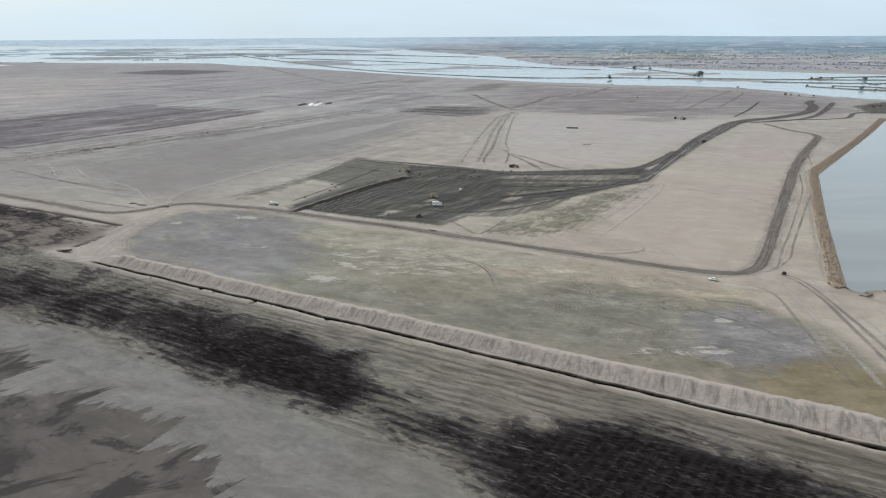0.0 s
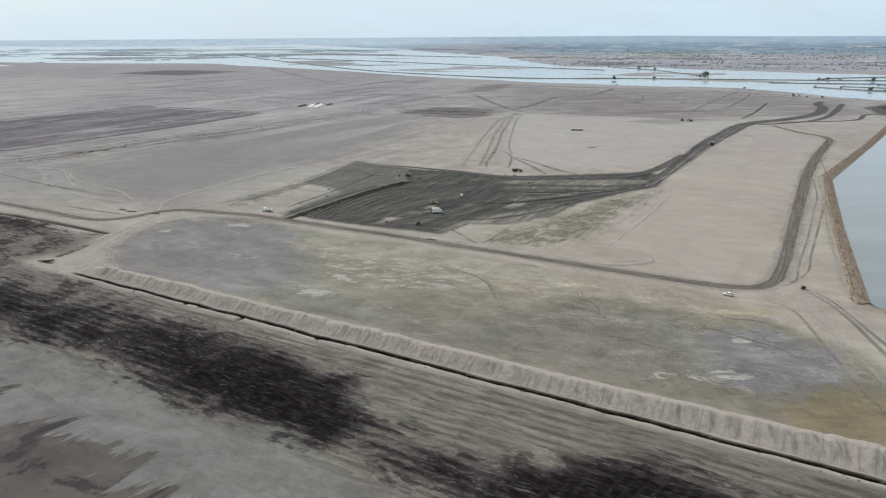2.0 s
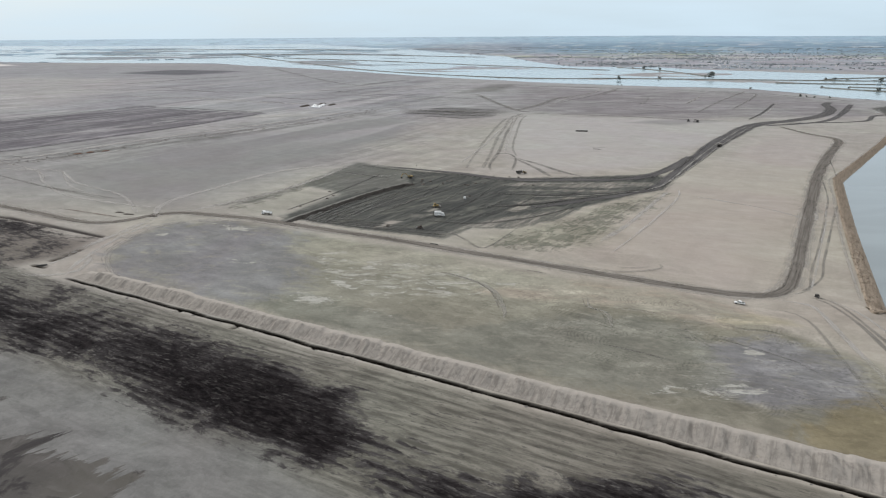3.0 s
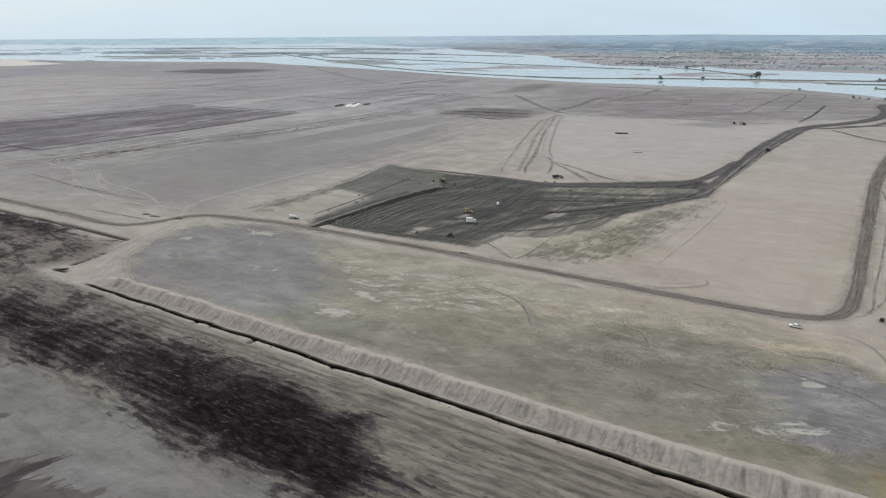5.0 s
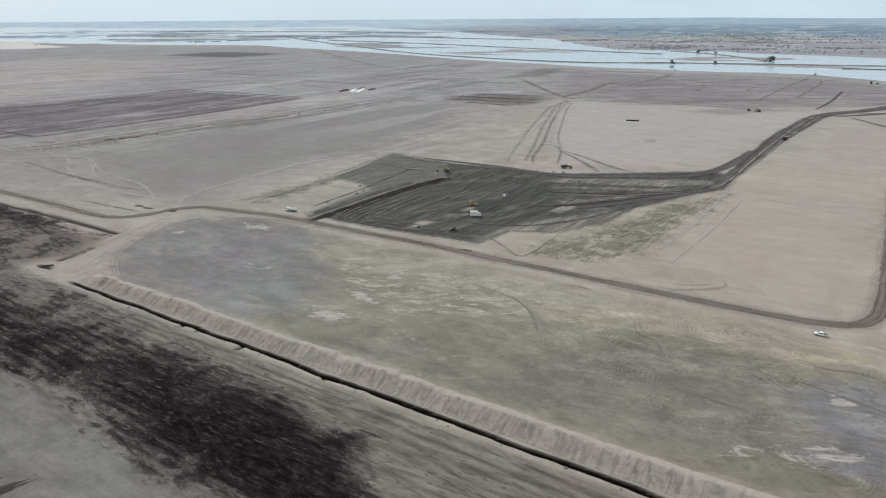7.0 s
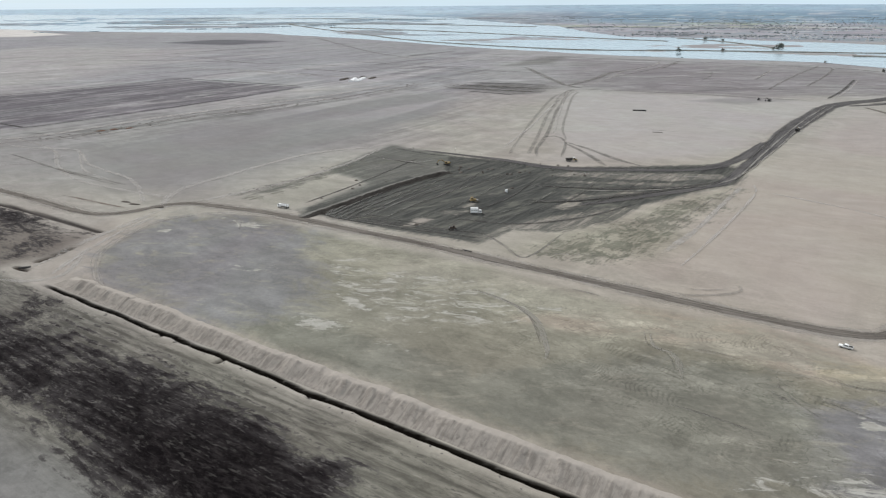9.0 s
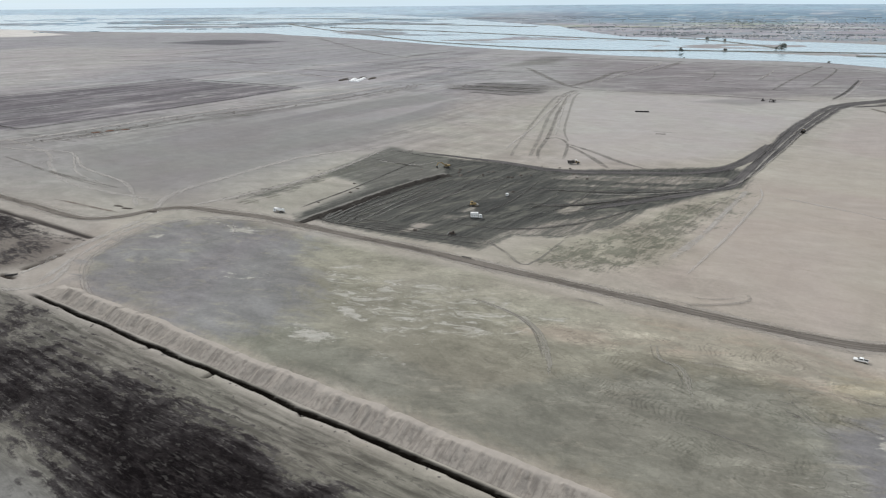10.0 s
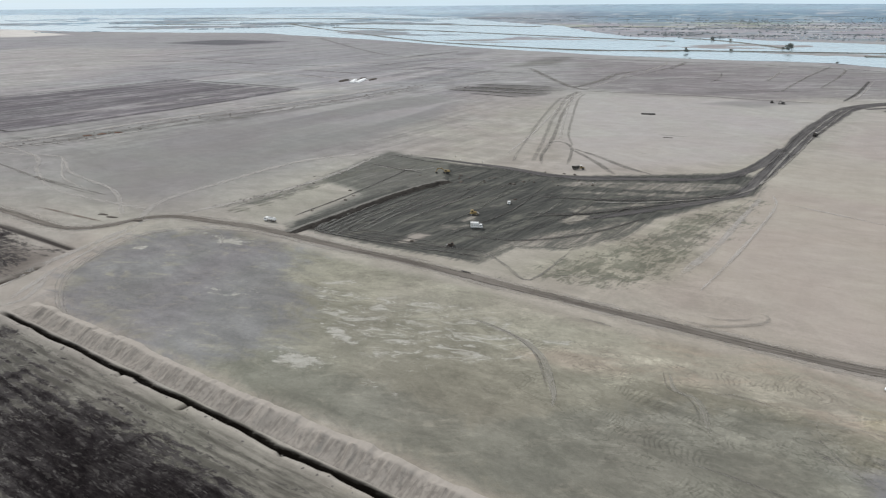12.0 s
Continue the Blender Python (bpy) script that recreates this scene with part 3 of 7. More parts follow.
SHOULDER = track_material("road_shoulder", (0.30, 0.275, 0.245), (0.385, 0.355, 0.32), 0.6, 0.6)
POND_WATER = water_material("pond_water", (0.15, 0.175, 0.178), 0.35, 0.06)
FLOOD_WATER = water_material("flood_water", (0.25, 0.325, 0.355), 0.05, 0.12)


# ---- mesh helpers ----
def sheet(name, x, y, z, material, parent=None, attributes=(), uv=None, skip=None):
    """A grid mesh from 2-D arrays of places, with colour or value attributes on its points."""
    rows, cols = x.shape
    me = bpy.data.meshes.new(name)
    idx = np.arange(rows * cols).reshape(rows, cols)
    quads = np.stack([idx[:-1, :-1], idx[:-1, 1:], idx[1:, 1:], idx[1:, :-1]], -1).reshape(-1, 4)
    if skip is not None:
        quads = quads[~skip.ravel()]
    me.vertices.add(rows * cols)
    me.vertices.foreach_set("co", np.stack([x, y, z], -1).astype(np.float32).ravel())
    me.loops.add(quads.size)
    me.loops.foreach_set("vertex_index", quads.astype(np.int32).ravel())
    me.polygons.add(len(quads))
    me.polygons.foreach_set("loop_start", np.arange(0, quads.size, 4, dtype=np.int32))
    me.polygons.foreach_set("use_smooth", np.ones(len(quads), bool))
    me.update(calc_edges=True)
    me.validate()
    for key, kind, data in attributes:
        a = me.attributes.new(key, kind, "POINT")
        a.data.foreach_set("color" if kind == "FLOAT_COLOR" else "value", np.asarray(data, np.float32).ravel())
    if uv is not None:
        layer = me.uv_layers.new(name="UVMap")
        layer.data.foreach_set("uv", np.stack(uv, -1).reshape(-1, 2)[quads.ravel()].astype(np.float32).ravel())
    me.materials.append(material)
    ob = new(name, me)
    if parent:
        ob.parent = parent
    return ob


def spline(pts, gap):
    """A smooth line through plan points, sampled about every gap metres."""
    p = np.array(pts, float)
    p = np.vstack([2 * p[0] - p[1], p, 2 * p[-1] - p[-2]])
    out = []
    for a, b, c, d in zip(p[:-3], p[1:-2], p[2:-1], p[3:]):
        n = max(2, int(np.hypot(*(c - b)) / gap))
        t = np.linspace(0, 1, n, endpoint=False)[:, None]
        out.append(0.5 * (2 * b + (c - a) * t + (2 * a - 5 * b + 4 * c - d) * t * t + (3 * b - a - 3 * c + d) * t ** 3))
    return np.vstack([*out, p[-2:-1]])


def ribbon(name, pts, width, material, lift=0.10, gap=4.0, ragged=0.08, rise=0.0, seed=0, across=9):
    """A strip of track that lies on the ground along a plan line; width may change along it."""
    c = spline(pts, gap)
    d = np.gradient(c, axis=0)
    d /= np.hypot(d[:, 0], d[:, 1])[:, None] + 1e-9
    s = np.r_[0, np.cumsum(np.hypot(*np.diff(c, axis=0).T))]
    w = np.interp(s / s[-1], np.linspace(0, 1, np.size(width)), np.ravel(width)) * 0.5
    k = np.linspace(-1, 1, across)[None, :]
    sway = 1 + ragged * fbm(s[:, None] + 0 * k, np.sign(k) * 40 + 0 * s[:, None], 34.0, 3, seed + 3)
    x = c[:, :1] - d[:, 1:] * k * w[:, None] * sway
    y = c[:, 1:] + d[:, :1] * k * w[:, None] * sway
    shape = rise * (np.exp(-((np.abs(k) - 0.9) / 0.12) ** 2) - 0.35 * np.exp(-((np.abs(k) - 0.45) / 0.15) ** 2))
    z = height(x, y) + lift + shape + 0 * x
    ends = np.minimum(1, np.minimum(s, s[-1] - s) / 12.0)[:, None]
    rim = (1 - np.abs(k)) * 1.6 * ends + 0 * x
    ob = sheet(name, x, y, z, material, attributes=[("rim", "FLOAT", rim)], uv=(s[:, None] + 0 * k, k * w[:, None]))
    return tagged(ob, kind="structure")


# ---- the ground ----
def spaced(core_from, core_to, gap, reach, growth):
    """Grid lines: even in the core, then ever wider out to the reach on either side."""
    core = np.arange(core_from, core_to + gap / 2, gap)
    out = [core]
    for side, start, limit in ((1, core[-1], reach), (-1, core[0], -reach)):
        line, g, at = [], gap, start
        while side * at < reach:
            g *= growth
            at += side * g
            line.append(at)
        out.append(np.array(line))
    return np.sort(np.concatenate(out))


def build_ground():
    us = spaced(-600, 260, 2.0, 5000, 1.018)
    vs = spaced(60, 700, 1.7, 5000, 1.014)
    vs = np.unique(np.round(np.concatenate([vs, np.arange(214.5, 222.5, 0.35)]), 2))
    u, v = np.meshgrid(us, vs)
    x, y = to_xy(u, v)
    z = height(x, y)
    col = np.empty((*x.shape, 3))
    col[:] = (0.318, 0.298, 0.268)

    def lay(colour, mask):
        col[:] = col + (np.array(colour) - col) * mask[..., None]

    def zone(poly, soft, wobble=0.0, size=40.0, seed=0, reach=60.0):
        return step(-soft, soft, inside(x, y, poly, reach) + (wobble * fbm(x, y, size, 4, seed) if wobble else 0))

    lay((0.242, 0.235, 0.231), 0.85 * zone([(-40, 3000), (-40, 1000), (-90, 720), (-200, 500), (-420, 540), (-2500, 700), (-2500, 3000)], 60, 30, 120, 26, 120))
    # soil turns lilac with distance: haze painted into its colour
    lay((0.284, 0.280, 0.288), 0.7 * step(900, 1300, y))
    n1 = fbm(x, y, 160.0, 4, 21)
    # grey silt field behind the dig, and the paler sand plain to its side
    lay((0.214, 0.207, 0.202), 0.9 * zone([(-357, 640), (-314, 768), (-242, 949), (-150, 1084), (-58, 1063), (-60, 911), (-119, 760), (-181, 634), (-225, 540), (-262, 535)], 22, 14, 60, 1))
    lay((0.352, 0.334, 0.318), 0.8 * zone([(60, 640), (190, 660), (430, 1000), (300, 1050), (110, 1090), (70, 900)], 20, 10, 50, 2))
    lay((0.332, 0.305, 0.280), 0.9 * zone([(180, 575), (60, 395), (140, 345), (180, 380), (320, 625), (430, 800), (440, 860), (430, 940)], 14, 8, 40, 3))
    lay((0.255, 0.245, 0.208), 0.7 * zone([(7, 416), (41, 448), (92, 493), (136, 541), (171, 562), (116, 462), (84, 414), (54, 411)], 12, 8, 25, 4))
    # far fields
    la, lb = 0.44 * x + 0.90 * y, -0.90 * x + 0.44 * y
    field = zone([(-760, 1000), (-684, 1061), (-623, 1150), (-566, 1288), (-482, 1226), (-427, 1201), (-303, 1151), (-360, 1009), (-440, 869), (-503, 766), (-700, 700)], 5, 5, 60, 5)
    lay((0.215, 0.200, 0.208), 0.7 * field)
    lay((0.215, 0.206, 0.208), 0.5 * step(0.02, 0.30, fbm(la * 0.16, lb, 42, 4, 47)) * step(640, 900, y) * step(2600, 1500, y) * step(20, -60, x))
    lay((0.375, 0.358, 0.348), 0.5 * step(0.10, 0.34, fbm(la * 0.13, lb, 55, 4, 48)) * step(700, 1000, y) * step(2600, 1500, y) * step(20, -60, x))
    lay((0.20, 0.188, 0.180), 0.6 * step(0.05, 0.3, fbm(x * 0.2, y, 60, 4, 49)) * zone([(120, 1180), (330, 1060), (640, 1080), (720, 1300), (640, 1480), (300, 1640), (180, 1700)], 30))
    lay((0.125, 0.122, 0.13), 0.95 * zone([far_place(*q) for q in ((-1187, 2486), (-1076, 2722), (-749, 2588), (-869, 2338))], 30, 30, 120, 7, 200))
    lay((0.21, 0.20, 0.195), 0.7 * zone([(-79, 1143), (-30, 1218), (81, 1178), (64, 1085), (24, 1057), (-38, 1098)], 8, 6, 30, 8))
    lay((0.19, 0.182, 0.180), 0.6 * zone([(257, 1006), (343, 1044), (385, 1012), (308, 974)], 12, 10, 30, 77))
    lay((0.18, 0.175, 0.165), 0.9 * zone([(18, 1544), (93, 1774), (176, 1809), (109, 1585)], 18, 14, 60, 9))
    lay((0.232, 0.216, 0.216), 0.8 * zone([(120, 1180), (330, 1060), (640, 1080), (720, 1300), (640, 1480), (300, 1640), (180, 1700)], 30, 30, 120, 10))
    lay((0.35, 0.330, 0.315), 0.7 * zone([(-1600, 1400), (-1500, 2300), (-900, 2100), (-700, 1300), (-800, 1000)], 120, 90, 300, 11, 300))
    lay((0.42, 0.39, 0.35), 0.7 * step(0.0, 0.7, n1) * zone([(-480, 750), (-339, 842), (-262, 945), (-174, 1140), (-200, 1150), (-310, 1120), (-400, 950), (-500, 790)], 16, 12, 50, 12))
    # the basin inside the levee
    basin = [(-188, 380), (-200, 408), (-197, 442), (-188, 464), (-150, 470), (-123, 461), (-73, 432), (4, 394), (69, 352), (110, 330), (140, 300), (163, 262), (162, 225), (150, 190), (30, 252), (-50, 296), (-150, 351)]
    lay((0.222, 0.215, 0.180), zone(basin, 5, 4, 30, 13))
    lay((0.180, 0.175, 0.145), 0.85 * zone([(30, 300), (71, 320), (99, 310), (122, 298), (147, 284), (156, 262), (156, 226), (120, 205), (60, 238), (10, 268)], 10, 8, 25, 61))
    lay((0.305, 0.270, 0.230), 0.85 * zone([(18, 339), (33, 343), (64, 355), (120, 330), (137, 314), (122, 299), (99, 311), (84, 319), (71, 322), (56, 329), (32, 331)], 5, 7, 22, 62))
    lay((0.320, 0.298, 0.225), 0.7 * zone([(123, 315), (137, 313), (153, 305), (155, 297), (135, 298), (120, 303)], 3, 5, 12, 63))
    lay((0.310, 0.285, 0.255), 0.6 * zone([(-4, 389), (10, 390), (40, 372), (56, 362), (47, 359), (15, 376)], 3, 5, 12, 64))
    lay((0.150, 0.140, 0.128), 0.75 * step(-0.1, 0.3, fbm(x, y, 14, 4, 66)) * zone([(133, 269), (146, 262), (152, 244), (138, 228), (124, 228), (116, 238)], 8, 8, 16, 65))
    # broken covers inside the basin: grey silt, olive algae crust, pale crust, ochre weed
    grey = np.maximum(zone([(-190, 378), (-202, 408), (-199, 442), (-188, 466), (-150, 472), (-95, 442), (-80, 395), (-70, 340), (-100, 322), (-150, 350)], 42), 0.75 * zone([(100, 282), (141, 290), (157, 264), (154, 226), (110, 226), (88, 245)], 14))
    olive = zone([(-95, 322), (-70, 338), (0, 295), (70, 312), (110, 300), (105, 240), (60, 242), (0, 272), (-50, 298)], 16)
    pale = 0.78 * zone([(-85, 432), (0, 396), (70, 354), (128, 330), (135, 305), (70, 325), (20, 345), (-40, 375), (-95, 405)], 12)
    pale = np.maximum(pale, 1.0 * zone([(-32, 405), (-11, 403), (-3, 387), (-24, 386)], 6))
    pale = np.maximum(pale, 0.9 * zone([(75, 330), (123, 325), (134, 314), (116, 306), (78, 318)], 8))
    pale = np.maximum(pale, 0.24 * zone(basin, 12))
    ochre = zone([(106, 210), (135, 234), (150, 238), (166, 215), (158, 188), (139, 184), (122, 196)], 13)
    cover = np.stack([grey, olive, pale, ochre], -1)
    lay((0.165, 0.166, 0.150), 0.9 * zone(BENCH, 5, 3, 20, 29))
    # rim and crossing, swept to bare pale earth
    lay((0.315, 0.290, 0.260), 0.85 * zone([(-215, 375), (-180, 356), (-165, 352), (-190, 385), (-202, 410), (-198, 445), (-185, 468), (-200, 492), (-230, 470), (-222, 430), (-212, 405)], 5, 4, 20, 21))
    # old peat ground across the crossing
    lay((0.135, 0.120, 0.108), 0.85 * zone([(-420, 500), (-330, 484), (-220, 428), (-222, 396), (-240, 380), (-300, 372), (-420, 420)], 10, 8, 30, 22))
    # the raked strip outside the ditch
    lay((0.158, 0.152, 0.134), 0.9 * step(0, 8, DITCH_V - v) * step(-100, 8, v - 130))
    lay((0.176, 0.174, 0.169), 0.95 * zone([(-260, 300), (-170, 271), (-107, 234), (-52, 202), (10, 160), (60, 100), (-150, 60), (-330, 200)], 10, 6, 30, 23))
    lay((0.115, 0.108, 0.096), 0.8 * step(-0.25, 0.3, fbm(u * 0.12, v, 9, 4, 50) + 0.1) * step(-70, -10, u) * step(216, 208, v) * step(150, 170, v))
    lay((0.118, 0.112, 0.098), 0.8 * step(-0.3, 0.2, fbm(u * 0.2, v, 12, 4, 68) + 0.15) * step(-35, 12, u) * step(219, 212, v) * step(140, 160, v))
    # bare earth spilt over the levee's inner foot
    spill = v - DITCH_V - 16.5 - 3.0 * step(-70, 40, u) - 3.5 * fbm(u, v, 16, 5, 81)
    lay((0.292, 0.268, 0.232), 0.75 * step(1.2, -1.2, spill) * step(4, 8, v - DITCH_V) * step(DITCH_FROM, DITCH_FROM + 10, u) * step(DITCH_TO + 4, DITCH_TO, u))
    # the low pale flat between the cut and the road
    lay((0.275, 0.262, 0.232), 0.8 * zone([(-151, 502), (-128, 569), (-92, 555), (-121, 491)], 4, 4, 14, 69))
    # ditch walls of raw peat, blackened further to paint in the ditch's shade
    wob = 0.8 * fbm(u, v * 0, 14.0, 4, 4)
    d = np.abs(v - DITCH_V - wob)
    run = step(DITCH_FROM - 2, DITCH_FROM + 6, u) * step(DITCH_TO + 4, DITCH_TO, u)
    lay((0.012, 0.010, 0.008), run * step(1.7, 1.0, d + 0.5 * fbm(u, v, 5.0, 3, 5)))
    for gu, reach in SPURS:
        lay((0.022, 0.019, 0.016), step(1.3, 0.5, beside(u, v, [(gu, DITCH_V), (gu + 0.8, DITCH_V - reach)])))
    lay((0.35, 0.33, 0.30), 0.6 * run * step(0.9, 0.3, np.abs(v - DITCH_V - wob + 2.3)) * step(-0.3, 0.3, fbm(u, v, 14.0, 3, 6)))
    d2 = beside(x, y, [(-400, 532), (-339, 499), (-280, 470), (-219, 437)])
    lay((0.05, 0.045, 0.042), step(2.6, 1.4, d2))
    for line in ([(-229, 381), (-222, 378)], [(-224, 389), (-221, 398), (-219, 410)]):
        lay((0.05, 0.042, 0.036), step(2.2, 1.2, beside(x, y, line)))
    # pond shores and the country beyond the flood
    lay((0.20, 0.185, 0.16), step(-3, 3, inside(x, y, POND)))
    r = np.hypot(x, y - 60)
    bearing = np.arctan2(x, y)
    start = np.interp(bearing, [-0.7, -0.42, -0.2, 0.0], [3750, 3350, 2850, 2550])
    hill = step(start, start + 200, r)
    f1, f2 = fbm(bearing * 2600, r * 2.2, 160, 4, 31), fbm(bearing * 2600, r * 4.0, 260, 3, 33)
    f3 = fbm(bearing * 5200, r * 9.0, 220, 4, 35)
    east = step(-0.12, 0.12, bearing)
    # land beyond the flood: bluish tones here stand in for distance haze
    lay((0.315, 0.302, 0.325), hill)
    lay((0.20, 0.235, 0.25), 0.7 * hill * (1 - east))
    lay((0.230, 0.228, 0.232), 0.7 * hill * step(-0.1, 0.25, f1))
    lay((0.42, 0.40, 0.40), 0.6 * hill * step(0.10, 0.30, f3) * step(2800, 3100, r) * step(4100, 3800, r))
    lay((0.35, 0.38, 0.225), 0.75 * hill * step(-0.02, 0.25, f2) * step(3420, 3560, r) * step(3900, 3750, r) * step(0.02, 0.12, bearing))
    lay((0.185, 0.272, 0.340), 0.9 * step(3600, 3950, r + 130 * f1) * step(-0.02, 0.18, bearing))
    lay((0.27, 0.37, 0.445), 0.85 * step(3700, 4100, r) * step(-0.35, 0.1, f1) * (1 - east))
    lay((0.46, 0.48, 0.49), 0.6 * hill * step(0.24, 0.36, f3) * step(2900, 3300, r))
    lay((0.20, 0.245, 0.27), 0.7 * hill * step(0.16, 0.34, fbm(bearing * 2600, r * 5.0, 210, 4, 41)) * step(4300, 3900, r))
    # haze painted in: land pales to blue towards the horizon
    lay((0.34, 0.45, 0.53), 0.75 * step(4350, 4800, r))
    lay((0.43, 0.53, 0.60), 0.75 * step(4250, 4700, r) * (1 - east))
    lay((0.60, 0.57, 0.53), 0.9 * zone([far_place(*q) for q in ((-3600, 5000), (-2850, 3850), (-2400, 3250), (-2176, 2988), (-2020, 3260), (-2482, 3680), (-3300, 4900))], 18, 12, 80, 37, 120))
    # four sharper kinds of cover: peat, mud, dug clay, dried salt
    peat = step(-15, 15, -1.5 + inside(x, y, [(-290, 362), (-251, 360), (-211, 346), (-175, 335), (-136, 310), (-94, 283), (-64, 263), (-36, 240), (-22, 216), (-6, 200), (11, 190), (57, 193), (84, 177), (115, 161), (150, 147), (200, 110), (160, 60), (40, 90), (12, 150), (8, 163), (-2, 176), (-26, 193), (-52, 204), (-75, 215), (-107, 235), (-142, 262), (-171, 271), (-204, 285), (-300, 300)], 50))
    peat = peat + 0.22 * zone([(-240, 335), (-150, 300), (-70, 245), (-20, 196), (60, 188), (112, 152), (150, 110), (60, 105), (8, 162), (-40, 203), (-100, 243), (-210, 298)], 10, reach=30)
    peat = peat - 0.06 * zone([(-300, 360), (-175, 340), (-120, 300), (-165, 272), (-300, 296)], 18, 10, 30, 74, 40)
    peat = peat - 0.22 * zone([(-190, 320), (-140, 312), (-108, 262), (-150, 258)], 14, 8, 25, 80, 40)
    peat = peat + 0.40 * zone([(-120, 296), (-88, 282), (-36, 240), (-18, 212), (-40, 205), (-66, 214), (-102, 241)], 12, 8, 25, 75, 40)
    peat = peat + 0.35 * zone([(18, 176), (60, 183), (90, 168), (100, 140), (60, 110), (14, 150)], 12, 8, 25, 76, 40)
    peat = np.maximum(peat, 0.55 * zone([(-310, 392), (-240, 374), (-205, 356), (-172, 332), (-205, 300), (-310, 310)], 14, 8, 25, 79, 40))
    peat = np.maximum(peat, 0.85 * zone([(-430, 530), (-339, 497), (-280, 467), (-222, 432), (-260, 428), (-330, 462), (-430, 490)], 7, reach=40))
    peat = np.maximum(peat, 0.55 * zone([(-420, 500), (-330, 480), (-226, 425), (-228, 398), (-245, 378), (-300, 368), (-420, 420)], 10, reach=40))
    peat = np.maximum(peat, 0.75 * zone([(-600, 640), (-420, 545), (-360, 500), (-400, 470), (-620, 560)], 20, reach=40))
    mud = zone([(-182, 249), (-155, 235), (-160, 222), (-158, 212), (-140, 216), (-121, 214), (-127, 207), (-108, 203), (-93, 195), (-90, 187), (-92, 178), (-76, 177), (-69, 168), (-62, 156), (-60, 120), (-200, 60), (-300, 150), (-300, 260)], 9, reach=30)
    clay = np.maximum(zone(PIT, 6, reach=30), 0.50 * zone(BENCH, 6, reach=30))
    clay = np.maximum(clay, 0.75 * zone([(660, 1060), (700, 1180), (800, 1250), (900, 1150), (760, 1060)], 14, reach=40))
    clay = np.maximum(clay, 0.50 * zone([(-173, 516), (-126, 590), (-91, 678), (-84, 655), (-112, 590), (-145, 526)], 5, 5, 14, 27, 30))
    band = step(16, 4, beside(x, y, [(-470, 740), (-416, 752), (-365, 797), (-293, 877), (-209, 993), (-129, 1145)]) + 5 * fbm(x, y, 30, 3, 30))
    clay = np.maximum(clay, 0.40 * band)
    clay = np.maximum(clay, 0.42 * zone([(-95, 1168), (-18, 1200), (110, 1180), (74, 1092), (26, 1058), (-25, 1108)], 10, 8, 30, 78, 40))
    clay = np.minimum(clay, 1 - 0.42 * zone([(0, 432), (16, 455), (42, 452), (74, 475), (100, 510), (80, 515), (40, 480), (5, 462), (-10, 445)], 8, 6, 20, 25, 30))
    for poly in ([(-28, 489), (-25, 494), (-14, 494), (-18, 487), (-26, 486)], [(1, 534), (14, 551), (18, 552), (6, 534)], [(43, 505), (51, 514), (59, 518), (63, 511), (49, 502)], [(-15, 507), (-9, 512), (-8, 505), (-14, 504)], [(55, 524), (108, 545), (106, 552), (50, 532)], [(40, 592), (76, 586), (130, 578), (174, 586), (180, 602), (150, 606), (100, 604), (60, 604)], [(44, 568), (88, 566), (138, 564), (170, 572), (120, 574), (60, 578)], [(11, 466), (31, 485), (61, 498), (70, 480), (56, 459), (15, 457)], [(-89, 667), (-53, 668), (-48, 628), (-74, 636)]):
        clay = np.minimum(clay, 1 - 0.46 * zone(poly, 3, 4, 12, 40, 20))
    clay = np.minimum(clay, 1 - 0.9 * zone([(-151, 502), (-128, 565), (-95, 553), (-121, 491)], 3, reach=30))
    clay = np.maximum(clay, 0.78 * zone([(-112, 474), (-99, 489), (-85, 515), (-66, 549), (-50, 572), (-61, 580), (-77, 557), (-96, 522), (-115, 492)], 2.5, 2, 10, 71, 20))
    clay = np.minimum(clay, 1 - 0.8 * zone([(-50, 460), (-40, 480), (-30, 476), (-42, 460)], 2.5, reach=20))
    clay = np.minimum(clay, 1 - 0.55 * zone([(-30, 487), (-28, 493), (-8, 496), (-10, 492)], 2.0, reach=20))
    salt = 0.0 * x
    for amount, poly in ((0.95, [(-84, 344), (-70, 338), (-52, 331), (-52, 326), (-64, 324)]), (0.58, [(-80, 400), (0, 385), (40, 350), (20, 330), (-20, 322), (-60, 340)]), (0.68, [(82, 243), (102, 251), (110, 253), (116, 244), (115, 239), (104, 236), (94, 235)]), (0.7, [(118, 264), (127, 264), (134, 260), (130, 256), (121, 256)]), (0.8, [(72, 241), (80, 247), (82, 241)]), (0.75, [(85, 245), (92, 258), (95, 250), (92, 242)]), (0.55, [(110, 270), (140, 280), (150, 262), (120, 258)]), (0.62, [(-165, 470), (-125, 462), (-115, 450), (-150, 455), (-175, 462)]), (0.5, [(-140, 420), (-90, 400), (-90, 370), (-130, 385)])):
        salt = np.maximum(salt, amount * zone(poly, 8, 5, 20, 24, 30))
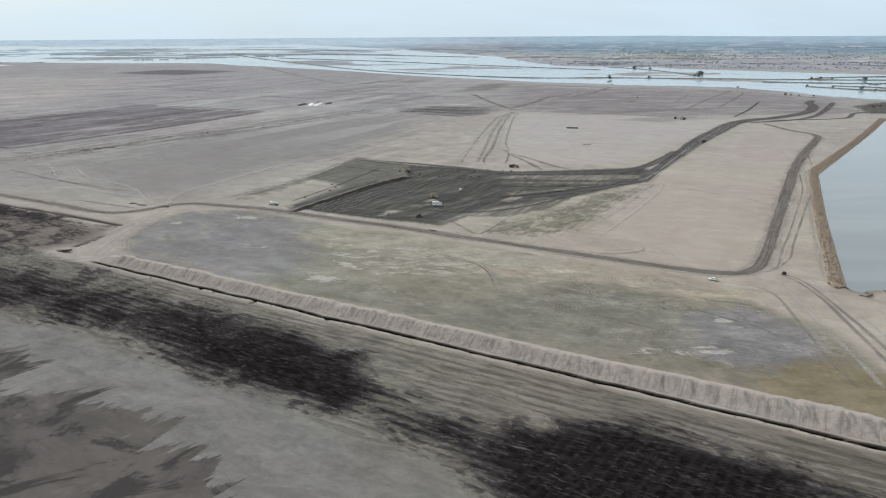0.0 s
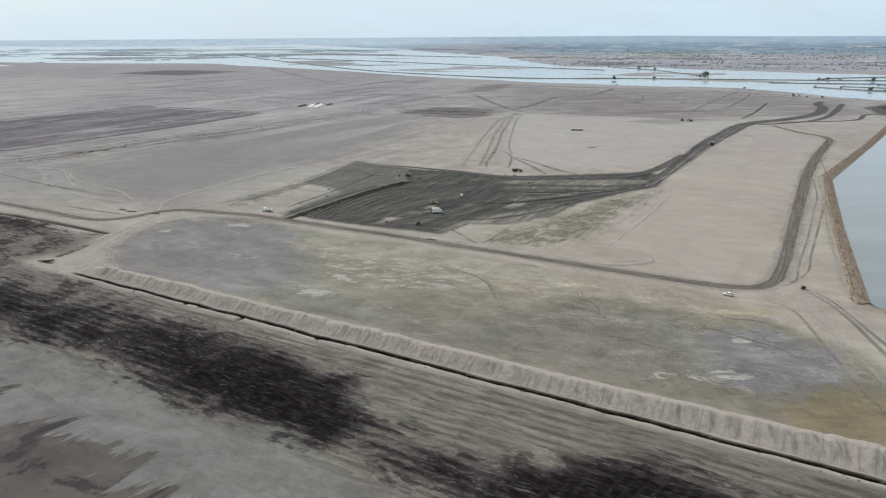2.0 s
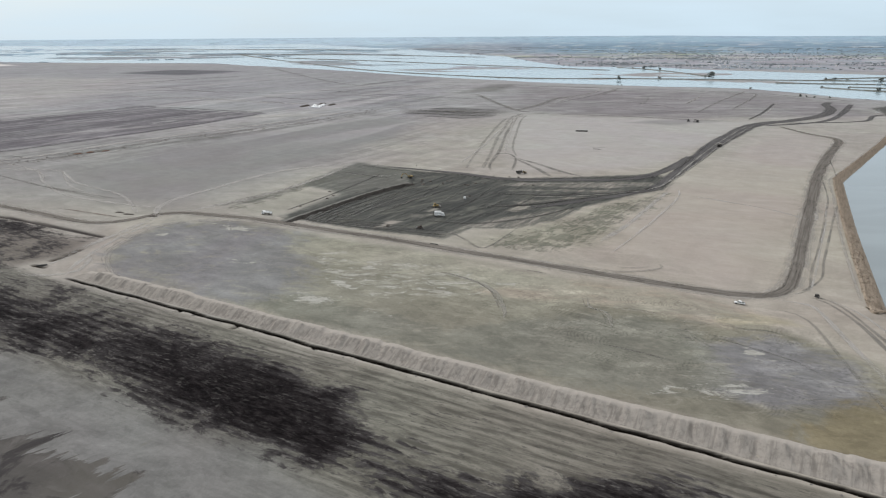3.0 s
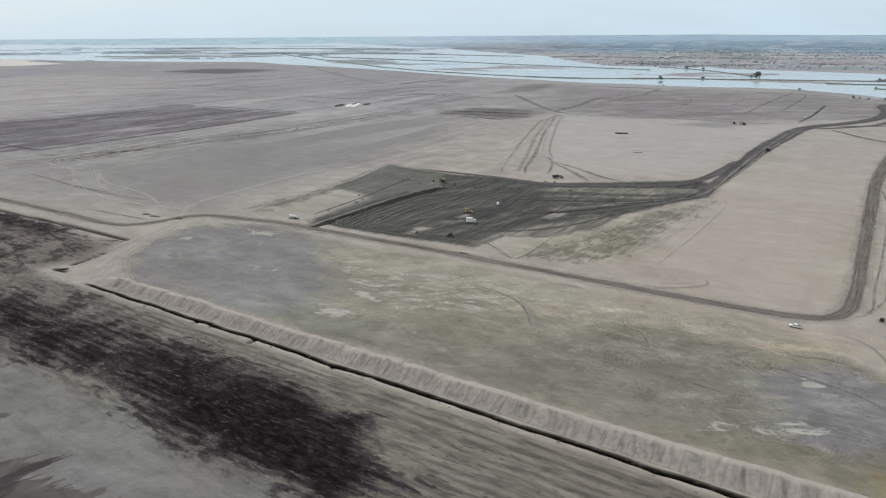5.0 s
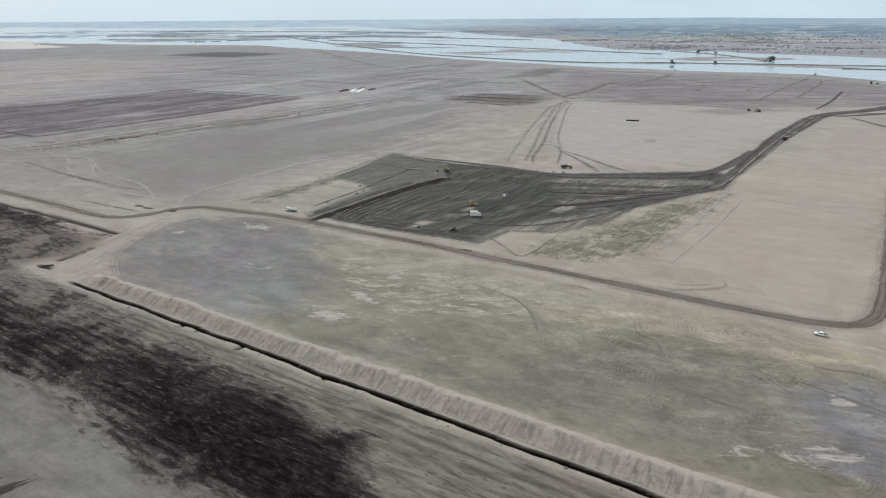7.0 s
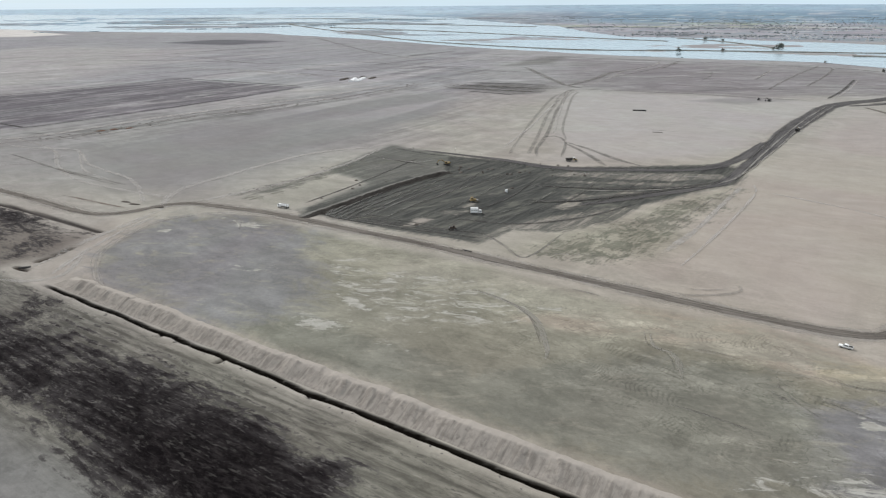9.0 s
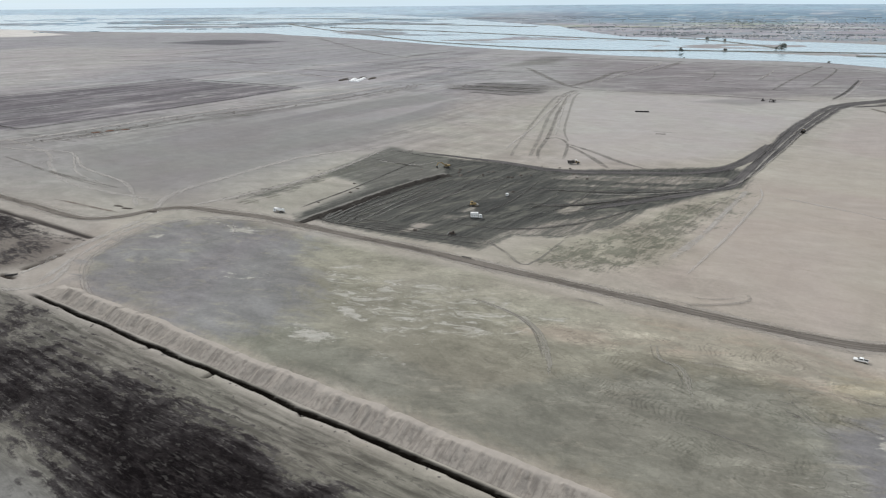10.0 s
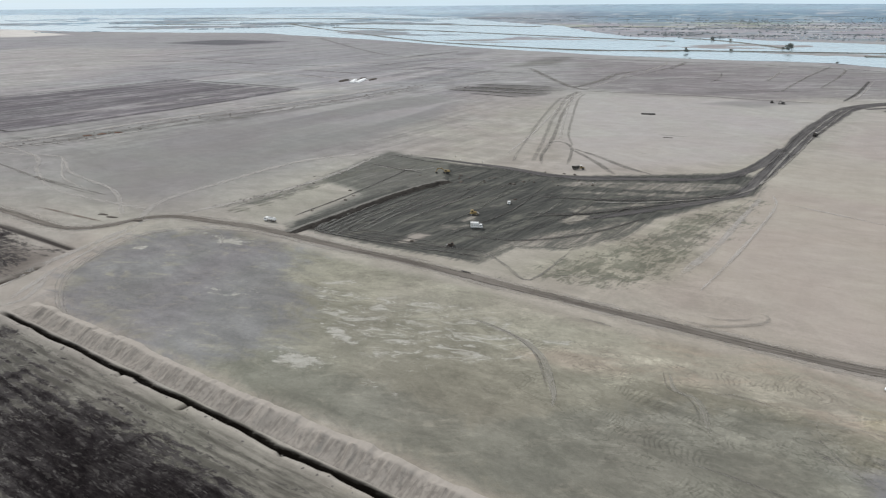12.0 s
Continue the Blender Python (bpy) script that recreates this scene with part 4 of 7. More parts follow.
    for poly in ([(-79, 338), (-72, 337), (-63, 331), (-54, 331), (-53, 327), (-61, 326), (-70, 331), (-77, 332)], [(-94, 389), (-83, 387), (-83, 383), (-89, 384)], [(-73, 404), (-64, 408), (-56, 406), (-56, 400), (-68, 400)], [(-50, 354), (-40, 353), (-30, 350), (-32, 345), (-42, 348)], [(-67, 362), (-62, 364), (-47, 349), (-41, 343), (-47, 339), (-56, 347)], [(-39, 319), (-32, 317), (-24, 313), (-25, 310), (-31, 314)], [(-157, 467), (-134, 458), (-132, 449), (-146, 452)], [(-20, 324), (-10, 322), (-10, 319), (-18, 320)], [(-186, 442), (-179, 443), (-177, 437), (-182, 436)], [(119, 277), (126, 277), (124, 271), (118, 272)]):
        salt = np.maximum(salt, 0.84 * zone(poly, 3.0, 4.5, 9, 67, 12))
    zones = np.stack([peat, mud, clay, salt], -1)
    # the near silts are yellower than the grey plain beyond
    near = step(900, 420, y)[..., None]
    east_side = step(-150, 120, x)[..., None]
    col = col * (1 + near * (np.array((1.010, 0.998, 0.970)) - 1) + near * east_side * np.array((0.024, 0.0, -0.030)))
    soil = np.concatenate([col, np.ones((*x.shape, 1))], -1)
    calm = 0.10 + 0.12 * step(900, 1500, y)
    calm = calm - 0.5 * zone(basin, 8)
    calm = np.maximum(calm, 0.60 * zone([(60, 640), (190, 660), (430, 1000), (300, 1050), (110, 1090), (70, 900)], 20))
    calm = np.maximum(calm, 0.60 * zone([(190, 575), (100, 420), (140, 345), (180, 380), (320, 625), (430, 800), (440, 860), (430, 940)], 14))
    calm = np.maximum(calm, 0.58 * zone([(-357, 640), (-314, 768), (-242, 949), (-150, 1084), (-58, 1063), (-60, 911), (-119, 760), (-181, 634), (-225, 540), (-262, 535)], 20))
    rake = 0.16 + 0.22 * step(900, 1200, y)
    rake = rake + (1.0 - rake) * step(0, 8, DITCH_V - v) * step(40, 60, v) * (1 - 0.6 * zone([(-260, 300), (-170, 271), (-107, 234), (-52, 202), (10, 160), (60, 100), (-150, 60), (-330, 200)], 10))
    rake = rake * (1 - 0.75 * zone(basin, 8)) * (1 - 0.6 * mud)
    rake = rake + (0.1 - rake) * zone([(7, 416), (41, 448), (92, 493), (136, 541), (171, 562), (116, 462), (84, 414), (54, 411)], 14)
    far_left = 1.25 * step(560, 760, y) * step(3400, 2400, y) * step(60, -60, x) * (1 - 0.75 * zone([(-357, 640), (-314, 768), (-242, 949), (-150, 1084), (-58, 1063), (-60, 911), (-119, 760), (-181, 634), (-225, 540), (-262, 535)], 25))
    far_right = 0.85 * zone([(-60, 1180), (120, 1130), (330, 1060), (640, 1040), (800, 1250), (640, 1560), (300, 1740), (60, 1900), (-200, 2000), (-200, 1300)], 30, 30, 120, 10)
    worn_a = np.maximum(0.42 * far_left, 0.22 * zone([(-40, 640), (40, 640), (120, 1100), (40, 1150), (-70, 1080)], 25))
    worn_a = np.maximum(worn_a, 0.5 * field)
    worn_a = np.maximum(worn_a, 0.05 * zone([(180, 575), (100, 420), (140, 345), (180, 380), (320, 625), (430, 800), (430, 1000), (110, 1090), (70, 640)], 20))
    worn = np.stack([worn_a, far_right, np.maximum((0.46 - 0.26 * grey) * zone(basin, 6), 0.35 * zone([(7, 416), (41, 448), (171, 562), (140, 500), (100, 420), (84, 400)], 10)), hill], -1)
    worn[..., 2] = np.maximum(worn[..., 2], 0.6 * zone([(40, 340), (70, 330), (140, 312), (160, 262), (156, 200), (100, 222), (60, 262), (30, 300)], 12))
    worn[..., 2] = np.maximum(worn[..., 2], 0.42 * zone([(-260, 300), (-170, 271), (-107, 234), (-52, 202), (10, 160), (60, 100), (-150, 60), (-330, 200)], 10))
    # loops of treads in the basin, weeds, cross-ploughed peat, the ploughed field
    swirl = np.maximum(zone([(0, 372), (60, 355), (132, 325), (160, 285), (160, 235), (120, 212), (70, 255), (30, 290), (8, 330)], 14, 8, 25, 72), 0.45 * zone([(-70, 430), (0, 395), (40, 370), (20, 320), (-60, 350)], 14))
    swirl = np.maximum(swirl, 0.5 * zone([(-420, 500), (-330, 480), (-226, 425), (-228, 398), (-245, 378), (-300, 368), (-420, 420)], 10))
    weed = 0.66 * zone([(14, 412), (36, 438), (66, 462), (96, 494), (136, 536), (172, 560), (186, 556), (150, 500), (116, 455), (92, 415), (74, 398), (40, 404)], 20, 12, 25, 73)
    weed = np.maximum(weed, 0.50 * zone([(-173, 505), (-126, 590), (-91, 690), (-80, 655), (-108, 585), (-150, 500)], 7))
    comb = zone([(22, 182), (60, 188), (92, 176), (100, 150), (70, 120), (20, 140), (16, 160)], 10)
    tread = np.stack([swirl, weed, comb, 0.72 * field], -1)
    polar = np.stack([bearing * 2600, r, 0 * x, 0 * x + 1], -1)
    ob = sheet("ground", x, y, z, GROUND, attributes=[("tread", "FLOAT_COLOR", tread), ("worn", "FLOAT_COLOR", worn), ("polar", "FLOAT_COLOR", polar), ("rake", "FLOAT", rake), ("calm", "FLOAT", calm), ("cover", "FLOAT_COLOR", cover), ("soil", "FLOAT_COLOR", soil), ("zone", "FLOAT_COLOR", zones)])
    return tagged(ob, "bare sandy flood plain with dark peat strips and grey silt", "ground", kind="structure")


build_ground()

# ---- water ----
def water_sheet(name, poly, level, gap, material, label, margin=20.0):
    p = np.array(poly)
    xs = np.arange(p[:, 0].min() - margin, p[:, 0].max() + margin + gap, gap)
    ys = np.arange(p[:, 1].min() - margin, p[:, 1].max() + margin + gap, gap)
    x, y = np.meshgrid(xs, ys)
    keep = inside(x, y, poly, 4 * gap + margin) > -gap * 1.5 - margin
    k = keep[:-1, :-1] | keep[1:, :-1] | keep[:-1, 1:] | keep[1:, 1:]
    ob = sheet(name, x, y, far_rise(x, y) + level, material, skip=~k)
    return tagged(ob, label, "water", kind="structure")


water_sheet("water_pond", POND, -2.2, 12.0, POND_WATER, "still grey-green pond water beside a riprap bank", 4.0)
water_sheet("water_flood", FLOOD, -0.9, 40.0, FLOOD_WATER, "pale shallow flood water over low farmland", 60.0)

# ---- roads and tracks ----
tagged(ribbon("basin_rim", [(-165, 352), (-184, 374), (-199, 404), (-199, 436), (-190, 463), (-168, 474), (-130, 470), (-90, 450)], [3, 5, 6, 6, 5, 3], SHOULDER, 0.05, 2.0, 0.4, 0.9, 5), "low pale earth rim round the silt basin", "bank")
MAIN_LINE = [(-420, 563), (-360, 531), (-300, 499), (-252, 473), (-232, 471), (-219, 478), (-207, 491), (-189, 496), (-163, 488), (-130, 477), (-75, 449), (-33, 428), (6, 406), (50, 382), (97, 356), (125, 342), (142, 335), (156, 334), (168, 342), (178, 357), (190, 377), (224, 438), (271, 522), (324, 616), (381, 708), (433, 787), (452, 818), (458, 846), (449, 880), (446, 950)]
tagged(ribbon("road_shoulder", MAIN_LINE, [13, 14, 15, 15, 16, 15, 17, 18, 17, 8], SHOULDER, 0.06, 3.0, 0.25, 0.0, 9), "pale swept earth shoulder of the haul road", "road")
tagged(ribbon("road", MAIN_LINE, [6, 6, 7, 6.5, 7, 7.5, 9.5, 11, 10.5, 4], ROAD_EARTH, 0.16, 3.0, 0.12, 0.25), "narrow compacted dark earth haul road round the field", "road")
tagged(ribbon("road_haul", [(60, 512), (92, 528), (120, 543), (148, 557), (168, 574), (190, 607), (221, 659), (252, 712), (298, 792), (360, 886), (402, 948), (440, 985), (500, 1020), (571, 1080), (629, 1165), (656, 1233), (690, 1285)], [7, 10, 13, 18, 23, 24, 24, 22, 20, 18, 14], ROAD_DARK, 0.2, 4.0, 0.05, 0.3), "broad black rutted haul road out of the dig", "road")
tagged(ribbon("road_edge", [(-60, 672), (-20, 652), (13, 636), (54, 613), (110, 612), (150, 614), (182, 628), (210, 660), (250, 722)], [5, 7, 8, 9, 11, 12, 12], ROAD_DARK, 0.16, 4.0, 0.06, 0.2), "dark earth track along the rim of the dig", "road")
tagged(ribbon("road_far", [(430, 960), (500, 985), (556, 1027), (625, 1120), (704, 1241)], [9, 10, 12, 10], ROAD_DARK, 0.3, 6.0, 0.1), "dark rutted earth track towards the shore", "road")
tagged(ribbon("road_shore", [(470, 985), (586, 1003), (653, 1075), (760, 1090)], [7, 8, 9], ROAD_DARK, 0.3, 6.0, 0.1), "dark earth track along the shore", "road")

PLAN_TRACKS = [
    # name, line, width, material
    ("wheel_track", [(69, 716), (88, 682), (103, 646), (124, 614)], [4, 7, 7, 5], TRACK_DIM),
    ("wheel_track", [(68, 712), (81, 668), (92, 617)], [4, 7, 6], TRACK_DIM),
    ("wheel_track", [(58, 1502), (79, 1352), (108, 1193), (131, 1140)], [13, 14, 12], TRACK_DIM),
    ("wheel_track", [(112, 1176), (161, 1268), (209, 1384), (269, 1462), (330, 1560)], [13, 15, 14, 10], TRACK_DIM),
    ("wheel_track", [(-2, 452), (12, 426), (19, 411), (27, 416), (44, 450)], [2.4, 2.4, 2.2], TRACK_DIM),
    ("wheel_track", [(396, 739), (350, 636), (304, 543), (270, 488), (232, 424), (208, 384), (191, 355), (169, 335)], [1.6, 2.0, 1.8], TRACK_DIM),
    ("wheel_track", [(330, 622), (289, 533), (258, 478), (227, 424), (195, 371), (178, 341), (164, 334)], [1.6, 2.0, 1.8], TRACK_DIM),
    ("wheel_track", [(281, 520), (250, 462), (221, 412), (192, 362), (176, 336)], [1.4, 1.8, 1.4], TRACK_PALE),
    ("wheel_track", [(155, 328), (168, 322), (169, 312), (165, 284), (161, 253), (158, 228), (154, 209)], [2.4, 3.4, 3.6, 3.4, 3.2], TRACK_PALE),
    ("wheel_track", [(172, 333), (178, 324), (179, 300), (174, 264), (169, 233), (164, 210)], [2.2, 2.6, 2.8, 2.6], TRACK_DIM),
    ("wheel_track", [(176, 334), (182, 319), (180, 283), (176, 245), (171, 215)], [2.0, 2.4, 2.6, 2.4], TRACK_DIM),
    ("wheel_track", [(180, 330), (186, 310), (185, 280), (181, 240), (176, 212)], [1.4, 2.0, 2.0, 1.6], TRACK_PALE),
    ("wheel_track", [(150, 318), (159, 304), (153, 264), (148, 233), (146, 208)], [1.6, 2.2, 2.4, 1.6], TRACK_FAINT),
    ("wheel_track", [(165, 1767), (400, 1640), (628, 1495), (698, 1390), (740, 1300)], [14, 12, 14], TRACK_DIM),
    ("wheel_track", [(125, 1135), (200, 1105), (275, 1078), (341, 1040), (407, 1008)], [6, 6, 7, 6], TRACK_DIM),
    ("wheel_track", [(-395, 1472), (-330, 1432), (-260, 1394)], [16, 18, 12], TRACK_DIM),
    ("wheel_track", [(-900, 1700), (-640, 1650), (-400, 1560), (-330, 1540)], [10, 12, 10], TRACK_DIM),
    ("wheel_track", [(-480, 720), (-395, 660), (-350, 600), (-300, 550), (-215, 510)], [4, 5, 5], TRACK_PALE),
    ("wheel_track", [(-420, 640), (-330, 580), (-258, 540)], [3, 4, 3], TRACK_DIM),
    ("wheel_track", [(-190, 500), (-150, 548), (-118, 610), (-96, 680)], [5, 6, 4], TRACK_PALE),
    ("wheel_track", [(-222, 380), (-219, 410), (-213, 440), (-206, 470), (-204, 492)], [5, 6, 6, 5], TRACK_PALE),
    ("wheel_track", [(-206, 372), (-208, 405), (-206, 440), (-198, 475)], [4, 4, 4], TRACK_PALE),
    ("wheel_track", [(-230, 366), (-212, 364), (-200, 372), (-206, 400)], [4, 5, 4], TRACK_PALE),
    ("wheel_track", [(176, 560), (150, 515), (120, 462), (92, 420)], [6, 5, 5], TRACK_PALE),
    ("wheel_track", [(188, 545), (230, 500), (246, 470), (262, 500)], [3, 3, 3], TRACK_PALE),
    ("wheel_track", [(-38, 592), (-58, 556), (-78, 518), (-92, 484), (-88, 474), (-72, 466), (-30, 452), (0, 442)], [2.2, 2.4, 2.2], TRACK_CLAY),
    ("wheel_track", [(-24, 588), (-48, 550), (-68, 514), (-84, 484), (-80, 477), (-66, 472), (-28, 458), (4, 450)], [2.2, 2.4, 2.2], TRACK_CLAY),
    ("wheel_track", [(-6, 590), (-34, 545), (-58, 508), (-74, 486), (-70, 481), (-54, 478)], [2.4, 2.8, 2.2], TRACK_CLAY),
    ("wheel_track", [(-14, 590), (-40, 548), (-62, 512), (-79, 485), (-75, 479), (-60, 475), (-24, 462)], [1.6, 2.0, 1.8], TRACK_CLAY),
    ("wheel_track", [(-31, 590), (-53, 553), (-73, 516), (-88, 484), (-84, 476), (-69, 469), (-29, 455)], [1.4, 1.8, 1.6], TRACK_CLAY),
    ("wheel_track", [(-118, 500), (-90, 560), (-60, 640)], [2.0, 2.4, 2.0], TRACK_CLAY),
    ("wheel_track", [(-95, 640), (-60, 625), (-40, 640)], [2.0, 3.4, 2.0], TRACK_PALE),
    ("wheel_track", [(-85, 680), (-50, 655), (-30, 650)], [1.5, 2.0, 1.5], TRACK_CLAY),
    ("wheel_track", [(-20, 478), (20, 470), (60, 486), (100, 520)], [2.0, 3.4, 2.0], TRACK_CLAY),
    ("wheel_track", [(20, 600), (-10, 560), (-36, 525), (-50, 500)], [2.4, 3, 2.2], TRACK_CLAY),
    ("wheel_track", [(30, 560), (80, 556), (130, 560), (172, 580)], [3, 4, 4], TRACK_CLAY),
    ("wheel_track", [(24, 520), (66, 524), (110, 545), (150, 566)], [3, 5, 4], TRACK_CLAY),
]
for line, width, material in (
        # the fan of wheel tracks from the crossroads down to the dig
        ([(115, 1128), (96, 1080), (78, 1028), (46, 856), (23, 709), (16, 658)], [7, 6, 5, 4, 4], TRACK_FAINT),
        ([(119, 1128), (92, 1055), (74, 950), (59, 857), (44, 741), (32, 659)], [9, 7, 6, 5, 5], TRACK_FAINT),
        ([(104, 1083), (74, 904), (58, 784), (49, 728), (40, 680), (39, 649)], [6, 5, 5, 5, 4], TRACK_DIM),
        ([(119, 1112), (99, 1048), (78, 904), (61, 759)], [6, 5, 4, 4], TRACK_PALE),
        ([(121, 1100), (106, 1040), (86, 900), (72, 790), (70, 725)], [5, 4, 4, 3], TRACK_FAINT),
        ([(108, 1108), (70, 940), (40, 800), (12, 690)], [4, 4, 3, 3], TRACK_PALE),
        ([(46, 731), (55, 745), (64, 742), (68, 712), (59, 649)], [4, 4.5, 4, 3], TRACK_DIM),
        # worn lines over the far plain
        ([(-1019, 1841), (-802, 1813), (-528, 1587)], [14, 16, 14], TRACK_FAINT),
        ([(-891, 1903), (-798, 2074), (-677, 2244)], [16, 20, 18], TRACK_DIM),
        ([(-377, 1378), (-345, 1355), (-315, 1331)], [10, 12, 8], TRACK_DIM),
        ([(-560, 1284), (-535, 1268), (-409, 1209), (-305, 1157)], [7, 8, 7, 6], TRACK_CLAY),
        ([(-740, 1020), (-652, 1121), (-566, 1288)], [5, 6, 6], TRACK_CLAY),
        ([(-584, 818), (-520, 782), (-498, 775), (-480, 799), (-437, 872), (-370, 1000), (-310, 1140)], [4, 5, 5, 4, 3, 3], TRACK_CLAY),
        ([(-470, 742), (-430, 722), (-391, 704)], [3, 4, 3], TRACK_DIM),
        ([(-509, 716), (-443, 675), (-407, 664), (-369, 657), (-325, 603), (-262, 553), (-222, 494)], [4, 5, 4, 4, 4, 4], TRACK_PALE),
        ([(-373, 606), (-303, 561), (-264, 539)], [1.6, 2.2, 1.6], TRACK_DIM),
        ([(-414, 588), (-392, 600), (-372, 608), (-364, 638)], [3, 3, 3, 2], TRACK_PALE),
        ([(-364, 652), (-340, 615), (-315, 581), (-273, 548)], [2.4, 3, 3, 2], TRACK_PALE),
        ([(-208, 488), (-214, 527), (-191, 586), (-156, 652), (-99, 690)], [7, 8, 8, 8, 6], TRACK_PALE),
        ([(-290, 511), (-273, 504), (-250, 493), (-226, 482)], [1.5, 3, 3, 1.5], TRACK_RED),
        ([(far_place(-708, 2795)), (-383, 2054), (-249, 1815), (-191, 1754)], [24, 20, 18, 12], TRACK_FAINT),
        ([(-227, 1815), (-170, 1920), (-116, 2016)], [16, 18, 14], TRACK_DIM),
        ([(-274, 1551), (-189, 1680), (-59, 1769)], [14, 16, 12], TRACK_FAINT),
        ([(-700, 1500), (-520, 1440), (-330, 1330), (-200, 1290)], [12, 14, 12], TRACK_PALE),
        ([(-330, 1660), (-180, 1540), (-20, 1430), (60, 1390)], [12, 14, 12], TRACK_FAINT),
        ([(-200, 1480), (-60, 1400), (70, 1300)], [10, 12, 9], TRACK_PALE),
        ([(130, 1160), (200, 1310), (232, 1400), (262, 1450)], [5, 6, 6], TRACK_PALE),
        ([(203, 1308), (307, 1472), (394, 1648)], [6, 8, 8], TRACK_DIM),
        # old drains and strips between the crossroads and the shore
        ([(425, 1267), (504, 1419)], [5, 6], TRACK_DIM),
        ([(436, 1290), (512, 1432)], [4, 4], TRACK_PALE),
        ([(398, 1130), (499, 1307), (640, 1535)], [5, 6, 6], TRACK_DIM),
        ([(468, 1170), (556, 1317), (625, 1442), (640, 1490)], [5, 6, 5], TRACK_DIM),
        ([(436, 1027), (499, 1123), (582, 1267)], [5, 6, 5], TRACK_CLAY),
        ([(442, 1024), (506, 1122), (588, 1265)], [3, 4, 3], TRACK_PALE),
        ([(318, 1472), (386, 1616)], [7, 8], TRACK_DIM),
        ([(260, 1420), (330, 1570), (352, 1650)], [7, 7, 6], TRACK_PALE),
        ([(330, 1240), (372, 1330), (400, 1420)], [5, 5, 4], TRACK_FAINT),
        ([(298, 1838), (505, 1733), (656, 1626), (757, 1453), (800, 1330)], [9, 10, 9, 8], TRACK_CLAY),
        ([(290, 1790), (500, 1690), (640, 1590), (735, 1440)], [8, 9, 8, 7], TRACK_FAINT),
        ([(249, 1287), (290, 1300), (333, 1308), (385, 1195)], [10, 14, 12, 8], TRACK_FAINT),
        ([(150, 1420), (250, 1400), (380, 1370), (470, 1330)], [8, 12, 14, 8], TRACK_FAINT),
        ([(170, 1240), (260, 1200), (350, 1150), (430, 1110)], [8, 10, 10, 6], TRACK_FAINT),
        ([(154, 786), (186, 773)], [3, 4], TRACK_FAINT),
        ([(120, 706), (131, 692)], [2, 3], TRACK_FAINT)):
    PLAN_TRACKS.append(("wheel_track", line, width, material))
for line, width, material in (
        ([(158, 566), (186, 594), (218, 650), (252, 710), (290, 775), (345, 866), (403, 954)], [1.2, 2.4, 2.2, 2.0, 2.4], RUT_PALE),
        ([(176, 580), (200, 612), (230, 662), (262, 716), (304, 788), (362, 880), (420, 968)], [0.8, 1.8, 1.4, 2.2, 1.4], RUT_PALE),
        ([(196, 625), (222, 668), (262, 740), (300, 806)], [0.8, 1.2, 0.8], TRACK_CLAY),
        ([(60, 548), (96, 548), (130, 556), (160, 567)], [1.2, 3.0, 2.2, 1.4], RUT_PALE),
        ([(56, 596), (100, 596), (140, 592), (172, 594)], [1.4, 3.0, 2.6, 1.6], RUT_PALE),
        ([(24, 514), (60, 522), (92, 536), (120, 548)], [2.0, 3.6, 3.0, 2.0], TRACK_CLAY),
        ([(40, 558), (86, 553), (128, 558), (158, 564)], [2.0, 3.2, 3.2, 2.0], TRACK_CLAY),
        ([(96, 402), (118, 436), (148, 486), (178, 540), (186, 566)], [1.6, 2.6, 2.6, 1.8], TRACK_PALE),
        ([(110, 470), (140, 516), (170, 556)], [1.6, 2.4, 1.4], TRACK_FAINT),
        ([(78, 376), (89, 368), (105, 369), (115, 373), (117, 379), (113, 381)], [2.4, 3.2, 2.4], TRACK_FAINT),
        ([(88, 380), (96, 374), (108, 375), (113, 379)], [1.4, 2.4, 1.2], TRACK_FAINT),
        ([(40, 372), (49, 367), (56, 362)], [1.6, 2.4, 1.6], TRACK_DIM)):
    PLAN_TRACKS.append(("wheel_track", line, width, material))
for line in ([(-95, 467), (-97, 477), (-94, 484), (-86, 503), (-70, 535)], [(-91, 466), (-93, 476), (-90, 485), (-82, 503), (-62, 540)], [(-87, 465), (-89, 474), (-86, 483), (-77, 503), (-58, 538)], [(-83, 465), (-84, 473), (-80, 485), (-71, 510), (-50, 545)], [(-78, 473), (-72, 486), (-61, 515), (-41, 558)], [(-70, 480), (-62, 500), (-50, 525), (-28, 565)], [(-60, 478), (-52, 496), (-38, 520), (-10, 560)]):
    PLAN_TRACKS.append(("wheel_track", line, [0.9, 1.3, 1.2, 0.8], TRACK_SCRAPE))
for k in range(6):
    r = 6 + 5.2 * k
    arc = [(-99 + r * 0.55, 487 + r * 0.95), (-99 + r * 0.10, 479 + r * 0.10), (-96 + r * 0.35, 474 - r * 0.10), (-90 + r * 1.25, 470 - r * 0.32)]
    PLAN_TRACKS.append(("wheel_track", arc, [0.8, 1.6, 1.5, 0.8], TRACK_SCRAPE if k % 2 else TRACK_CLAY))
for k, (sx, sy, ex, ey, bow) in enumerate(((-60, 478, -4, 604, 5), (-44, 470, 20, 600, 6), (-30, 466, 40, 590, 7), (-10, 470, 62, 588, 8), (4, 474, 84, 582, 8), (-78, 500, -26, 596, 4), (20, 486, 110, 574, 9), (-20, 520, 30, 606, 4))):
    mx, my = (sx + ex) / 2 + bow, (sy + ey) / 2 - bow
    PLAN_TRACKS.append(("wheel_track", [(sx, sy), (mx, my), (ex, ey)], [0.8, 1.8, 0.8], TRACK_DIG if k % 2 else TRACK_CLAY))
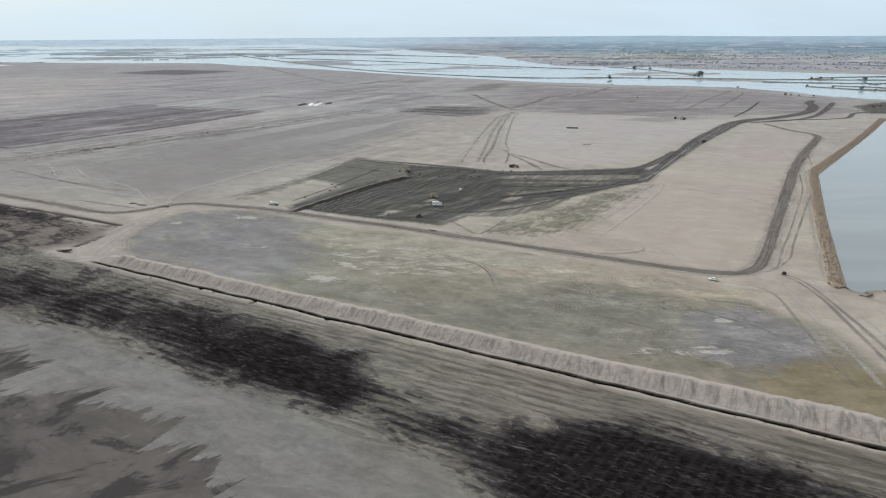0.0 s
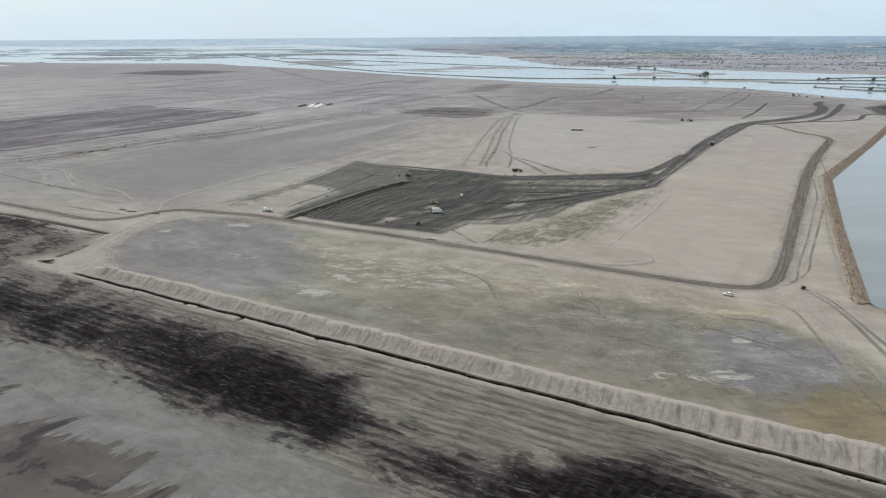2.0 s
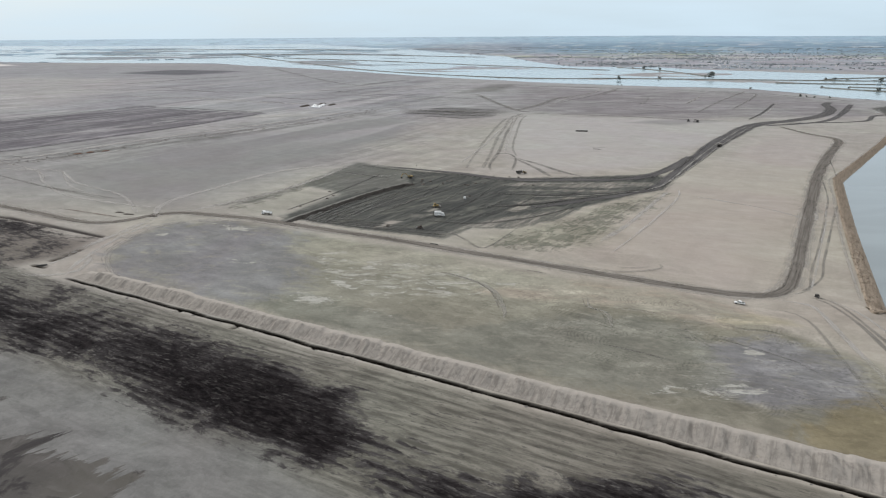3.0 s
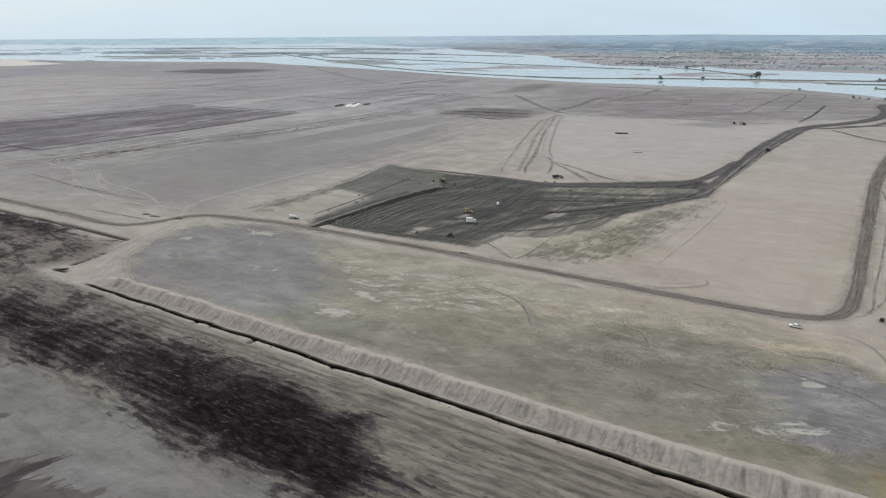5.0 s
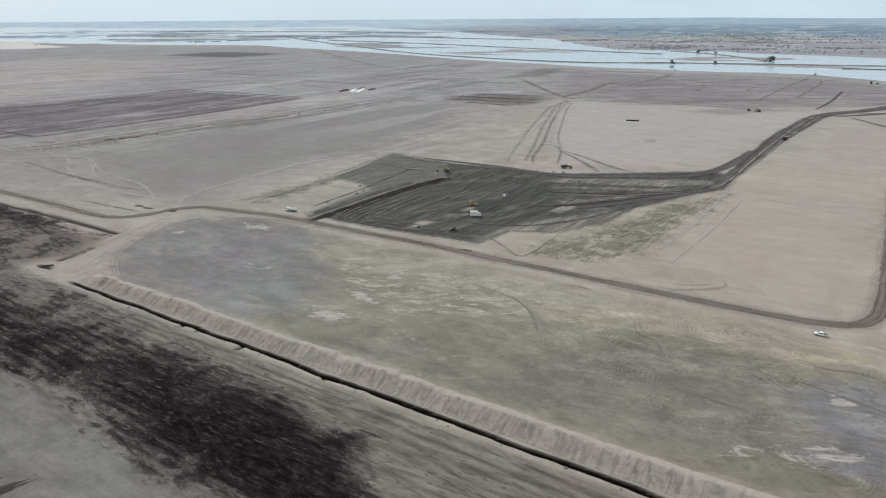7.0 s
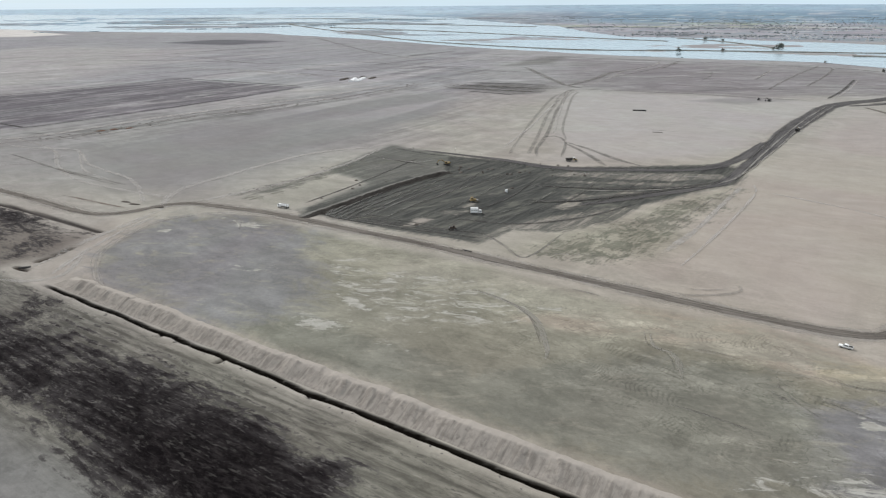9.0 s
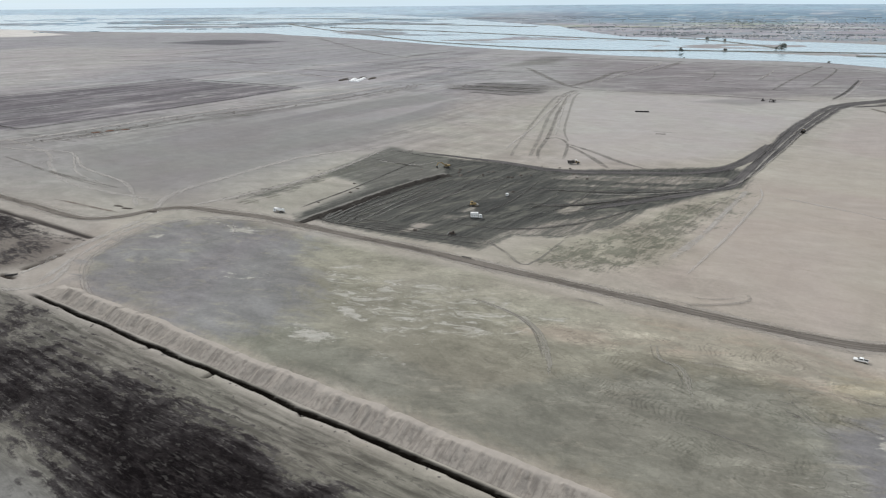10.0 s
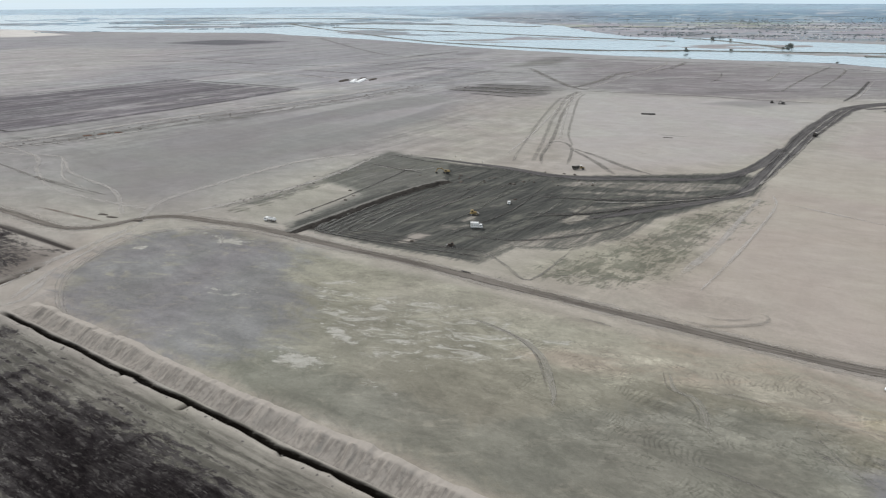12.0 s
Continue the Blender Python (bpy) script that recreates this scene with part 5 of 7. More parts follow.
PLAN_TRACKS.append(("wheel_track", [(-99, 646), (-80, 633), (-60, 620), (-47, 612)], [1.4, 2.2, 1.6], TRACK_CLAY))
PLAN_TRACKS.append(("wheel_track", [(29, 417), (57, 414), (78, 406)], [1.4, 2.0, 1.4], TRACK_FAINT))
# dark worked strips and the torn-up line across the far plain
for line, width in (([(-43, 1218), (20, 1203), (84, 1184)], [5, 12, 6]), ([(-66, 1184), (0, 1162), (76, 1135)], [6, 14, 8]), ([(-79, 1145), (-10, 1120), (58, 1094)], [5, 12, 8]), ([(-43, 1100), (-5, 1080), (26, 1057)], [4, 9, 5]), ([(-55, 1164), (10, 1140), (68, 1114)], [3, 7, 4])):
    PLAN_TRACKS.append(("worked_strip", line, width, TRACK_CLAY))
for line, width, material in (
        ([(-470, 676), (-437, 706), (-399, 752), (-356, 845), (-309, 900), (-266, 955), (-216, 1018), (-176, 1096), (-118, 1200)], [6, 12, 16, 9, 14, 8, 13, 9], TRACK_FAINT),
        ([(-480, 700), (-440, 740), (-392, 830), (-330, 920), (-262, 1010), (-200, 1110), (-160, 1180)], [10, 14, 12, 14, 10], TRACK_PALE),
        ([(-440, 690), (-385, 745), (-340, 830), (-292, 890), (-246, 950)], [3, 6, 4, 5, 3], TRACK_PALE)):
    PLAN_TRACKS.append(("worked_strip", line, width, material))
RILLS = [
    ([(-6, 370), (4, 364), (16, 352), (22, 340), (24, 327), (25, 314)], [1.0, 1.4, 1.8, 1.0], TRACK_DIM),
    ([(66, 334), (65, 321), (70, 315), (71, 307), (70, 299)], [0.8, 1.2, 1.6, 0.8], TRACK_DIM),
    ([(-4, 368), (6, 362), (18, 350), (24, 338), (26, 326), (27, 314), (26, 305)], [1.6, 2.6, 3.6, 2.2], RILL_PALE),
    ([(68, 332), (67, 320), (72, 315), (73, 308), (72, 300), (72, 294)], [1.4, 2.2, 3.2, 1.8], RILL_PALE),
    ([(99, 296), (100, 288), (102, 285), (105, 278)], [1.2, 2.6, 1.4], TRACK_FAINT),
    ([(103, 299), (103, 290), (106, 280), (111, 272)], [1.0, 2.0, 1.2], TRACK_FAINT),
    ([(96, 297), (101, 294), (107, 296)], [1.0, 2.0, 1.0], TRACK_FAINT),
    ([(113, 303), (118, 300), (122, 298), (129, 294), (136, 293), (147, 284)], [1.4, 2.4, 1.6, 1.2], TRACK_FAINT),
    ([(117, 301), (119, 297), (122, 292)], [1.2, 2.0, 1.0], TRACK_FAINT),
    ([(61, 295), (63, 291)], [1.0, 1.4], TRACK_FAINT),
    ([(87, 291), (93, 292)], [1.0, 1.4], TRACK_FAINT),
    ([(52, 301), (58, 300), (61, 298)], [1.0, 1.6, 1.0], TRACK_FAINT),
    ([(71, 321), (78, 318), (86, 317), (99, 310)], [0.8, 1.6, 1.0], TRACK_FAINT),
    ([(108, 306), (104, 300), (106, 292)], [0.8, 1.4, 0.8], TRACK_FAINT),
    ([(60, 282), (72, 276), (84, 268), (92, 262)], [0.8, 1.4, 0.8], TRACK_FAINT),
    ([(110, 290), (117, 282), (128, 272), (136, 262), (140, 250)], [0.8, 1.6, 1.0], TRACK_FAINT),
    ([(-150, 470), (-143, 455), (-139, 440)], [1.2, 1.8, 1.0], TRACK_PALE),
]
PLAN_TRACKS.append(("wheel_track", [(556, 888), (480, 792), (400, 692), (338, 616), (322, 594), (298, 543), (255, 456), (223, 388), (193, 322)], [4, 3.0, 2.4, 2.2], SHOULDER))
for k, (name, line, width, material) in enumerate(PLAN_TRACKS):
    lift = 0.30 if line[0] in ((158, 566), (176, 580), (196, 625), (60, 548), (24, 514), (40, 558)) else 0.08
    ob = ribbon(name, line, width, material, lift + 0.003 * k + (0.12 if line[0][1] > 1000 else 0), 5.0, 0.3, 0.0, k)
    if name == "worked_strip":
        tagged(ob, "torn-up strip of dark soil across the bare plain", "soil strip", "worked strips")
    else:
        tagged(ob, "worn wheel track pressed into bare soil", "track", "wheel tracks")

for k, (line, width, material) in enumerate(RILLS):
    ob = ribbon("erosion_rill", line, width, material, 0.06 + 0.003 * k, 1.5, 0.6, -0.3, 60 + k)
    tagged(ob, "shallow winding wash-out in the dried silt", "rill", "wash-outs")


# ---- the levee, the cut face and the pond's bank ----
def earth_material(name, light, dark, size=0.5, relief=0.5):
    n = Nodes(name)
    p = n.where()
    a, b = n.noise(p, size, 6.0, 0.65), n.noise(p, size * 0.12, 3.0, 0.5)
    rill = n.noise(n.mapped(n.mapped(p, (1, 1, 1), TURN_UV), (0.75, 0.06, 0.1)), 1.0, 6.0, 0.68)
    col = n.mix(n.ramp(a, 0.25, 0.58), dark, light)
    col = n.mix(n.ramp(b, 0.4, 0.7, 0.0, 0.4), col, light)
    # dark rill streaks: gully shade painted into the colour
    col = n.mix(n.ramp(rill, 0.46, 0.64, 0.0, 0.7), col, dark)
    # crown: pale dry soil, with the crest's highlight painted in as well
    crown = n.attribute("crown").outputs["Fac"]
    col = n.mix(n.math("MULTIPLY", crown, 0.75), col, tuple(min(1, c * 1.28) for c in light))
    n.bump(n.math("ADD", a, rill), relief, 0.5)
    return n.done(col, 1.0, 0.0, 0.05)


LEVEE_EARTH = earth_material("levee_earth", (0.290, 0.262, 0.231), (0.178, 0.158, 0.138), 0.55)
FACE_PEAT = earth_material("cut_face_peat", (0.055, 0.049, 0.043), (0.016, 0.014, 0.013))
RIDGE_CLAY = earth_material("ridge_clay", (0.175, 0.168, 0.152), (0.105, 0.100, 0.090))
BANK_STONE = earth_material("bank_stone", (0.300, 0.245, 0.190), (0.185, 0.145, 0.110), 0.9)
CLOD_EARTH = earth_material("clod_earth", (0.215, 0.198, 0.180), (0.120, 0.108, 0.098))
RED_EARTH = earth_material("red_earth", (0.20, 0.115, 0.085), (0.085, 0.045, 0.034))
HEAP_EARTH = earth_material("heap_earth", (0.13, 0.112, 0.098), (0.05, 0.043, 0.038))


def build_levee():
    us = np.arange(DITCH_FROM + 3, DITCH_TO + 6, 0.5)
    crest = 7.4 + 3.2 * step(-70, 40, us) + 2.0 * fbm(us, us * 0, 24.0, 5, 41)
    full = 3.0 * step(DITCH_FROM, DITCH_FROM + 22, us) * step(DITCH_TO + 6, DITCH_TO - 14, us) + 0.05
    full = full * (1 + 0.22 * fbm(us, us * 0 + 5, 14.0, 4, 42))
    k = np.linspace(0, 1, 34)[None, :]
    inner = (4.6 + 1.6 * fbm(us, us * 0 + 9, 17.0, 4, 48))[:, None]
    w = crest[:, None] + inner
    v = k * w
    c = crest[:, None]
    # near slope, a narrow top, then the short slope to the basin
    up = step(0.0, 1.0, v / c) * 0.55 + 0.45 * np.clip(v / c, 0, 1)
    down = step(1.0, 0.42, (v - c) / inner)
    h = up * down * (1 - 0.16 * step(0.5, 1.0, v / c) * step(0.15, 0.45, fbm(us[:, None] + 0 * v, v * 0.3, 7.0, 3, 47) + 0.2 * step(0, 60, us[:, None])))
    u2 = us[:, None] + 0 * v
    rills = fbm(u2 + 0.3 * v + 1.5 * fbm(u2, v, 9.0, 2, 45), v * 0.13, 3.8, 4, 43) * 1.6 * step(0.08, 0.4, v / c) * step(1.06, 0.9, v / c)
    lumps = fbm(u2, v, 5.0, 4, 44) * (0.18 + 1.0 * step(-30, 60, u2))
    z = full[:, None] * h + (rills + lumps) * np.minimum(1, full[:, None] / 2) * step(0, 0.12, k) * step(1, 0.9, k)
    x, y = to_xy(u2, v + DITCH_V + 1.9)
    z = z + height(x, y) - 0.25 * (1 - step(0, 0.04, k)) - 0.25 * (1 - step(1, 0.96, k)) + 0.03
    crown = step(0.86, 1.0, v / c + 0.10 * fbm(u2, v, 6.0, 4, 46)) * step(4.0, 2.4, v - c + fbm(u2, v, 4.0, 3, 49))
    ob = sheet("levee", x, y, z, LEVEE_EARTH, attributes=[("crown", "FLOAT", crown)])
    tagged(ob, "low raw earth levee with gullied slope beside the ditch", "levee", kind="structure")


build_levee()


def build_cut():
    line = spline([(-112, 470), (-108, 473), (-99, 487), (-85, 513), (-66, 547), (-50, 570), (-37, 587), (-30, 596)], 1.2)
    d = np.gradient(line, axis=0)
    d /= np.hypot(d[:, 0], d[:, 1])[:, None]
    s = np.r_[0, np.cumsum(np.hypot(*np.diff(line, axis=0).T))]
    full = (step(0, 16, s) * step(s[-1], s[-1] - 14, s))[:, None]
    for name, material, lo, hi, label in (("spoil_ridge", RIDGE_CLAY, 0.0, 0.5, "pale grey clay ridge along the top of the cut"), ("cut_face", FACE_PEAT, 0.5, 1.0, "steep dark peat face of the excavation")):
        k = np.linspace(lo, hi, 12)[None, :]
        across = -6.0 + 9.5 * k + 1.1 * fbm(s[:, None] + 0 * k, 0 * k + 0 * s[:, None], 9.0, 3, 51) * step(0.3, 0.5, k)
        top = 1.0 * step(0.0, 0.42, k) * step(0.98, 0.56, k)
        x, y = line[:, :1] + d[:, 1:] * across, line[:, 1:] - d[:, :1] * across
        z = height(x, y) + 0.10
        base = np.where(k < 0.55, np.maximum(z, -0.2), z)
        z = base + full * (top + 0.55 * fbm(x, y, 3.0, 3, 52) * step(0, 0.2, k) * step(1, 0.8, k))
        tagged(sheet(name, x, y, z, material), label, "earthwork", kind="structure")


build_cut()


def build_bank():
    line = spline([(640, 1000), (559, 893), (480, 790), (400, 690), (340, 615), (326, 592), (300, 540), (258, 454), (226, 386), (195, 319), (194, 311)], 1.6)
    d = np.gradient(line, axis=0)
    d /= np.hypot(d[:, 0], d[:, 1])[:, None]
    k = np.linspace(0, 1, 14)[None, :]
    across = -1.0 + 8.5 * k
    x, y = line[:, :1] - d[:, 1:] * across, line[:, 1:] + d[:, :1] * across
    z = height(x, y) + 0.35 * step(0, 0.15, k) * step(1.2, 0.8, k) + 0.28 * fbm(x, y, 1.8, 3, 61) * step(0, 0.1, k) + 0.5 * np.exp(-((k - 0.13) / 0.07) ** 2)
    tagged(sheet("pond_bank", x, y, z, BANK_STONE), "brown rubble bank sloping down to the pond", "bank", kind="structure")
    # loose rubble on the slope
    rng = np.random.RandomState(5)
    me, vs, fs = bpy.data.meshes.new("rubble"), [], []
    shape = np.array([(1, 0, 0), (-1, 0, 0), (0, 1, 0), (0, -1, 0), (0, 0, 1), (0, 0, -1)], float)
    faces = [(0, 2, 4), (2, 1, 4), (1, 3, 4), (3, 0, 4), (2, 0, 5), (1, 2, 5), (3, 1, 5), (0, 3, 5)]
    for i in range(5200):
        a, b = rng.randint(0, x.shape[0]), rng.randint(1, x.shape[1] - 4)
        size = rng.uniform(0.2, 0.62)
        at = np.array([x[a, b] + rng.uniform(-0.8, 0.8), y[a, b] + rng.uniform(-0.8, 0.8), z[a, b] + 0.05])
        m = shape * rng.uniform(0.6, 1.3, (6, 1)) * size * (1, 1, 0.7)
        ang = rng.uniform(0, 6.3)
        rot = np.array([[math.cos(ang), -math.sin(ang), 0], [math.sin(ang), math.cos(ang), 0], [0, 0, 1]])
        fs += [tuple(q + 6 * i for q in f) for f in faces]
        vs.append(m @ rot.T + at)
    me.from_pydata(np.vstack(vs).tolist(), [], fs)
    me.materials.append(BANK_STONE)
    tagged(new("rubble", me), "loose brown rubble stones on the pond bank", "rubble", kind="stuff")


build_bank()

# ---- helpers for things ----
def add_box(bm, size, at, bevel=0.04, turn=None, taper=1.0):
    """A bevelled box with its middle at `at`; taper narrows its top."""
    m = Matrix.Translation(at) @ (turn.to_4x4() if turn else Matrix()) @ Matrix.Diagonal((*size, 1))
    got = bmesh.ops.create_cube(bm, size=1.0)["verts"]
    for q in got:
        if q.co.z > 0:
            q.co.x *= taper
            q.co.y *= taper
    bmesh.ops.transform(bm, matrix=m, verts=got)
    if bevel:
        edges = list({e for q in got for e in q.link_edges})
        bmesh.ops.bevel(bm, geom=edges, offset=bevel, segments=1, affect="EDGES", clamp_overlap=True)


def add_rod(bm, a, b, r0, r1=None, sides=12):
    a, b = Vector(a), Vector(b)
    m = Matrix.Translation((a + b) / 2) @ (b - a).to_track_quat("Z", "Y").to_matrix().to_4x4()
    bmesh.ops.create_cone(bm, cap_ends=True, segments=sides, radius1=r0, radius2=r0 if r1 is None else r1, depth=(b - a).length, matrix=m)


def add_profile(bm, outline, half, y=0.0):
    """An outline in x and z, drawn out across y."""
    left = [bm.verts.new((x, y - half, z)) for x, z in outline]
    right = [bm.verts.new((x, y + half, z)) for x, z in outline]
    bm.faces.new(left)
    bm.faces.new(right[::-1])
    for k in range(len(outline)):
        j = (k + 1) % len(outline)
        bm.faces.new((left[j], left[k], right[k], right[j]))


def mesh_of(name, bm, material):
    bmesh.ops.recalc_face_normals(bm, faces=bm.faces)
    me = bpy.data.meshes.new(name)
    bm.to_mesh(me)
    bm.free()
    me.materials.append(material)
    return me


def part(name, bm, material, parent, label=""):
    ob = new(name, mesh_of(name, bm, material))
    ob.parent = parent
    return tagged(ob, label)


def box_part(name, size, at, material, parent, bevel=0.04, turn=None, label="", taper=1.0):
    bm = bmesh.new()
    add_box(bm, size, at, bevel, turn, taper)
    return part(name, bm, material, parent, label)


def rod_part(name, a, b, r0, material, parent, r1=None, sides=12, label=""):
    bm = bmesh.new()
    add_rod(bm, a, b, r0, r1, sides)
    return part(name, bm, material, parent, label)


def profile_part(name, outline, half, material, parent, y=0.0, bevel=0.03, label=""):
    bm = bmesh.new()
    add_profile(bm, outline, half, y)
    bmesh.ops.recalc_face_normals(bm, faces=bm.faces)
    if bevel:
        bmesh.ops.bevel(bm, geom=list(bm.edges), offset=bevel, segments=1, affect="EDGES", clamp_overlap=True)
    return part(name, bm, material, parent, label)


def wheel(parent, x, y, r, width):
    bm = bmesh.new()
    add_rod(bm, (x, y - width / 2, r), (x, y + width / 2, r), r, sides=20)
    bmesh.ops.bevel(bm, geom=[e for e in bm.edges if e.calc_length() < r * 0.6], offset=r * 0.12, segments=1, affect="EDGES", clamp_overlap=True)
    tyre = part("wheel", bm, RUBBER, parent)
    side = 1 if y > 0 else -1
    rod_part("rim", (x, y + side * (width / 2 - 0.05), r), (x, y + side * (width / 2 + 0.02), r), r * 0.55, STEEL, tyre)
    return tyre


def thing(name, label, category, x, y, turn=0.0, group="", lift=0.0, scale=1.0):
    ob = new(name)
    ob.empty_display_size = 0.5
    ob.matrix_basis = pose(x, y, at_ground(x, y) + lift, 0, 0, turn)
    return tagged(ob, label, category, group)


WHITE_PAINT = plain_material("white_paint", (0.78, 0.78, 0.76), 0.4, 0.0, 0.8, 0.18)
YELLOW_PAINT = plain_material("yellow_paint", (0.29, 0.205, 0.08), 0.65, 0.0, 0.9, 0.75)
RUST_PAINT = plain_material("rust_paint", (0.26, 0.11, 0.06), 0.7, 0.0, 0.9, 0.5)
RUST_DULL = plain_material("rust_dull", (0.075, 0.055, 0.042), 0.8, 0.0, 0.9, 0.5)
DARK_STEEL = plain_material("dark_steel", (0.045, 0.043, 0.042), 0.6, 0.4, 1.2, 0.5)
STEEL = plain_material("steel", (0.32, 0.31, 0.30), 0.45, 0.8, 1.2, 0.4)
RUBBER = plain_material("rubber", (0.025, 0.024, 0.023), 0.85, 0.0, 1.4, 0.5)
GLASS_DARK = plain_material("tinted_glass", (0.02, 0.025, 0.03), 0.08, 0.0, 1.0, 0.08)
LAMP_CLEAR = plain_material("lamp_lens", (0.7, 0.7, 0.68), 0.15, 0.0, 1.0, 0.1)
LAMP_RED = plain_material("lamp_red", (0.35, 0.02, 0.02), 0.2, 0.0, 1.0, 0.1)
TIMBER = plain_material("old_timber", (0.10, 0.085, 0.07), 0.85, 0.0, 2.0, 0.3)
ROOF_GREY = plain_material("roof_grey", (0.42, 0.43, 0.45), 0.8, 0.0, 0.2, 0.3)
ROOF_RED = plain_material("roof_red", (0.40, 0.35, 0.34), 0.85, 0.0, 0.2, 0.3)
WALL_PALE = plain_material("wall_pale", (0.72, 0.71, 0.69), 0.8, 0.0, 0.2, 0.25)
CANVAS_WHITE = plain_material("white_sheeting", (0.80, 0.80, 0.79), 0.5, 0.0, 0.15, 0.15)


def tank_truck(x, y, turn):
    """A water tank truck, 8 m long, white all over."""
    t = thing("tank_truck", "white water tank truck parked where the road meets the dig", "tank truck", x, y, turn)
    box_part("chassis", (7.6, 0.9, 0.22), (0, 0, 0.82), DARK_STEEL, t)
    bm = bmesh.new()
    m = Matrix.Translation((-1.1, 0, 1.95)) @ Matrix.Rotation(math.pi / 2, 4, "Y") @ Matrix.Diagonal((0.9, 1.15, 1, 1))
    bmesh.ops.create_cone(bm, cap_ends=True, segments=24, radius1=1.05, radius2=1.05, depth=4.9, matrix=m)
    tank = part("tank", bm, WHITE_PAINT, t)
    for k in range(4):
        bm = bmesh.new()
        m = Matrix.Translation((-3.2 + 1.4 * k, 0, 1.95)) @ Matrix.Rotation(math.pi / 2, 4, "Y") @ Matrix.Diagonal((0.9, 1.15, 1, 1))
        bmesh.ops.create_cone(bm, cap_ends=True, segments=24, radius1=1.09, radius2=1.09, depth=0.1, matrix=m)
        part("band", bm, STEEL, tank)
    rod_part("hatch", (-1.1, 0, 2.85), (-1.1, 0, 3.05), 0.35, STEEL, tank)
    box_part("walkway", (4.4, 0.5, 0.05), (-1.1, 0.45, 2.92), STEEL, tank, 0.01)
    cab = profile_part("cab", [(1.75, 0.7), (3.9, 0.7), (4.0, 1.55), (3.45, 2.6), (1.75, 2.65)], 1.15, WHITE_PAINT, t, bevel=0.07)
    profile_part("windscreen", [(3.93, 1.66), (3.98, 1.66), (3.52, 2.48), (3.47, 2.48)], 1.0, GLASS_DARK, cab, bevel=0)
    for s in (-1, 1):
        box_part("side_window", (0.95, 0.02, 0.62), (2.9, s * 1.16, 2.05), GLASS_DARK, cab, 0.0)
        box_part("headlight", (0.06, 0.3, 0.2), (3.97, s * 0.82, 1.0), LAMP_CLEAR, cab, 0.02)
        for wx in (-2.8, -1.6, 2.9):
            wheel(t, wx, s * 1.0, 0.5, 0.34)
    box_part("spray_bar", (0.2, 2.4, 0.15), (-3.8, 0, 0.9), STEEL, t, 0.03)
    return t


def pickup(name, label, x, y, turn, group=""):
    """A crew-cab pickup, 5.7 m long, nose towards +x."""
    t = thing(name, label, "pickup", x, y, turn, group)
    profile_part("body", [(-2.8, 0.55), (2.55, 0.55), (2.8, 0.75), (2.78, 1.0), (2.5, 1.12), (1.25, 1.18), (-2.8, 1.18)], 0.95, WHITE_PAINT, t, bevel=0.06)
    cabin = profile_part("cabin", [(-0.95, 1.15), (1.25, 1.15), (0.62, 1.84), (0.3, 1.9), (-0.75, 1.88), (-0.95, 1.7)], 0.84, WHITE_PAINT, t, bevel=0.05)
    profile_part("windscreen", [(1.17, 1.26), (1.21, 1.26), (0.70, 1.80), (0.66, 1.80)], 0.72, GLASS_DARK, cabin, bevel=0)
    for s in (-1, 1):
        profile_part("side_window", [(-0.8, 1.28), (0.95, 1.28), (0.52, 1.76), (-0.7, 1.76)], 0.012, GLASS_DARK, cabin, s * 0.845, 0)
        box_part("bed_wall", (1.75, 0.07, 0.14), (-1.9, s * 0.91, 1.24), WHITE_PAINT, t, 0.02)
        box_part("headlight", (0.06, 0.34, 0.16), (2.79, s * 0.70, 0.92), LAMP_CLEAR, t, 0.02)
        box_part("tail_light", (0.05, 0.14, 0.34), (-2.81, s * 0.84, 0.98), LAMP_RED, t, 0.02)
        box_part("mirror", (0.12, 0.2, 0.16), (0.95, s * 1.02, 1.36), DARK_STEEL, t, 0.03)
    box_part("bed_floor", (1.7, 1.66, 0.03), (-1.9, 0, 1.20), DARK_STEEL, t, 0.0, label="dark bed liner")
    box_part("tailgate", (0.07, 1.8, 0.2), (-2.78, 0, 1.24), WHITE_PAINT, t, 0.02)
    box_part("bumper", (0.16, 1.84, 0.22), (2.84, 0, 0.62), STEEL, t, 0.04)
    box_part("bumper", (0.14, 1.8, 0.2), (-2.86, 0, 0.62), STEEL, t, 0.04)
    for wx in (-1.75, 1.75):
        for s in (-1, 1):
            wheel(t, wx, s * 0.82, 0.40, 0.27)
    return t


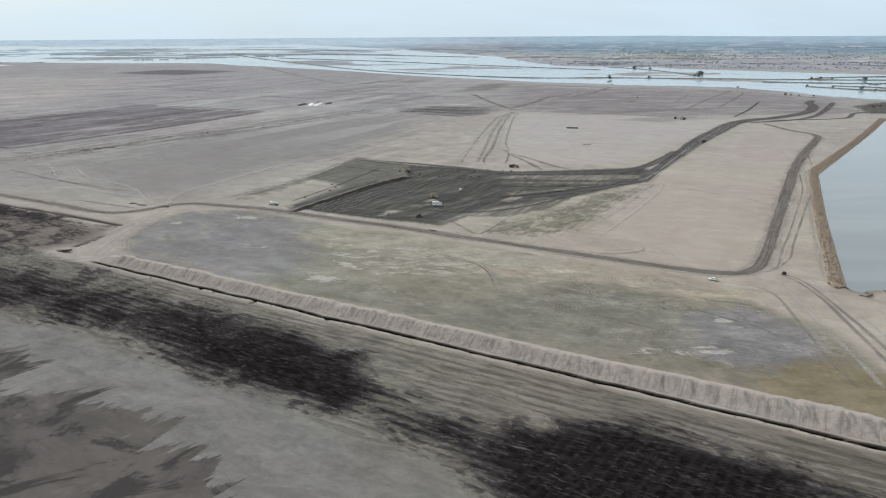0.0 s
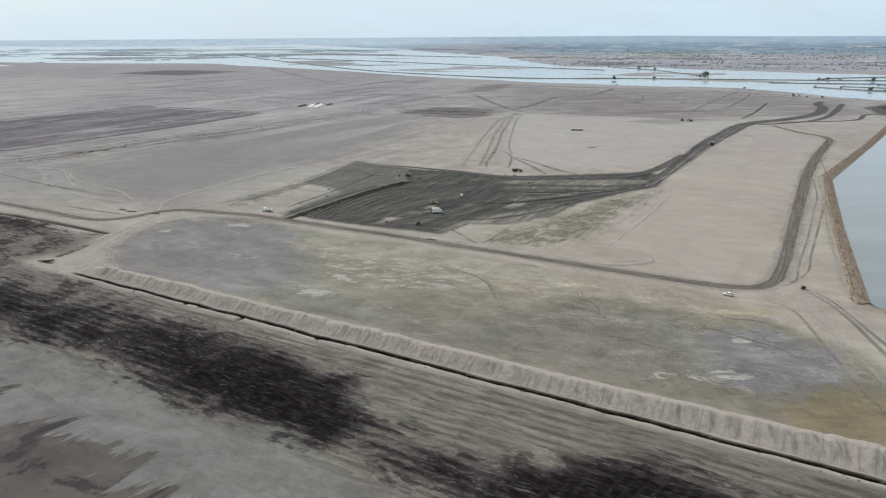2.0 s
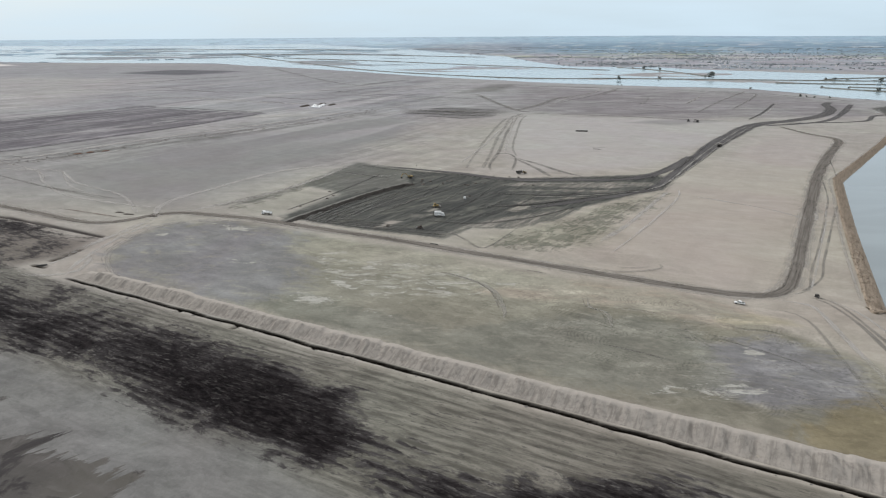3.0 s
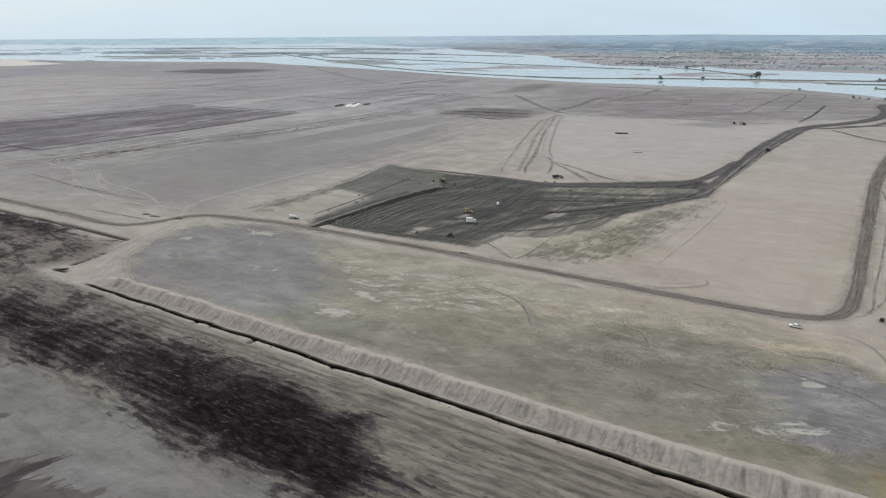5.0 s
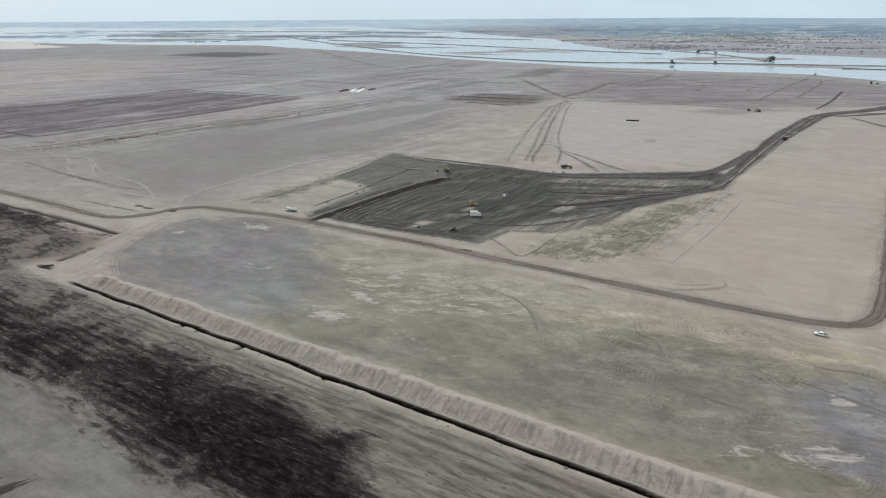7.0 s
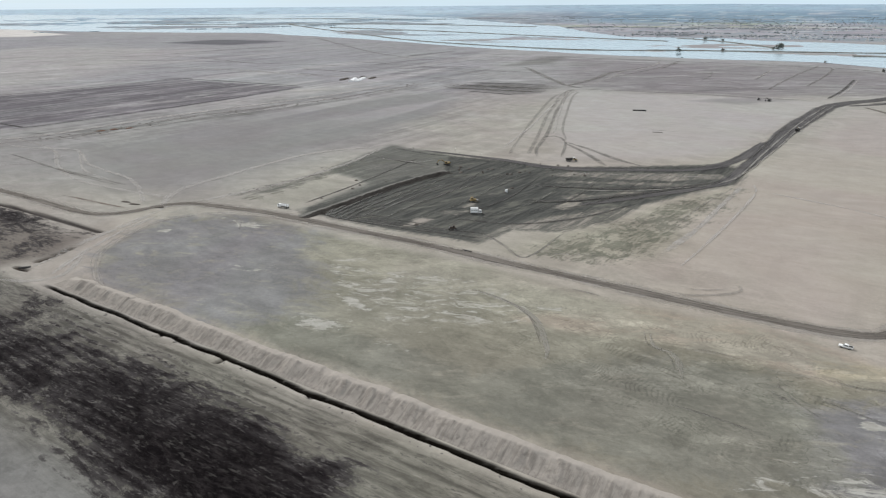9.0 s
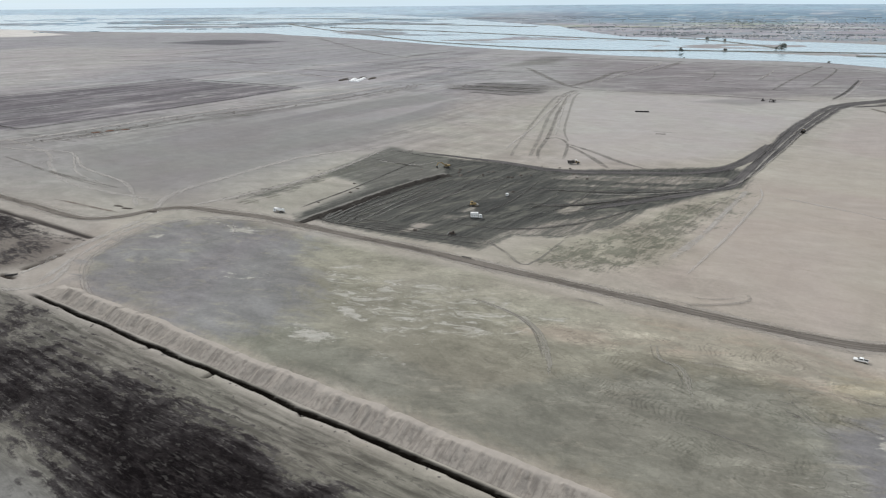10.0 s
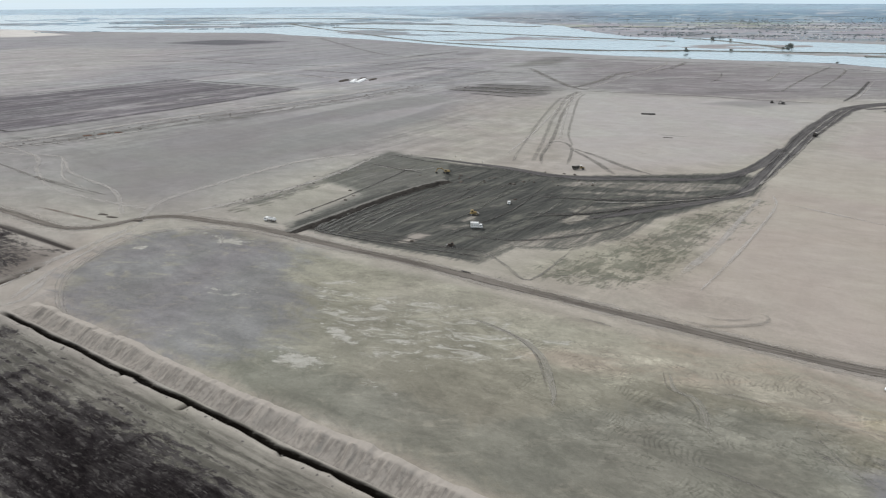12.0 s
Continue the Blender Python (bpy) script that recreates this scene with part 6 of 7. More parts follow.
def service_truck(x, y, turn):
    """A rigid service truck with a white box body, 7.6 m long."""
    t = thing("service_truck", "white box-bodied service truck parked on dark dug clay", "truck", x, y, turn)
    box_part("chassis", (7.2, 0.9, 0.22), (0, 0, 0.82), DARK_STEEL, t)
    body = box_part("box_body", (4.7, 2.5, 2.75), (-0.95, 0, 2.4), WHITE_PAINT, t, 0.05)
    for k in range(3):
        for s in (-1, 1):
            box_part("panel", (0.8, 0.03, 0.5), (-2.4 + 1.45 * k, s * 1.26, 2.4), STEEL, body, 0.01, label="grey side hatch")
    box_part("rear_door", (0.04, 2.1, 2.1), (-3.31, 0, 2.3), STEEL, body, 0.01)
    box_part("roof_rail", (4.4, 0.08, 0.08), (-0.95, 1.1, 3.82), STEEL, body, 0.02)
    box_part("roof_rail", (4.4, 0.08, 0.08), (-0.95, -1.1, 3.82), STEEL, body, 0.02)
    cab = profile_part("cab", [(1.65, 0.7), (3.75, 0.7), (3.85, 1.55), (3.3, 2.55), (1.65, 2.6)], 1.12, WHITE_PAINT, t, bevel=0.07)
    profile_part("windscreen", [(3.78, 1.66), (3.83, 1.66), (3.38, 2.44), (3.33, 2.44)], 0.98, GLASS_DARK, cab, bevel=0)
    for s in (-1, 1):
        box_part("side_window", (0.95, 0.02, 0.62), (2.75, s * 1.125, 2.0), GLASS_DARK, cab, 0.0)
        box_part("mirror", (0.1, 0.25, 0.45), (3.55, s * 1.32, 2.0), DARK_STEEL, cab, 0.03)
        box_part("headlight", (0.06, 0.3, 0.2), (3.82, s * 0.82, 1.0), LAMP_CLEAR, cab, 0.02)
    box_part("bumper", (0.2, 2.3, 0.3), (3.9, 0, 0.65), DARK_STEEL, t)
    rod_part("fuel_tank", (0.6, -1.0, 0.75), (1.5, -1.0, 0.75), 0.28, STEEL, t)
    for wx in (-2.6, -1.5, 2.8):
        for s in (-1, 1):
            wheel(t, wx, s * 1.0, 0.5, 0.34)
    return t


def crawler(t, length, gauge, r, width):
    """Two tracks, each with its frame, sprocket, idler and shoes."""
    for s in (-1, 1):
        n, out, half = 8, [], length / 2 - r
        for k in range(n + 1):
            a = math.pi / 2 - math.pi * k / n
            out.append((half + r * math.cos(a), r + r * math.sin(a)))
        for k in range(n + 1):
            a = -math.pi / 2 - math.pi * k / n
            out.append((-half + r * math.cos(a), r + r * math.sin(a)))
        track = profile_part("crawler_track", out, width / 2, DARK_STEEL, t, s * gauge / 2, 0)
        for k in range(14):
            box_part("track_shoe", (0.1, width, 0.07), (-half + 2 * half * k / 13, s * gauge / 2, 2 * r + 0.03), DARK_STEEL, track, 0.0)
        for wx in (-half, half):
            rod_part("sprocket", (wx, s * (gauge / 2 + width / 2 - 0.03), r), (wx, s * (gauge / 2 + width / 2 + 0.06), r), r * 0.7, STEEL, track)


def excavator(x, y, turn, house_turn, label, paint, reach=1.0):
    """A tracked excavator; the house with its boom is turned on the undercarriage."""
    t = thing("excavator", label, "excavator", x, y, turn, "excavators on the site")
    crawler(t, 4.6, 2.6, 0.48, 0.62)
    box_part("undercarriage", (2.2, 1.9, 0.35), (0, 0, 0.95), DARK_STEEL, t)
    rod_part("slew_ring", (0, 0, 1.05), (0, 0, 1.28), 0.75, DARK_STEEL, t, sides=20)
    house = new("house")
    house.parent = t
    house.matrix_basis = pose(0, 0, 1.28, 0, 0, house_turn)
    house.empty_display_size = 0.3
    profile_part("engine_deck", [(-2.7, 0.1), (0.9, 0.1), (0.9, 0.95), (-1.2, 1.2), (-2.5, 1.2), (-2.8, 0.9)], 1.35, paint, house, bevel=0.06)
    box_part("counterweight", (0.7, 2.7, 1.1), (-2.65, 0, 0.65), DARK_STEEL, house, 0.15)
    profile_part("cab", [(0.1, 0.1), (1.75, 0.1), (1.8, 0.8), (1.5, 1.85), (0.2, 1.9)], 0.5, paint, house, 0.85, 0.05)
    profile_part("cab_window", [(0.3, 0.8), (1.62, 0.8), (1.42, 1.7), (0.32, 1.72)], 0.515, GLASS_DARK, house, 0.85, 0)
    profile_part("boom", [(0.7, 0.45), (1.1, 0.45), (2.95 * reach, 2.75), (5.0 * reach, 2.85), (5.0 * reach, 3.2), (2.75 * reach, 3.4)], 0.24, paint, house, -0.1, 0.03)
    rod_part("boom_ram", (1.5, -0.1, 0.5), (2.7 * reach, -0.1, 2.4), 0.11, STEEL, house)
    profile_part("stick", [(4.7 * reach, 3.5), (5.1 * reach, 3.45), (6.3 * reach, 0.7), (6.05 * reach, 0.6), (4.75 * reach, 2.8)], 0.18, paint, house, -0.1, 0.03)
    rod_part("stick_ram", (3.2 * reach, -0.1, 3.55), (4.75 * reach, -0.1, 3.55), 0.10, STEEL, house)
    profile_part("bucket", [(6.4 * reach, 0.75), (5.95 * reach, 0.8), (5.3 * reach, 0.2), (5.25 * reach, -0.55), (5.6 * reach, -0.85), (6.35 * reach, -0.3)], 0.55, DARK_STEEL, house, -0.1, 0.04)
    rod_part("exhaust", (-1.6, -0.7, 1.2), (-1.6, -0.7, 1.75), 0.08, DARK_STEEL, house)
    return t


def bulldozer(x, y, turn, label, paint, size=1.1):
    t = thing("bulldozer", label, "bulldozer", x, y, turn, "bulldozers in the dig")
    t.scale = (size, size, size)
    crawler(t, 3.9, 2.1, 0.52, 0.56)
    profile_part("hood", [(0.0, 0.75), (2.0, 0.75), (2.05, 1.75), (1.8, 1.95), (0.0, 2.0)], 0.55, paint, t, bevel=0.06)
    box_part("deck", (2.0, 1.5, 0.6), (-0.8, 0, 1.15), paint, t, 0.06)
    cab = profile_part("cab", [(-1.3, 1.4), (0.05, 1.4), (-0.1, 2.95), (-1.2, 2.95)], 0.72, paint, t, bevel=0.05)
    profile_part("cab_window", [(-1.15, 1.95), (-0.08, 1.95), (-0.2, 2.7), (-1.08, 2.7)], 0.735, GLASS_DARK, cab, bevel=0)
    box_part("cab_roof", (1.5, 1.6, 0.1), (-0.65, 0, 3.0), paint, cab, 0.03)
    bm = bmesh.new()
    add_profile(bm, [(2.85, 0.1), (2.95, 0.1), (2.78, 0.6), (2.8, 1.0), (2.98, 1.35), (2.88, 1.35), (2.66, 1.0), (2.64, 0.6)], 1.75)
    blade = part("blade", bm, STEEL, t, "worn steel blade")
    box_part("cutting_edge", (0.06, 3.5, 0.16), (2.95, 0, 0.13), DARK_STEEL, blade, 0.01)
    for s in (-1, 1):
        rod_part("push_arm", (0.2, s * 1.42, 0.55), (2.7, s * 1.42, 0.45), 0.11, paint, t)
        rod_part("blade_ram", (1.9, s * 0.6, 1.5), (2.7, s * 0.6, 0.9), 0.07, STEEL, t)
    profile_part("ripper", [(-2.0, 1.1), (-2.9, 1.1), (-2.95, 0.15), (-2.75, 0.15), (-2.65, 0.8), (-2.0, 0.8)], 0.12, DARK_STEEL, t)
    rod_part("exhaust", (1.0, 0.25, 1.95), (1.0, 0.25, 2.7), 0.07, DARK_STEEL, t)
    return t


def dump_truck(x, y, turn, label, paint):
    """An articulated dump truck, 10 m long."""
    t = thing("dump_truck", label, "dump truck", x, y, turn, "dump trucks")
    bm = bmesh.new()
    add_profile(bm, [(-4.9, 2.6), (-4.2, 1.35), (0.6, 1.15), (0.95, 2.9), (0.75, 2.95), (0.4, 1.45), (-4.05, 1.6), (-4.7, 2.75)], 1.35)
    tub = part("tub", bm, DARK_STEEL, t, "muddy dark steel tub")
    for s in (-1, 1):
        profile_part("tub_side", [(-4.9, 2.6), (-4.2, 1.35), (0.6, 1.15), (0.95, 2.9), (-2.0, 2.65)], 0.07, DARK_STEEL, tub, s * 1.35, 0.02)
        for k in range(4):
            box_part("rib", (0.14, 0.1, 1.1), (-3.4 + 1.15 * k, s * 1.45, 2.0), DARK_STEEL, tub, 0.02)
    bm = bmesh.new()
    add_box(bm, (4.4, 2.4, 0.9), (-1.8, 0, 2.25), 0.3, None, 0.6)
    part("load", bm, HEAP_EARTH, t, "heaped dark wet soil")
    box_part("rear_frame", (5.0, 0.9, 0.4), (-1.9, 0, 1.0), DARK_STEEL, t)
    rod_part("hitch", (0.7, 0, 1.05), (1.7, 0, 1.05), 0.3, DARK_STEEL, t)
    profile_part("hood", [(3.0, 0.9), (4.9, 0.8), (5.0, 1.3), (4.8, 1.75), (3.0, 2.05)], 0.95, paint, t, bevel=0.08)
    cab = profile_part("cab", [(1.6, 0.9), (3.1, 0.9), (3.15, 2.0), (2.8, 3.2), (1.75, 3.25)], 0.85, paint, t, bevel=0.06)
    profile_part("cab_window", [(1.8, 2.15), (3.05, 2.1), (2.72, 3.05), (1.85, 3.08)], 0.87, GLASS_DARK, cab, bevel=0)
    box_part("cab_roof", (1.3, 1.8, 0.1), (2.25, 0, 3.28), WHITE_PAINT, cab, 0.03)
    for s in (-1, 1):
        box_part("fender", (1.7, 0.6, 0.1), (3.5, s * 1.25, 1.85), DARK_STEEL, t, 0.03)
        box_part("headlight", (0.06, 0.3, 0.2), (4.95, s * 0.65, 1.35), LAMP_CLEAR, t, 0.02)
        for wx in (-3.2, -1.4, 3.6):
            wheel(t, wx, s * 1.2, 0.82, 0.62)
    return t


# ---- machines on the site ----
pickup("pickup_truck", "white pickup parked on sandy ground beside the haul road", 137, 323, 148).scale = (0.84, 0.84, 0.84)
tank_truck(-128, 490, 160)
pickup("pickup_truck", "white pickup standing on the dark floor of the dig", 13, 541, 92)
pickup("pickup_truck", "small white pickup near the dark shore workings", 670, 1108, 20)
service_truck(-6, 489, 3)
bulldozer(-9, 515, 20, "yellow bulldozer on pale scraped clay in the dig", YELLOW_PAINT)
bulldozer(-18, 457, 170, "dark muddy bulldozer working the edge of the dig", RUST_DULL, 0.85)
excavator(-34, 617, 30, 172, "muddy yellow tracked excavator with its boom stretched out over the dig", YELLOW_PAINT, 1.35)
excavator(353, 1003, 10, 200, "dark tracked excavator on the sand plain", DARK_STEEL, 1.1)
excavator(726, 1158, 0, 160, "rusty red excavator on dark shore mud", RUST_PAINT, 1.2)
excavator(745, 1172, 40, 60, "rusty red excavator beside another on dark mud", RUST_PAINT, 1.1)
dump_truck(66, 635, 4, "muddy yellow dump truck on the rim of the dig", YELLOW_PAINT)
dump_truck(302, 784, 57, "loaded dump truck driving on the black haul road", YELLOW_PAINT)
bulldozer(344, 1014, 60, "small dark bulldozer beside an excavator on the plain", DARK_STEEL)


def water_pump(x, y, turn):
    t = thing("trailer_pump", "black trailer-mounted pump beside the pond track", "pump", x, y, turn)
    box_part("frame", (2.6, 1.3, 0.18), (0, 0, 0.62), DARK_STEEL, t)
    box_part("engine_housing", (1.5, 1.1, 1.0), (-0.3, 0, 1.2), DARK_STEEL, t, 0.08)
    rod_part("pump_casing", (0.75, -0.35, 1.0), (0.75, 0.35, 1.0), 0.42, DARK_STEEL, t)
    rod_part("drawbar", (1.3, 0, 0.6), (2.4, 0, 0.45), 0.06, STEEL, t)
    rod_part("exhaust", (-0.6, 0.3, 1.7), (-0.6, 0.3, 2.2), 0.06, STEEL, t)
    for s in (-1, 1):
        wheel(t, -0.2, s * 0.75, 0.34, 0.22)


water_pump(177, 331, 30)


def headwall(x, y, turn):
    """The concrete outlet at the pond's corner: a wall with two wings and a pipe."""
    t = thing("culvert_headwall", "dark wet concrete outlet wall at the pond corner", "headwall", x, y, turn)
    box_part("wall", (5.0, 0.4, 2.2), (0, 0, -0.2), CONCRETE, t, 0.05)
    for s in (-1, 1):
        box_part("wing_wall", (0.4, 3.6, 1.8), (s * 2.6, 1.6, -0.4), CONCRETE, t, 0.05, Matrix.Rotation(-s * 0.35, 3, "Z"))
    rod_part("outlet_pipe", (0, -0.4, -0.5), (0, 0.5, -0.5), 0.55, DARK_STEEL, t, sides=16)
    box_part("coping", (5.4, 0.6, 0.14), (0, 0, 0.95), CONCRETE, t, 0.03)


CONCRETE = plain_material("wet_concrete", (0.14, 0.135, 0.125), 0.8, 0.0, 1.2, 0.4)
headwall(216, 303, -20)
headwall(203, 300, 35)


def pipe_length(x, y, turn, length, r, label, material):
    t = thing("pipe", label, "pipe", x, y, turn, "pipes on the ground")
    bm = bmesh.new()
    add_rod(bm, (-length / 2, 0, r), (length / 2, 0, r), r, sides=14)
    part("barrel", bm, material, t)
    for s in (-1, 1):
        rod_part("flange", (s * length / 2, 0, r), (s * (length / 2 + 0.12), 0, r), r * 1.25, material, t, sides=14)


pipe_length(-8, 418, -28, 5.0, 0.30, "dark steel pipe lying beside the haul road", DARK_STEEL)
pipe_length(172, 912, -8, 15.0, 0.8, "long dark steel pipe lying on the sand plain", DARK_STEEL)
pipe_length(163, 770, -12, 9.0, 0.25, "thin dark pipe lying on pale sand", TIMBER)
pipe_length(-225, 381, 20, 5.0, 0.55, "short dark culvert pipe in the crossing ditch", DARK_STEEL)


def heap(x, y, size, tall, label, seed, material=HEAP_EARTH, long=1.0, turn=0.0):
    """A tipped heap of earth."""
    bm = bmesh.new()
    bmesh.ops.create_icosphere(bm, subdivisions=3, radius=1.0)
    for q in bm.verts:
        w = 1 + 0.35 * noise.noise(q.co * 1.6 + Vector((seed * 7.1, 0, 0))) + 0.15 * noise.noise(q.co * 4 + Vector((0, seed * 3.3, 0)))
        q.co = Vector((q.co.x * size * long * w, q.co.y * size * w, max(-0.12, q.co.z) * tall * w))
    me = mesh_of("earth_mound", bm, material)
    for f in me.polygons:
        f.use_smooth = True
    ob = new("earth_mound", me)
    ob.matrix_basis = pose(x, y, at_ground(x, y), 0, 0, turn)
    return tagged(ob, label, "earth mound", "earth mounds")


for k, (x, y, size, tall, long, turn) in enumerate([(-40, 464, 1.0, 0.9, 1.2, 0), (17, 551, 1.1, 0.9, 1.3, 20), (72, 591, 1.1, 0.9, 1.0, 0), (-263, 1264, 4.5, 2.4, 3.4, 74), (-217, 1286, 3.6, 2.2, 4.6, 78), (-238, 1304, 4, 2.0, 1.8, 40), (-208, 486, 1.2, 0.8, 3.0, -10), (-228, 492, 1.0, 0.7, 4.0, -10), (-236, 497, 0.9, 0.7, 4.0, -12), (-403, 753, 1.8, 1.2, 2.6, 30), (-394, 762, 2.0, 1.3, 2.2, 35), (-382, 771, 1.6, 1.0, 2.6, 45), (-96, 562, 0.8, 0.7, 1.5, 0)]):
    red = x < -380
    heap(x, y, size, tall, "rust-brown heap of torn-up earth on the plain" if red else "dark tipped heap of earth and sods on bare soil", k + 1, RED_EARTH if red else HEAP_EARTH, long, turn)
rng = random.Random(4)
for k in range(6):
    t = rng.random()
    x, y = -104 + 70 * t - rng.uniform(4, 16), 500 + 112 * t + rng.uniform(-2, 6)
    heap(x, y, rng.uniform(0.5, 1.4), rng.uniform(0.3, 0.7), "small dark heap of dug peat beside the clay ridge", 40 + k)
for k in range(26):
    x, y = 5 + rng.uniform(-32, 60), 610 + rng.uniform(-22, 16)
    heap(x, y, rng.uniform(0.6, 1.6), rng.uniform(0.4, 0.9), "small clod heap of dark clay on the dig floor", 80 + k)


def marker_post(x, y):
    t = thing("marker_post", "slender survey post with a pale top on bare soil", "post", x, y, 0, "survey posts")
    rod_part("post", (0, 0, -0.2), (0, 0, 2.2), 0.09, TIMBER, t)
    box_part("flag", (0.5, 0.04, 0.35), (0.25, 0, 2.05), WHITE_PAINT, t, 0.01)


for x, y in ((-31, 671), (-26, 655), (72, 592), (-8, 650)):
    marker_post(x, y)


def long_shed(x, y, turn, length, width, tall, label):
    """A low arched store covered in white sheeting."""
    t = thing("storage_tunnel", label, "storage tunnel", x, y, turn, "white storage tunnels")
    bm = bmesh.new()
    n = 10
    arc = [(width / 2 * math.cos(math.pi * k / n), tall * math.sin(math.pi * k / n)) for k in range(n + 1)]
    a = [bm.verts.new((-length / 2, p, z - 0.2)) for p, z in arc]
    b = [bm.verts.new((length / 2, p, z - 0.2)) for p, z in arc]
    for k in range(n):
        bm.faces.new((a[k], a[k + 1], b[k + 1], b[k]))
    bm.faces.new(a[::-1])
    bm.faces.new(b)
    cover = part("cover", bm, CANVAS_WHITE, t)
    for k in range(7):
        bm = bmesh.new()
        xx = -length / 2 + length * k / 6
        for (p, z), (p2, z2) in zip(arc[:-1], arc[1:]):
            add_rod(bm, (xx, p * 1.01, z * 1.01 - 0.2), (xx, p2 * 1.01, z2 * 1.01 - 0.2), 0.09, sides=6)
        part("hoop", bm, STEEL, cover)


long_shed(-245, 1254, 93, 48, 9, 2.6, "low white sheeted storage tunnel on the bare plain")
long_shed(-234, 1260, 87, 58, 9, 2.4, "low white sheeted storage tunnel beside another one")


# ---- trees, dikes and the far settlement ----
def leaf_material(name, a, b):
    n = Nodes(name)
    info = n.t.nodes.new("ShaderNodeNewGeometry").outputs["Random Per Island"]
    col = n.mix(info, a, b)
    return n.done(n.mix(n.ramp(n.noise(n.where(), 0.6, 3.0), 0.3, 0.7, 0.0, 0.5), col, tuple(c * 0.6 for c in a)), 0.8, 0.0, 0.2)


BARK = plain_material("bark", (0.12, 0.11, 0.10), 0.9, 0.0, 3.0, 0.3)
# LEAF is lighter than real foliage, to stand in for haze
LEAF = leaf_material("leaf_dull", (0.165, 0.175, 0.155), (0.225, 0.230, 0.205))
SCRUB = leaf_material("scrub_grey", (0.140, 0.145, 0.135), (0.195, 0.190, 0.170))
# distant foliage: pale blue haze is mixed into both leaf colours
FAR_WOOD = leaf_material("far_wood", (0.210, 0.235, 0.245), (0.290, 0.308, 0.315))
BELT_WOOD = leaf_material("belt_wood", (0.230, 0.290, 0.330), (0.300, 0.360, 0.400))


def crown_mesh(seed, spread, tall, base, count, leaf):
    """A crown of many small tilted leaf clumps with gaps, round a few uneven lobes."""
    rng = random.Random(seed)
    lobes = [(Vector((rng.uniform(-0.5, 0.5) * spread, rng.uniform(-0.5, 0.5) * spread, base + rng.uniform(0.2, 0.85) * (tall - base))), rng.uniform(0.3, 0.55) * spread) for _ in range(7)]
    vs, fs = [], []
    for _ in range(count):
        c, r = rng.choice(lobes)
        d = Vector((rng.gauss(0, 1), rng.gauss(0, 1), rng.gauss(0, 0.8))).normalized()
        p = c + d * r * rng.uniform(0.55, 1.05)
        side = d.cross(Vector((rng.gauss(0, 1), rng.gauss(0, 1), rng.gauss(0, 1)))).normalized()
        up = (d.cross(side) + d * rng.uniform(-0.5, 0.5)).normalized()
        s = leaf * rng.uniform(0.6, 1.3)
        k = len(vs)
        vs += [p - side * s, p + up * s * 0.8, p + side * s, p - up * s * 0.7 + d * s * 0.3]
        fs += [(k, k + 1, k + 2), (k, k + 2, k + 3)]
    me = bpy.data.meshes.new("crown")
    me.from_pydata([tuple(v) for v in vs], [], fs)
    me.materials.append(LEAF)
    return me


def make_tree(name, label, seed, tall, spread, x, y, group):
    t = new(name)
    t.matrix_basis = pose(x, y, 0)
    tagged(t, label, "tree", group)
    rng = random.Random(seed)
    bm = bmesh.new()
    add_rod(bm, (0, 0, -0.5), (0.2, 0.1, tall * 0.5), tall * 0.028, tall * 0.016, 8)
    add_rod(bm, (0.2, 0.1, tall * 0.5), (0.1, 0.3, tall * 0.85), tall * 0.016, tall * 0.006, 8)
    part("trunk", bm, BARK, t)
    for k in range(6):
        a, z = k * 1.05 + rng.uniform(0, 0.5), tall * rng.uniform(0.3, 0.6)
        rod_part("limb", (0.1, 0.1, z), (spread * 0.6 * math.cos(a), spread * 0.6 * math.sin(a), z + tall * 0.22), tall * 0.011, BARK, t, tall * 0.004, 6)
    crown = new("crown", crown_mesh(seed, spread, tall, tall * 0.16, 640, tall * 0.075))
    crown.parent = t
    return t


FLOOD_TREES = "trees along the flooded dikes"
oak = make_tree("tree", "dull olive broad tree standing in flood water", 3, 16, 13, 754, 2050, FLOOD_TREES)
ash = make_tree("tree", "dull olive upright tree beside a flooded dike", 8, 13, 7, 466, 1950, FLOOD_TREES)
bush = make_tree("tree", "low olive willow bush beside a flooded dike", 12, 7, 7, 590, 2000, FLOOD_TREES)


def dike_line(pts):
    return [far_place(*p) for p in pts]


DIKES = [
    dike_line([(-1500, 5000), (-692, 3339), (-366, 2711), (-170, 2429), (194, 2083), (516, 2018), (809, 1931), (1174, 1841), (2000, 1700)]),
    dike_line([(640, 2700), (696, 2600), (745, 2379), (767, 2090)]),
    dike_line([(-1000, 4200), (-300, 3500), (200, 2900), (420, 2650), (560, 2500)]),
    dike_line([(1000, 1900), (1090, 1960), (1300, 1990), (1600, 1960)]),
    dike_line([(860, 1640), (905, 1560), (960, 1500), (1010, 1520), (990, 1600), (930, 1650)]),
    dike_line([(-2600, 5200), (-1300, 5000), (-500, 4700), (200, 4100)]),
    dike_line([(-3600, 7400), (-1800, 7000), (-500, 6400)]),
    dike_line([(830, 1800), (1000, 1740), (1400, 1650)]),
]
DIKE_EARTH = earth_material("dike_earth", (0.165, 0.160, 0.140), (0.085, 0.085, 0.074), 0.08)
